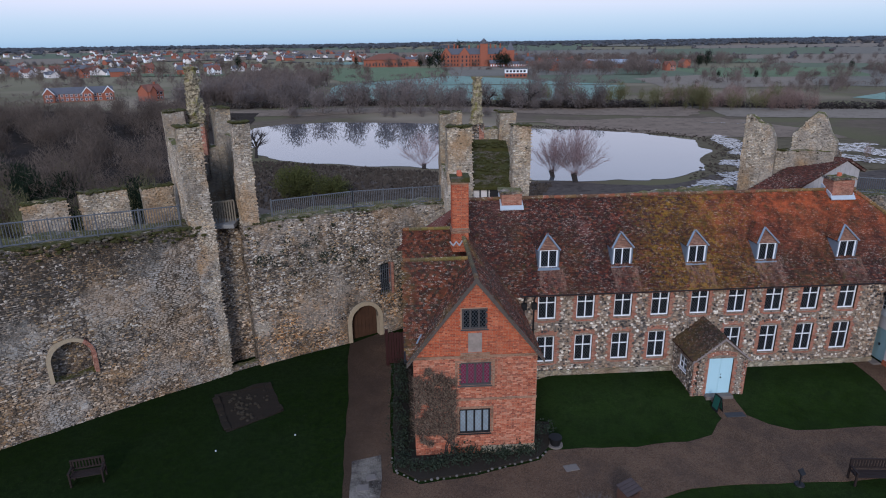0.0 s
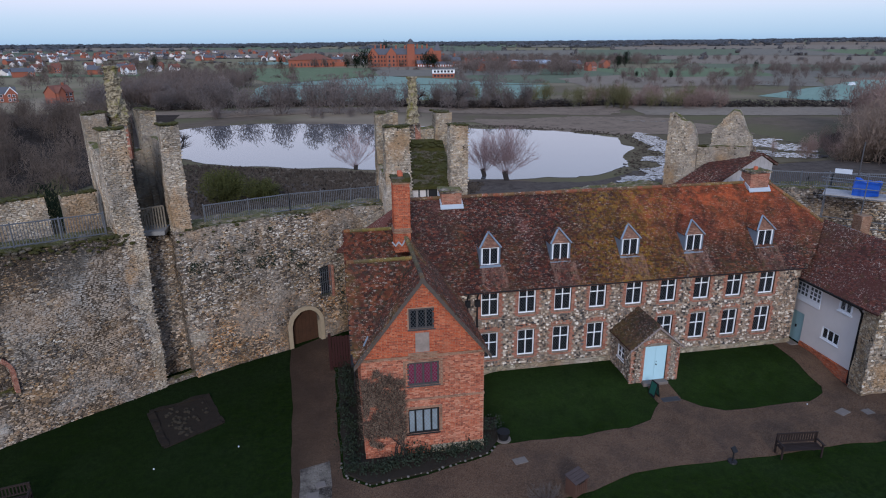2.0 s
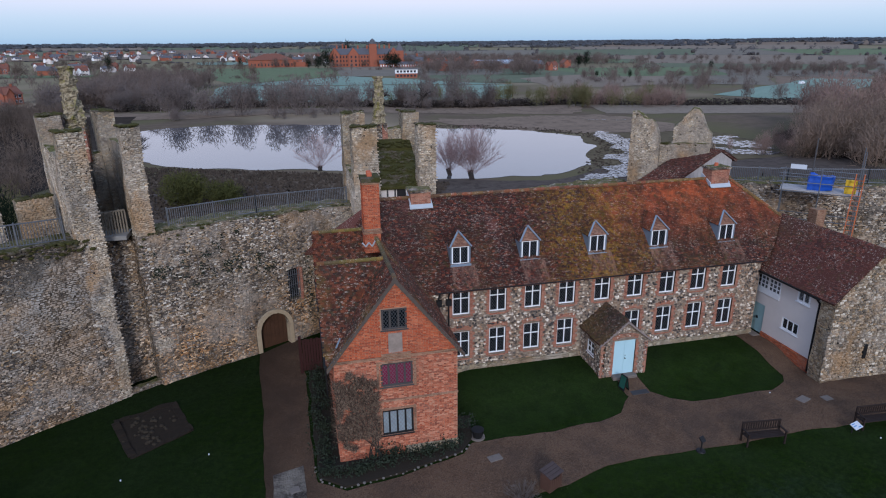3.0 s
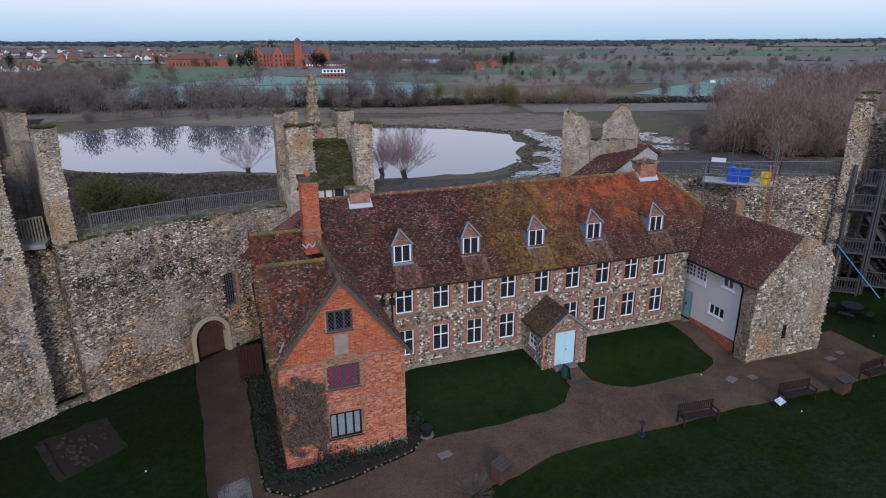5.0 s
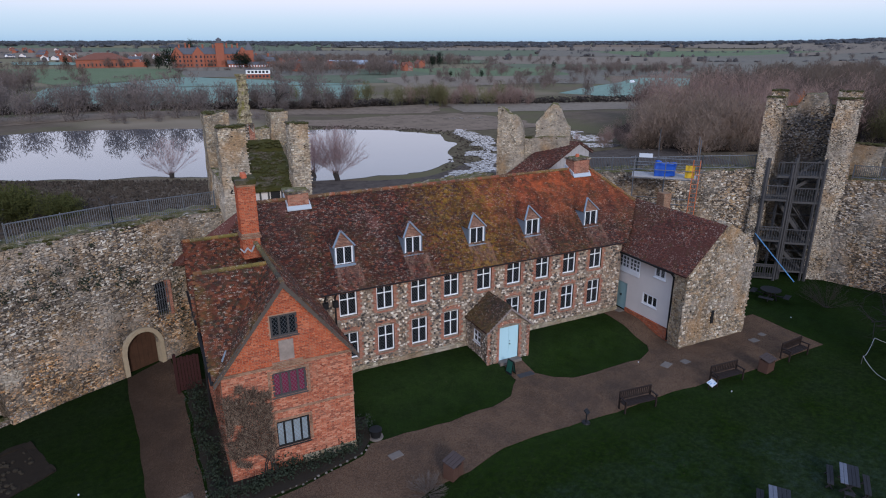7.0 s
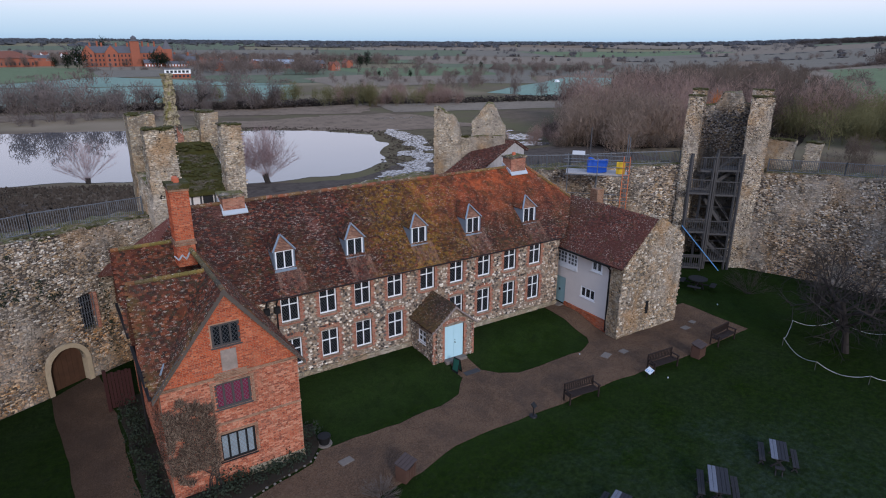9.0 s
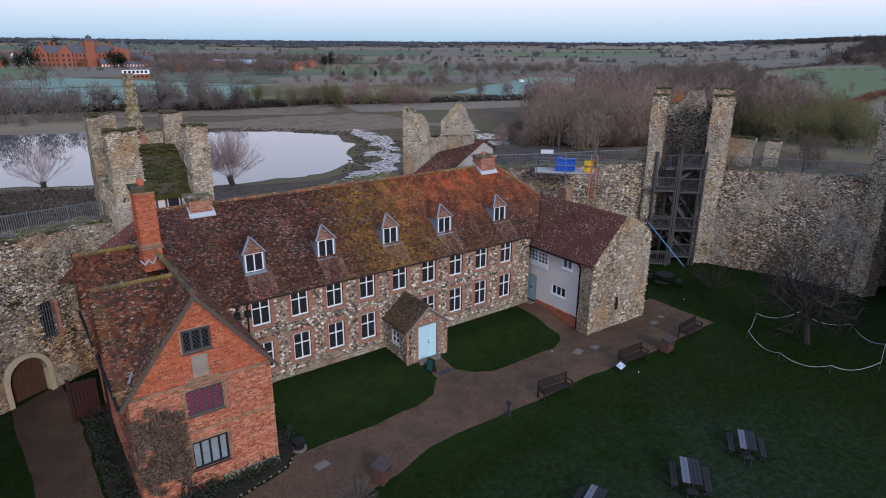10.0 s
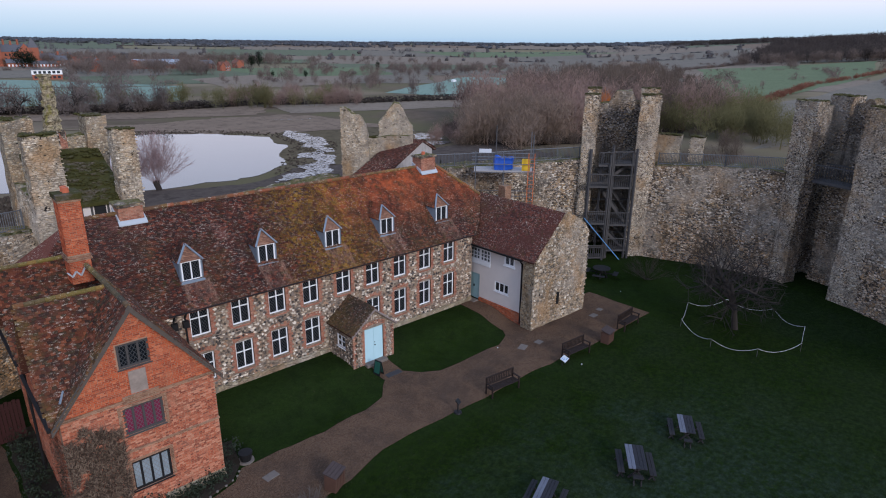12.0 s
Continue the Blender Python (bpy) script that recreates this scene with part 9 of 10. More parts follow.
prism(bm, [dp(DW + 0.01, 0.28, 2.72), dp(DW + 0.72, 0.28, 2.72), dp(DW + 0.72, 0.28, 4.48), dp(DW + 0.01, 0.28, 4.48)], (dn.x * 0.04, dn.y * 0.04, 0))
part("pane", bm, M_GLASS, bw, "dark leaded glass")
for k in range(6):
    bm = bmesh.new()
    tube(bm, dp(DW + 0.05 + k * 0.13, -0.06, 2.68), dp(DW + 0.05 + k * 0.13, -0.06, 4.5), 0.018, sides=6)
    part("bar", bm, M_RAIL, bw)
for z in (3.0, 3.6, 4.2):
    bm = bmesh.new()
    tube(bm, dp(DW, -0.06, z), dp(DW + 0.74, -0.06, z), 0.016, sides=6)
    part("cross_bar", bm, M_RAIL, bw)
bm = bmesh.new()
prism(bm, [dp(DW + 0.74, -0.1, 2.6), dp(DW + 0.9, -0.1, 2.6), dp(DW + 0.9, -0.1, 4.55), dp(DW + 0.74, -0.1, 4.55)], (dn.x * 0.4, dn.y * 0.4, 0))
part("brick_jamb", bm, M_BRICK_OLD, bw, "worn red brick jamb")

# arched niche of the west wall
na, nb = Vector((-22.8, -2.05)), Vector((-21.35, -1.06))
nu_ = (nb - na).normalized()
nn = Vector((-nu_.y, nu_.x))
np_ = lambda a, c, z: (na.x + nu_.x * a + nn.x * c, na.y + nu_.y * a + nn.y * c, z)
NW = (nb - na).length
niche = thing("arched_recess", np_(NW / 2, 0, 2.45), "blind arched recess edged in pale stone and brick", "recess")
ins, outs = arch_points(NW - 0.1, 3.35, 0.85), arch_points(NW + 0.25, 3.35, 1.03)
rin = [(0.05, 2.4)] + [(a + 0.05, z) for a, z in ins] + [(NW - 0.05, 2.4)]
rout = [(-0.125, 2.4)] + [(a - 0.125, z) for a, z in outs] + [(NW + 0.125, 2.4)]
for k in range(len(rin) - 1):
    (a1, z1), (a2, z2), (b1, y1), (b2, y2) = rin[k], rin[k + 1], rout[k], rout[k + 1]
    bm = bmesh.new()
    prism(bm, [np_(a1, -0.12, z1), np_(a2, -0.12, z2), np_(b2, -0.12, y2), np_(b1, -0.12, y1)], (nn.x * 0.45, nn.y * 0.45, 0))
    part("arch_stone", bm, M_ARCH if k < 11 else M_BRICK_OLD, niche)
bm = bmesh.new()
for s in (0, 1):
    pts = [(a, z) for a, z in rin[1:-1] if (a <= NW / 2 + 0.01) == (s == 0) or abs(a - NW / 2) < 0.02]
    edge = -0.15 if s == 0 else NW + 0.15
    poly = [np_(a, 0.1, z) for a, z in pts]
    poly = poly + [np_(NW / 2, 0.1, 4.4), np_(edge, 0.1, 4.4), np_(edge, 0.1, 3.35)] if s == 0 else poly + [np_(edge, 0.1, 3.35), np_(edge, 0.1, 4.4), np_(NW / 2, 0.1, 4.4)]
    prism(bm, poly, (nn.x * 0.35, nn.y * 0.35, 0))
part("spandrel", bm, M_RUBBLE, niche)

# ivy tufts on the wall, plants in the bed, creeper on the brick gable
def leaf_cloud(spots, size, seed, lift=0.0):
    r = random.Random(seed)
    verts, faces = [], []
    for x, y, z, n, sp in spots:
        for _ in range(n):
            c = Vector((x + r.gauss(0, sp), y + r.gauss(0, sp * 0.6), z + r.gauss(0, sp * 0.7)))
            a = Vector((r.uniform(-1, 1), r.uniform(-1, 1), r.uniform(-1, 1))).normalized()
            b = a.orthogonal().normalized()
            s = size * r.uniform(0.5, 1.3)
            k = len(verts)
            verts += [c - a * s * 0.5, c + b * s * 0.4, c + a * s * 0.7, c - b * s * 0.4]
            faces.append((k, k + 1, k + 2, k + 3))
    return shaped(verts, faces)


ir = random.Random(3)
iv = []
for k in range(60):
    a = ir.uniform(0.4, 6.6)
    z = 6.3 - 0.16 * a + ir.gauss(0, 0.28) if k % 3 else ir.uniform(5.0, 7.6)
    iv.append((-14.9 + 0.89 * a + 0.03, 3.1 + 0.455 * a - 0.1, z, 12, 0.14))
iv += [(-7.05, 7.0, z * 0.4 + 0.4, 16, 0.16) for z in range(2, 12)]
solid("wall_ivy", leaf_cloud(iv, 0.10, 4), M_LEAF, "straggling dark ivy tufts on the rubble wall", "ivy", kind="stuff")
pl = [(-0.75, -4.6, 0.5, 160, 0.28), (-4.4, -6.2, 0.35, 120, 0.22), (-5.6, -6.5, 0.25, 60, 0.2), (-2.6, -6.0, 0.25, 80, 0.22), (-3.4, -6.2, 0.2, 60, 0.2), (-1.6, -5.8, 0.25, 80, 0.2), (-6.9, -5.0, 0.4, 110, 0.3), (-7.0, -3.2, 0.5, 110, 0.3), (-7.0, -1.2, 0.5, 110, 0.3), (-7.0, 0.8, 0.6, 110, 0.3)]
bedr = random.Random(19)
for k in range(26):
    q = k / 25
    if k % 2:
        x, y = -7.15 + bedr.uniform(-0.2, 0.35), 2.6 - 8.8 * q
    else:
        x, y = -6.9 + 5.9 * q, -6.45 + 1.0 * q + bedr.uniform(-0.15, 0.35)
    pl.append((x, y, bedr.uniform(0.18, 0.45), 90, bedr.uniform(0.16, 0.3)))
for n_, spot in enumerate(pl):
    solid("garden_shrub", leaf_cloud([(*spot[:3], int(spot[3] * 1.5), spot[4])], 0.085, 40 + n_), M_LEAF, "low dark evergreen shrub in the soil bed", "shrub", "shrubs of the bed")
cr = random.Random(8)
cv, cf = [], []
for k in range(11500):
    side = k % 5 == 0
    x = cr.uniform(-6.44, -4.70)
    z = cr.uniform(0.3, 4.3)
    if z > 4.15 - 0.55 * abs(x + 5.7) ** 1.5 + 0.35 * noise.noise((x * 3, z, 0)) or (z < 1.1 and noise.noise((x * 1.8, z * 1.6, 3)) < 0.12):
        continue
    if noise.noise((x * 2.2, z * 2.2, 9)) < -0.42:
        continue
    t0 = cr.uniform(0.3, 2.8)
    ln = cr.uniform(0.10, 0.34)
    w_ = cr.uniform(0.006, 0.018)
    b = len(cv)
    dx, dz, out = math.cos(t0) * ln, math.sin(t0) * ln, cr.uniform(0.02, 0.22)
    if side:
        y = RYF + (x + 6.44) * 0.95
        cv += [(RX0 - out, y - dz * w_ / ln, z + dx * w_ / ln), (RX0 - out, y + dz * w_ / ln, z - dx * w_ / ln), (RX0 - out - cr.uniform(-0.06, 0.1), y + dx, z + dz)]
    else:
        y = RYF - out
        cv += [(x - dz * w_ / ln, y, z + dx * w_ / ln), (x + dz * w_ / ln, y, z - dx * w_ / ln), (x + dx, y - cr.uniform(-0.08, 0.10), z + dz)]
    cf.append((b, b + 1, b + 2))
creeper = thing("wall_creeper", (-5.4, RYF - 0.1, 0.1), "leafless brown climbing shrub trained over the brick wall", "climber")
part("branchwork", shaped(cv, cf), M_DRYLEAF, creeper)
for k in range(7):
    bm = bmesh.new()
    p = Vector((-5.2 + 0.1 * k, RYF - 0.12, 0.1))
    rr = 0.035
    for s in range(5):
        q = p + Vector((cr.uniform(-0.4, 0.25) * (1 if k % 2 else -0.6), 0, cr.uniform(0.3, 0.6)))
        q.x = min(-4.8, max(-6.35, q.x))
        tube(bm, p, q, rr, rr * 0.75, 5)
        p, rr = q, rr * 0.75
    part("stem", bm, M_BARK, creeper)
# kerb of small stones round the bed
M_EDGE = plain("dull_flint", (0.17, 0.155, 0.14), 0.9, 0, 0.5, 4)
kr = random.Random(6)
kv, kf = [], []
edge = [(-7.5, -5.6), (-7.2, -6.6), (-6.3, -7.15), (-4.0, -6.8), (-1.3, -6.05), (-0.6, -5.5)]
for (x1, y1), (x2, y2) in zip(edge, edge[1:]):
    n = int(math.hypot(x2 - x1, y2 - y1) / 0.24)
    for k in range(n):
        x, y = x1 + (x2 - x1) * k / n + kr.uniform(-0.06, 0.06), y1 + (y2 - y1) * k / n + kr.uniform(-0.06, 0.06)
        s = kr.uniform(0.035, 0.075)
        solid("edging_stone", shaped([(p.x * s * kr.uniform(0.8, 1.2), p.y * s, p.z * s * 0.7) for p in ICO_V], ICO_F), M_EDGE, "pale rough flint edging the soil bed", "stone", "stones edging the bed", m=pose(x, y, 0.06, 0, 0, kr.uniform(0, 180)))

# dark red gate by the brick house
gate = thing("timber_gate", (-7.6, 2.6, 0), "dark red boarded timber gate standing open", "gate")
for k in range(7):
    part("board", boxed(-7.72 + 0.145 * k, -7.59 + 0.145 * k, 2.6, 2.64, 0.12, 1.95 + 0.04 * (k % 2)), M_REDGATE, gate)
for z in (0.4, 1.6):
    part("rail", boxed(-7.72, -6.72, 2.645, 2.70, z, z + 0.12), M_REDGATE, gate)
part("post", boxed(-7.9, -7.74, 2.55, 2.71, 0, 2.15, 0.01), M_REDGATE, gate)


# benches
def bench(at, rz, length, label, first=None):
    m = pose(*at, 0, 0, rz)
    if first:
        return copy_thing(first, m)
    t = thing("garden_bench", (0, 0, 0), label, "bench", "park benches")
    h = length / 2
    for s in (-1, 1):
        x = s * (h - 0.05)
        part("front_leg", boxed(x - 0.035, x + 0.035, -0.28, -0.21, 0, 0.62, 0.008), M_BENCHWOOD, t)
        part("back_leg", boxed(x - 0.035, x + 0.035, 0.20, 0.27, 0, 0.95, 0.008), M_BENCHWOOD, t)
        part("armrest", boxed(x - 0.045, x + 0.045, -0.32, 0.24, 0.62, 0.665, 0.008), M_BENCHWOOD, t)
    for k in range(5):
        part("seat_slat", boxed(-h + 0.03, h - 0.03, -0.27 + 0.1 * k, -0.19 + 0.1 * k, 0.41, 0.44), M_BENCHWOOD, t)
    part("back_rail", boxed(-h + 0.09, h - 0.09, 0.22, 0.26, 0.87, 0.95), M_BENCHWOOD, t)
    part("back_rail", boxed(-h + 0.09, h - 0.09, 0.22, 0.26, 0.50, 0.56), M_BENCHWOOD, t)
    n = int(length / 0.12)
    for k in range(n):
        x = -h + 0.12 + k * (length - 0.24) / (n - 1)
        part("back_slat", boxed(x - 0.025, x + 0.025, 0.225, 0.255, 0.56, 0.87), M_BENCHWOOD, t)
    t.matrix_basis = m
    return t


b1 = bench((11.75, -8.55, 0), -6, 1.85, "weathered brown slatted wooden garden bench on the lawn edge")
for at, rz in (((17.6, -8.75, 0), -4), ((23.2, -8.6, 0), 4)):
    bench(at, rz, 1.85, "", b1)
bench((-19.85, -5.95, 0), 12, 1.3, "short dark wooden bench standing on the lawn")


# picnic tables
def picnic(at, rz, first=None):
    m = pose(*at, 0, 0, rz) @ Matrix.Scale(0.88, 4)
    if first:
        for ob, off in first:
            copy_thing(ob, m @ off)
        return first
    t = thing("picnic_table", (0, 0, 0), "blue-grey weathered plank picnic table on trestle legs", "table", "picnic tables on the lawn")
    for k in range(5):
        part("table_plank", boxed(-0.9, 0.9, -0.42 + 0.17 * k, -0.26 + 0.17 * k, 0.70, 0.745, 0.006), M_TABLEPALE if k in (3, 4) else M_TABLEWOOD, t, "edge plank with a light-blue sheen in its colour" if k in (3, 4) else "")
    for x in (-0.6, 0.6):
        for s in (-1, 1):
            bm = bmesh.new()
            beam(bm, (x, -0.35 * s, 0.0), (x, 0.3 * s, 0.70), 0.06, 0.09)
            part("trestle_leg", bm, M_DARKWOOD, t)
    out = [(t, Matrix.Identity(4))]
    for off in (pose(0, 0.70, 0), pose(0, -0.70, 0)):
        b = thing("picnic_bench", (0, 0, 0), "dark weathered backless plank bench beside a table", "bench", "picnic benches on the lawn")
        for k in range(2):
            part("seat_plank", boxed(-0.85, 0.85, -0.15 + 0.155 * k, -0.005 + 0.155 * k, 0.40, 0.44, 0.006), M_DARKWOOD, b)
        for x in (-0.6, 0.6):
            for s in (-1, 1):
                bm = bmesh.new()
                beam(bm, (x, -0.14 * s, 0.0), (x, 0.12 * s, 0.40), 0.05, 0.07)
                part("trestle_leg", bm, M_DARKWOOD, b)
        out.append((b, off))
    for x in (-1.05, ):
        b = thing("picnic_stool", (0, 0, 0), "small plank stool at the table end", "stool", "picnic stools on the lawn")
        for k in range(2):
            part("seat_plank", boxed(-0.15 + 0.155 * k, -0.005 + 0.155 * k, -0.22, 0.22, 0.40, 0.44, 0.006), M_DARKWOOD, b)
        for y in (-0.16, 0.16):
            for s in (-1, 1):
                bm = bmesh.new()
                beam(bm, (-0.12 * s, y, 0), (0.1 * s, y, 0.40), 0.05, 0.05)
                part("leg", bm, M_DARKWOOD, b)
        out.append((b, pose(x, 0, 0)))
    for ob, off in out:
        ob.matrix_basis = m @ off
    return out


p1 = picnic((11.35, -16.25, 0), 38)
picnic((15.2, -16.45, 0), 34, p1)
picnic((7.1, -15.0, 0), 22, p1)
rt = thing("round_picnic_table", (29.2, -2.6, 0), "round weathered timber picnic table with fixed seats", "table")
bm = bmesh.new()
tube(bm, (29.2, -2.6, 0.70), (29.2, -2.6, 0.75), 0.65, 0.65, 20)
part("tabletop", bm, M_DARKWOOD, rt)
for k in range(4):
    a = k * math.pi / 2 + 0.4
    bm = bmesh.new()
    beam(bm, (29.2, -2.6, 0.35), (29.2 + math.cos(a) * 1.1, -2.6 + math.sin(a) * 1.1, 0.40), 0.07, 0.07)
    part("strut", bm, M_DARKWOOD, rt)
    part("seat", boxed(-0.18, 0.18, -0.45, 0.45, 0.42, 0.46, 0.01, pose(29.2 + math.cos(a) * 1.05, -2.6 + math.sin(a) * 1.05, 0, 0, 0, math.degrees(a))), M_DARKWOOD, rt)
    bm = bmesh.new()
    beam(bm, (29.2 + math.cos(a) * 0.45, -2.6 + math.sin(a) * 0.45, 0), (29.2 + math.cos(a) * 0.2, -2.6 + math.sin(a) * 0.2, 0.7), 0.07, 0.07)
    part("leg", bm, M_DARKWOOD, rt)


# litter bins
M_BINLID = plain("weathered_lid_boards", (0.062, 0.044, 0.042), 0.8, 0, 0.5, 10)


def bin_box(x, y, rz, label):
    m = pose(x, y, 0, 0, 0, rz) @ Matrix.Scale(0.86, 4)
    t = thing("litter_bin", (x, y, 0), label, "litter bin", "timber bins")
    part("body", boxed(-0.42, 0.42, -0.28, 0.28, 0, 0.80, 0.01, m), M_BINWOOD, t)
    for k in range(6):
        for s in (-1, 1):
            part("slat", boxed(-0.41 + 0.14 * k, -0.29 + 0.14 * k, s * 0.29 - 0.012, s * 0.29 + 0.012, 0.03, 0.78, 0.0, m), M_BINWOOD, t)
    for k in range(4):
        part("lid_board", boxed(-0.48, 0.48, -0.36 + 0.18 * k, -0.19 + 0.18 * k, 0.0, 0.04, 0.006, m @ pose(0, 0, 0.87, 14, 0, 0)), M_BINLID, t, "weathered purple-brown lid board")
    for x in (-0.22, 0.02):
        part("slot", boxed(x, x + 0.2, -0.31, -0.29, 0.66, 0.72, 0, m), M_IRON, t, "dark slot")


bin_box(1.6, -8.95, 28, "red-brown slatted timber litter bin with a flat lid")
bin_box(20.4, -8.95, 10, "brown slatted timber litter bin at the lawn edge")

# signs
sg = thing("path_marker", (8.75, -8.45, 0), "small black post with a tilted panel on a round base", "sign")
bm = bmesh.new()
tube(bm, (8.75, -8.45, 0.0), (8.75, -8.45, 0.05), 0.2, 0.18, 14)
tube(bm, (8.75, -8.45, 0.05), (8.75, -8.45, 0.50), 0.03)
part("post", bm, M_IRON, sg)
part("panel", boxed(-0.13, 0.13, -0.13, 0.13, -0.03, 0.03, 0.005, pose(8.75, -8.45, 0.60, 45, 0, 20)), M_IRON, sg)
ip = thing("information_lectern", (16.35, -8.85, 0), "white tilted information panel on two short legs", "sign")
part("panel", boxed(-0.27, 0.27, -0.17, 0.17, -0.02, 0.02, 0.005, pose(16.3, -8.95, 0.34, 24, 0, 15)), M_SIGNWHITE, ip)
for k, (a, b) in enumerate(((-0.24, 0.0), (-0.24, 0.1), (-0.02, -0.1))):
    part("printed_bar", boxed(a, a + 0.22, b - 0.02, b + 0.02, 0.021, 0.025, 0, pose(16.3, -8.95, 0.34, 24, 0, 15)), M_BLUETUBE, ip)
for s in (-0.2, 0.2):
    bm = bmesh.new()
    tube(bm, (16.3 + s, -8.95, 0), (16.3 + s, -8.95, 0.32), 0.03)
    part("leg", bm, M_IRON, ip)
af = thing("pavement_sign", (7.98, -3.22, 0), "dark green A-frame board by the porch", "sign")
for s in (-1, 1):
    am = pose(7.98, -3.22, 0.06, 0, 0, -80) @ pose(0, s * 0.16, 0.02, s * 11, 0, 0)
    brd = part("board", boxed(-0.24, 0.24, -0.012, 0.012, 0, 0.8, 0.005, am), M_IRON, af)
    part("notice", boxed(-0.19, 0.19, -0.017, 0.017, 0.12, 0.74, 0, am), M_SIGNGREEN, brd, "blue-green notice")
tub = thing("plant_tub", (-0.3, -5.15, 0), "black round tub on a pale saucer", "plant pot")
bm = bmesh.new()
tube(bm, (-0.3, -5.15, 0.06), (-0.3, -5.15, 0.42), 0.22, 0.29, 16)
part("tub", bm, M_IRON, tub)
bm = bmesh.new()
tube(bm, (-0.3, -5.15, 0.0), (-0.3, -5.15, 0.06), 0.34, 0.33, 16)
part("saucer", bm, M_SLAB, tub)
for x, y, w_, d_, rz in ((0.0, -6.75, 0.75, 0.5, 10), (16.1, -6.15, 0.8, 0.55, 20), (17.3, -6.35, 0.6, 0.5, 5), (22.9, -6.3, 0.7, 0.5, 0), (24.0, -6.0, 0.5, 0.45, 8), (-8.6, -7.3, 0.6, 0.5, 5), (-8.3, -6.7, 0.5, 0.45, 12)):
    solid("stone_slab", boxed(-w_ * 0.4, w_ * 0.4, -d_ * 0.4, d_ * 0.4, 0, 0.04, 0.015, pose(x, y, 0.005, 0, 0, rz)), M_SLAB, "pale stone slab set in the gravel", "paving slab", "slabs in the path")
for x, y in ((14.95, -5.25), (-11.9, -3.5), (-15.2, -4.4), (17.0, -9.6), (27.8, -5.2)):
    bm = bmesh.new()
    tube(bm, (x, y, 0), (x, y, 0.04), 0.035, 0.032, 10)
    tube(bm, (x, y, 0.04), (x, y, 0.06), 0.032, 0.018, 10)
    solid("ground_light", bm, M_SIGNWHITE, "small white ground marker on the lawn", "marker", "lawn markers")

# tree in a rope ring
tree((27.9, -13.2), 6.6, "old spreading leafless tree inside a rope ring", twigs("dark_apple_twigs", (0.040, 0.034, 0.032)), 51, 1.35, (9, 7, 6, 6), 4, 0.24, 0.04, 0.0045, "courtyard_tree", 0.05, 0.016)
pollard((31.4, -5.2), 2.6, "thin leafless bramble shrub against the castle wall", M_TW_DARK, 52, 50, 26, 0.8, 0.005, 0.04, "bare_shrub", "shrub")
pollard((0.25, -9.4), 1.05, "low spreading leafless shrub by the path", M_TW_GREY, 53, 90, 22, 1.5, 0.006, 0.04, "bare_shrub", "shrub")
fence = thing("rope_barrier", (28.2, -13.2, 0), "low white rope slung between short stakes round the tree", "barrier")
ring = [(28.5, -9.8), (31.0, -11.3), (31.7, -14.0), (30.4, -16.3), (27.8, -17.0), (25.2, -15.6), (24.4, -13.3), (25.7, -10.8)]
for (x1, y1), (x2, y2) in zip(ring, ring[1:] + ring[:1]):
    bm = bmesh.new()
    tube(bm, (x1, y1, 0), (x1, y1, 0.52), 0.016, 0.014, 6)
    part("stake", bm, M_TIMBER, fence)
    bm = bmesh.new()
    prev = None
    for k in range(9):
        t0 = k / 8
        q = (x1 + (x2 - x1) * t0, y1 + (y2 - y1) * t0, 0.5 - 0.38 * 4 * t0 * (1 - t0))
        if prev:
            tube(bm, prev, q, 0.0095, sides=5)
        prev = q
    part("rope", bm, M_ROPE, fence)

# ---- timber stair in the tower ----
st = thing("timber_staircase", (*(fl4 + u4 * 3.3), 0), "grey timber stair tower with railed landings up to the wall walk", "staircase")
sp_ = lambda a, c, z: (fl4.x + u4.x * a + v4.x * c, fl4.y + u4.y * a + v4.y * c, z)
A0, A1, A2 = 0.85, 2.6, 4.5


def bar(a, b, w_=0.12, d_=0.12, name="post", material=None):
    bm_ = bmesh.new()
    beam(bm_, a, b, w_, d_)
    part(name, bm_, material or M_TIMBER, st)


def landing(a0, a1, c0, c1, z, front=True):
    bm_ = bmesh.new()
    prism(bm_, [sp_(a0, c0, z), sp_(a1, c0, z), sp_(a1, c1, z), sp_(a0, c1, z)], (0, 0, 0.14))
    part("landing", bm_, M_TIMBER, st)
    bar(sp_(a0, c0, z + 1.1), sp_(a1, c0, z + 1.1), 0.08, 0.06, "handrail")
    n = int((a1 - a0) / 0.16)
    for k in range(n + 1):
        a = a0 + (a1 - a0) * k / n
        bar(sp_(a, c0, z + 0.14), sp_(a, c0, z + 1.08), 0.045, 0.03, "baluster")


for a in (A0, A1, A2):
    for c in ((-0.55, 1.6) if a > A0 else (-1.0, -0.18)):
        bar(sp_(a, c, 0), sp_(a, c, 9.0 if a > A0 else 8.9), 0.16, 0.16)
LEFT, RIGHT = (0.15, 3.0, 6.0), (0.6, 2.75, 5.8, 7.65)
for z in LEFT:
    landing(A0, A1 - 0.1, -1.05, -0.12, z)
for z in RIGHT:
    landing(A1 + 0.05, A2, -0.55, 1.5, z)
for a, c in ((A1 - 0.15, -1.0), (A1 + 0.12, -0.5), (A2 - 0.3, -0.5), (A0 + 0.9, -0.2)):
    bar(sp_(a, c, 0), sp_(a, c, 8.6), 0.13, 0.13)
for z in (1.7, 4.5, 7.0):
    bar(sp_(1.2, 1.5, z), sp_(A2, 1.5, z), 0.1, 0.14, "cross_beam")
    bar(sp_(A0, -0.98, z - 0.6), sp_(A1 - 0.1, -0.98, z - 0.6), 0.09, 0.12, "cross_beam")
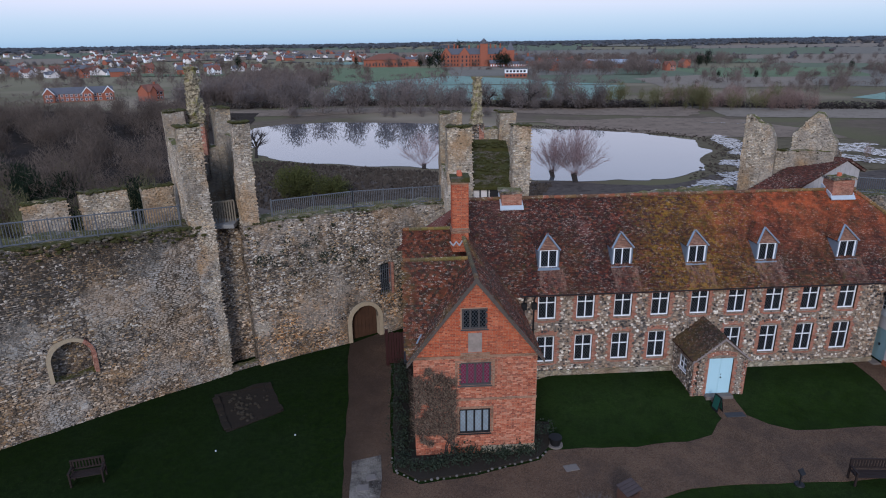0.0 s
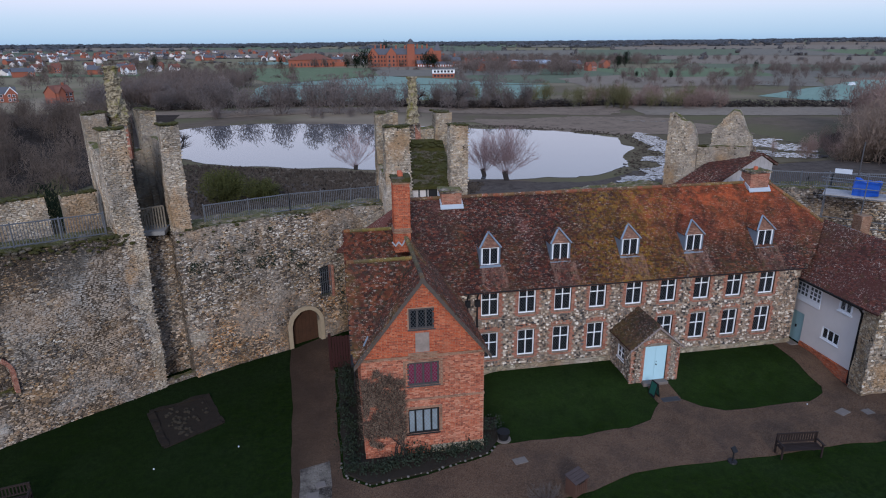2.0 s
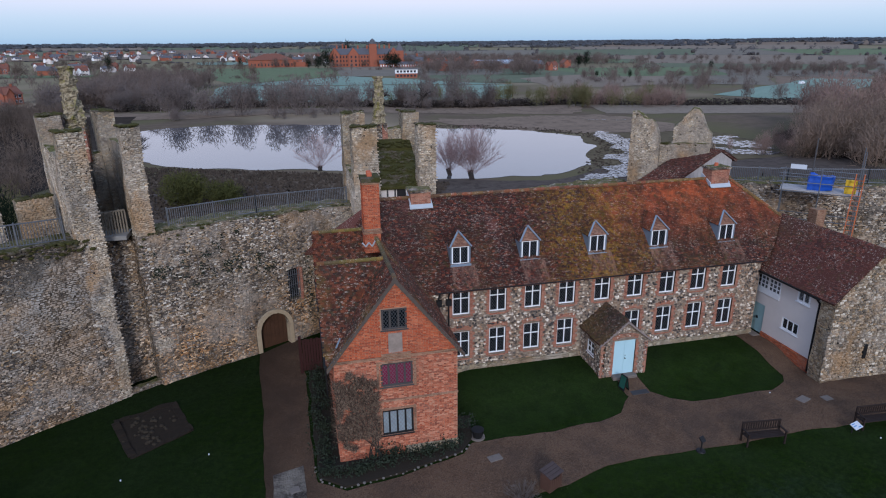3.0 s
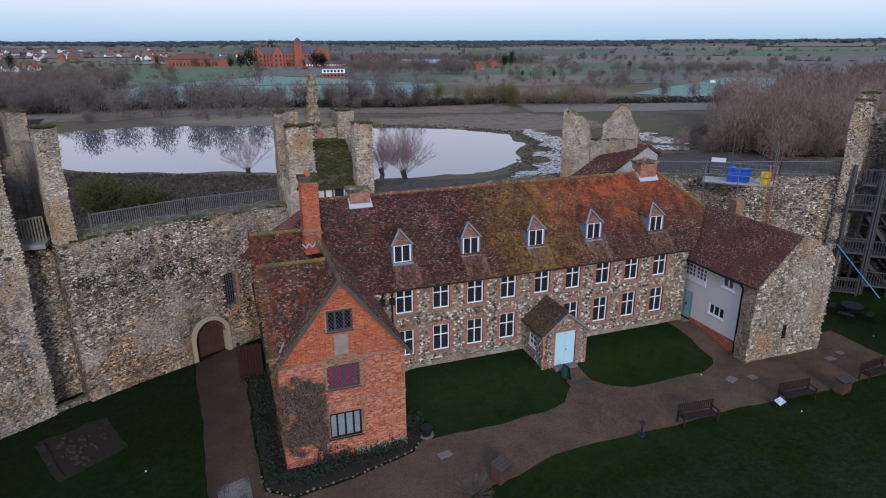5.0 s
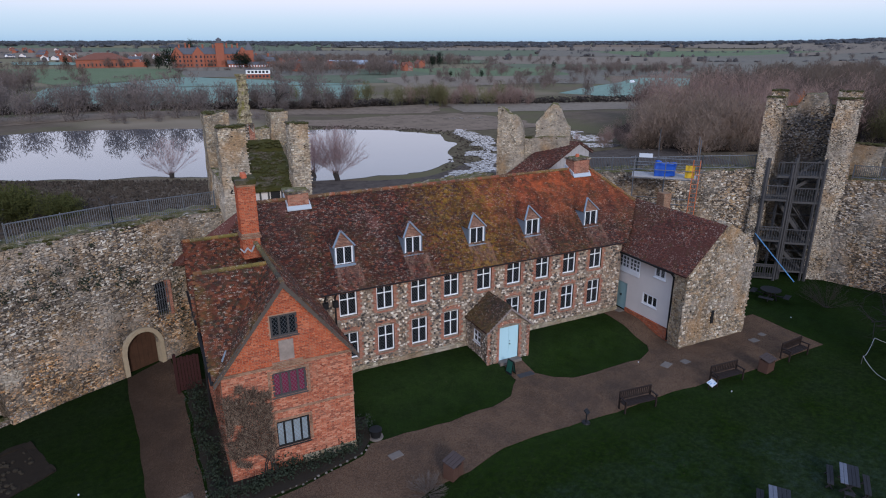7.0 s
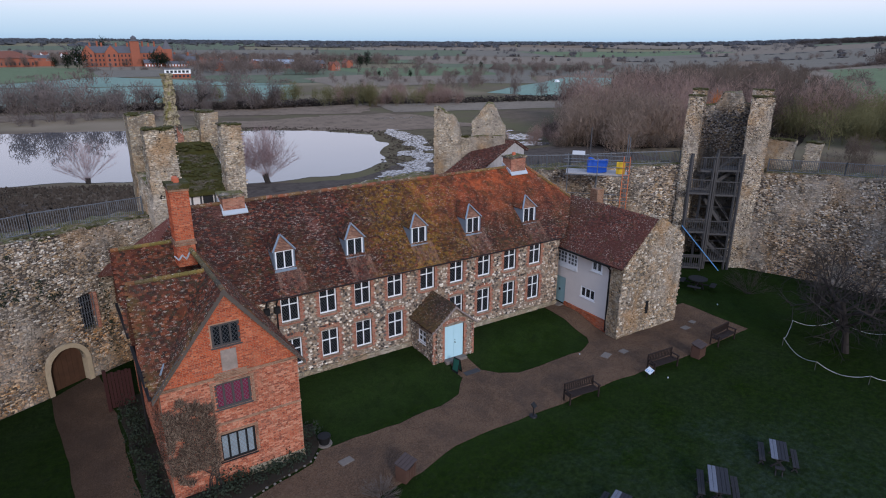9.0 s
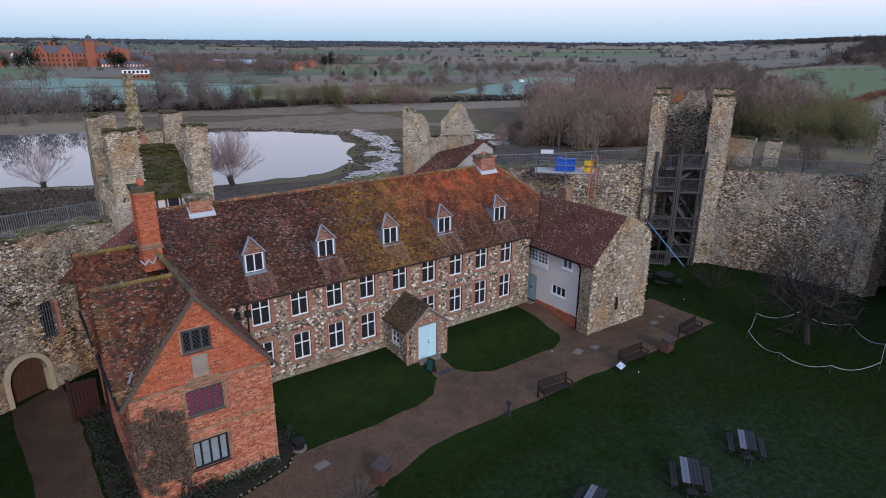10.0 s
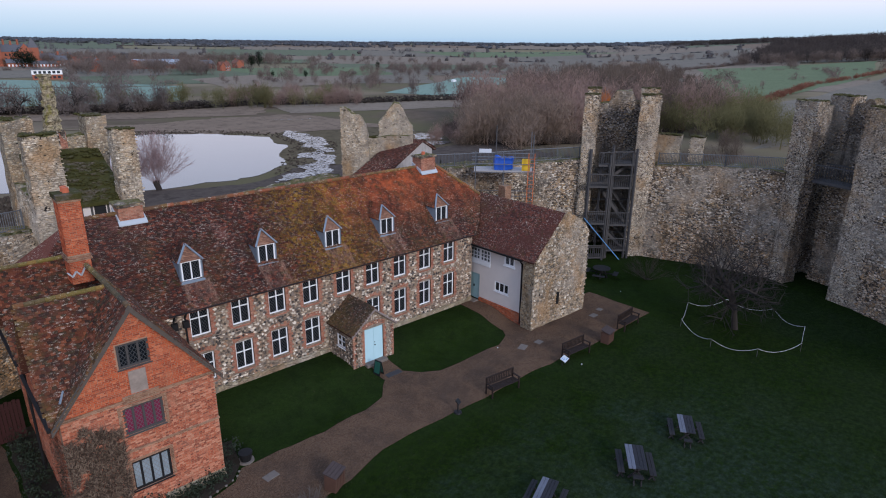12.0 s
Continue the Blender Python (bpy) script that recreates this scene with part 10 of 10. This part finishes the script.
flights = ((0.15, 0.6), (0.6, 3.0), (3.0, 2.75), (2.75, 6.0), (6.0, 5.8), (5.8, 7.65))
for k, (za, zb) in enumerate(flights):
    if abs(zb - za) < 0.5:
        continue
    a0, a1 = (A2 - 0.4, 1.5) if k < 5 else (1.5, A2 - 0.4)
    for c in (0.35, 1.15):
        bar(sp_(a0, c, za), sp_(a1, c, zb + 0.1), 0.06, 0.24, "stringer")
        bar(sp_(a0, c, za + 1.0), sp_(a1, c, zb + 1.1), 0.05, 0.07, "handrail")
    n = max(4, int(abs(zb - za) / 0.19))
    for s in range(n):
        t0 = (s + 0.5) / n
        bm = bmesh.new()
        a, z = a0 + (a1 - a0) * t0, za + (zb - za) * t0
        prism(bm, [sp_(a - 0.13, 0.35, z), sp_(a + 0.13, 0.35, z), sp_(a + 0.13, 1.15, z), sp_(a - 0.13, 1.15, z)], (0, 0, 0.04))
        part("tread", bm, M_TIMBER, st)
bar(sp_(A0 - 0.1, -1.15, 3.6), sp_(A2 - 0.6, -1.2, 0.1), 0.07, 0.07, "brace", M_BLUETUBE)
landing(A0 + 0.7, A1, -0.9, -0.12, 7.65)

br = thing("timber_footbridge", (*(fl5 + u5 * 2.0), 7.7), "grey timber footbridge with paling rails across the tower gap", "footbridge")
bp = lambda a, c, z: (fl5.x + u5.x * a + v5.x * c, fl5.y + u5.y * a + v5.y * c, z)
bm = bmesh.new()
prism(bm, [bp(1.8, 0.7, 7.6), bp(w5 - 1.85, 0.7, 7.6), bp(w5 - 1.85, 2.0, 7.6), bp(1.8, 2.0, 7.6)], (0, 0, 0.2))
part("deck", bm, M_TIMBER, br)
for c in (0.75, 1.95):
    bm = bmesh.new()
    beam(bm, bp(1.8, c, 8.85), bp(w5 - 1.85, c, 8.85), 0.08, 0.08)
    part("handrail", bm, M_TIMBER, br)
    for k in range(18):
        a = 1.9 + k * (w5 - 3.85) / 17
        bm = bmesh.new()
        beam(bm, bp(a, c, 7.8), bp(a, c, 8.85), 0.06, 0.03)
        part("paling", bm, M_TIMBER, br)

# ---- scaffold on the wall ----
sf_ = thing("scaffold", (24.2, 3.4, 5.0), "tube scaffold with a boarded deck against the curtain wall", "scaffolding")
e0, e1 = Vector((22.7, 4.7)), Vector((25.7, 1.7))
eu = (e1 - e0).normalized()
en = Vector((-eu.y, eu.x))
ep = lambda a, c, z: (e0.x + eu.x * a + en.x * c, e0.y + eu.y * a + en.y * c, z)
EL = (e1 - e0).length
for k in range(6):
    bm = bmesh.new()
    prism(bm, [ep(0, -0.9 + 0.3 * k, 7.95), ep(EL, -0.9 + 0.3 * k, 7.95), ep(EL, -0.63 + 0.3 * k, 7.95), ep(0, -0.63 + 0.3 * k, 7.95)], (0, 0, 0.05))
    part("deck_board", bm, M_BOARD, sf_, "pale scaffold board")
for a in (0.1, EL * 0.5, EL - 0.1):
    for c in (-0.9, 0.8):
        bm = bmesh.new()
        tube(bm, ep(a, c, 4.6), ep(a, c, 9.1 if a < EL - 0.2 else 10.6), 0.03)
        part("standard", bm, M_RAIL, sf_)
for z in (6.2, 7.9, 8.5, 9.0):
    for c in (-0.9, 0.8):
        bm = bmesh.new()
        tube(bm, ep(-0.2, c, z), ep(EL + 0.2, c, z), 0.028)
        part("ledger", bm, M_RAIL, sf_)
bm = bmesh.new()
tube(bm, ep(1.6, 0.9, 8.0), ep(1.6, 0.9, 11.0), 0.04)
part("mast", bm, M_TIMBER, sf_)
part("sign_board", boxed(-0.45, 0.45, -0.02, 0.02, 0, 0.3, 0.0, pose(*ep(0.8, 0.8, 9.0), 0, 0, -45)), M_SIGNWHITE, sf_, "white notice board")
bs = bmesh.new()
rubble(bs, [ep(1.5, -0.5, 0)[:2], ep(2.8, -0.5, 0)[:2], ep(2.8, 0.4, 0)[:2], ep(1.5, 0.4, 0)[:2]], 8.0, 8.9, 0.18, 0.13, 9)
solid("tarpaulin", bs, M_BLUE, "building materials wrapped in a crumpled blue sheet", "tarpaulin")
solid("barrier_panel", boxed(-0.3, 0.3, -0.06, 0.06, 0, 0.85, 0.03, pose(*ep(EL - 0.55, -0.6, 8.0), 0, 0, -40)), M_YELLOW, "yellow plastic barrier panel on the scaffold", "barrier")
ld = thing("ladder", ep(EL - 0.2, -1.0, 4.8), "orange ladder leaning against the scaffold", "ladder")
for s in (0, 0.42):
    bm = bmesh.new()
    beam(bm, ep(EL - 0.5 + s, -1.7, 4.6), ep(EL - 0.4 + s, -0.95, 9.3), 0.05, 0.08)
    part("stile", bm, M_ORANGE, ld)
for k in range(15):
    t0 = (k + 0.7) / 16
    bm = bmesh.new()
    a, c, z = EL - 0.5 + 0.1 * t0, -1.7 + 0.75 * t0, 4.6 + 4.7 * t0
    tube(bm, ep(a, c, z), ep(a + 0.42, c, z), 0.018, sides=6)
    part("rung", bm, M_ORANGE, ld)
pier = thing("chimney", (24.0, 2.6, 6.0), "short brown brick stack under the scaffold", "chimney")
part("shaft", boxed(23.3, 23.95, 2.1, 2.8, 4.5, 7.0, 0.03), M_BRICK_BAND, pier)
part("lead_apron", boxed(23.22, 23.3, 2.0, 2.8, 5.7, 6.1, 0.01), M_LEADPALE, pier)

# parked vehicles far off
def van(at, rz, material, label, s=1.0):
    m = pose(*at, 0, 0, rz)
    t = thing("parked_van", at, label, "van", "parked vehicles")
    bm = boxed(-2.4 * s, 2.4 * s, -0.95, 0.95, 0.35, 1.2, 0.12, m)
    part("body", bm, material, t)
    part("cabin", boxed(-2.2 * s, 1.3 * s, -0.85, 0.85, 1.2, 2.0, 0.15, m), material, t)
    part("windscreen", boxed(1.25 * s, 1.4 * s, -0.75, 0.75, 1.25, 1.85, 0.02, m), M_DARKGLASS, t)
    for x in (-1.5 * s, 1.5 * s):
        for y in (-0.95, 0.75):
            bm = bmesh.new()
            tube(bm, m @ Vector((x, y, 0.36)), m @ Vector((x, y + 0.2, 0.36)), 0.36, 0.36, 12)
            part("wheel", bm, M_IRON, t)


van((309, 311, ground_z(309, 311)), 20, M_WHITE, "white van parked by the frosted field")
van((115.0, 25.0, ground_z(115, 25)), 40, M_WHITE, "white car parked below the wall", 0.9)
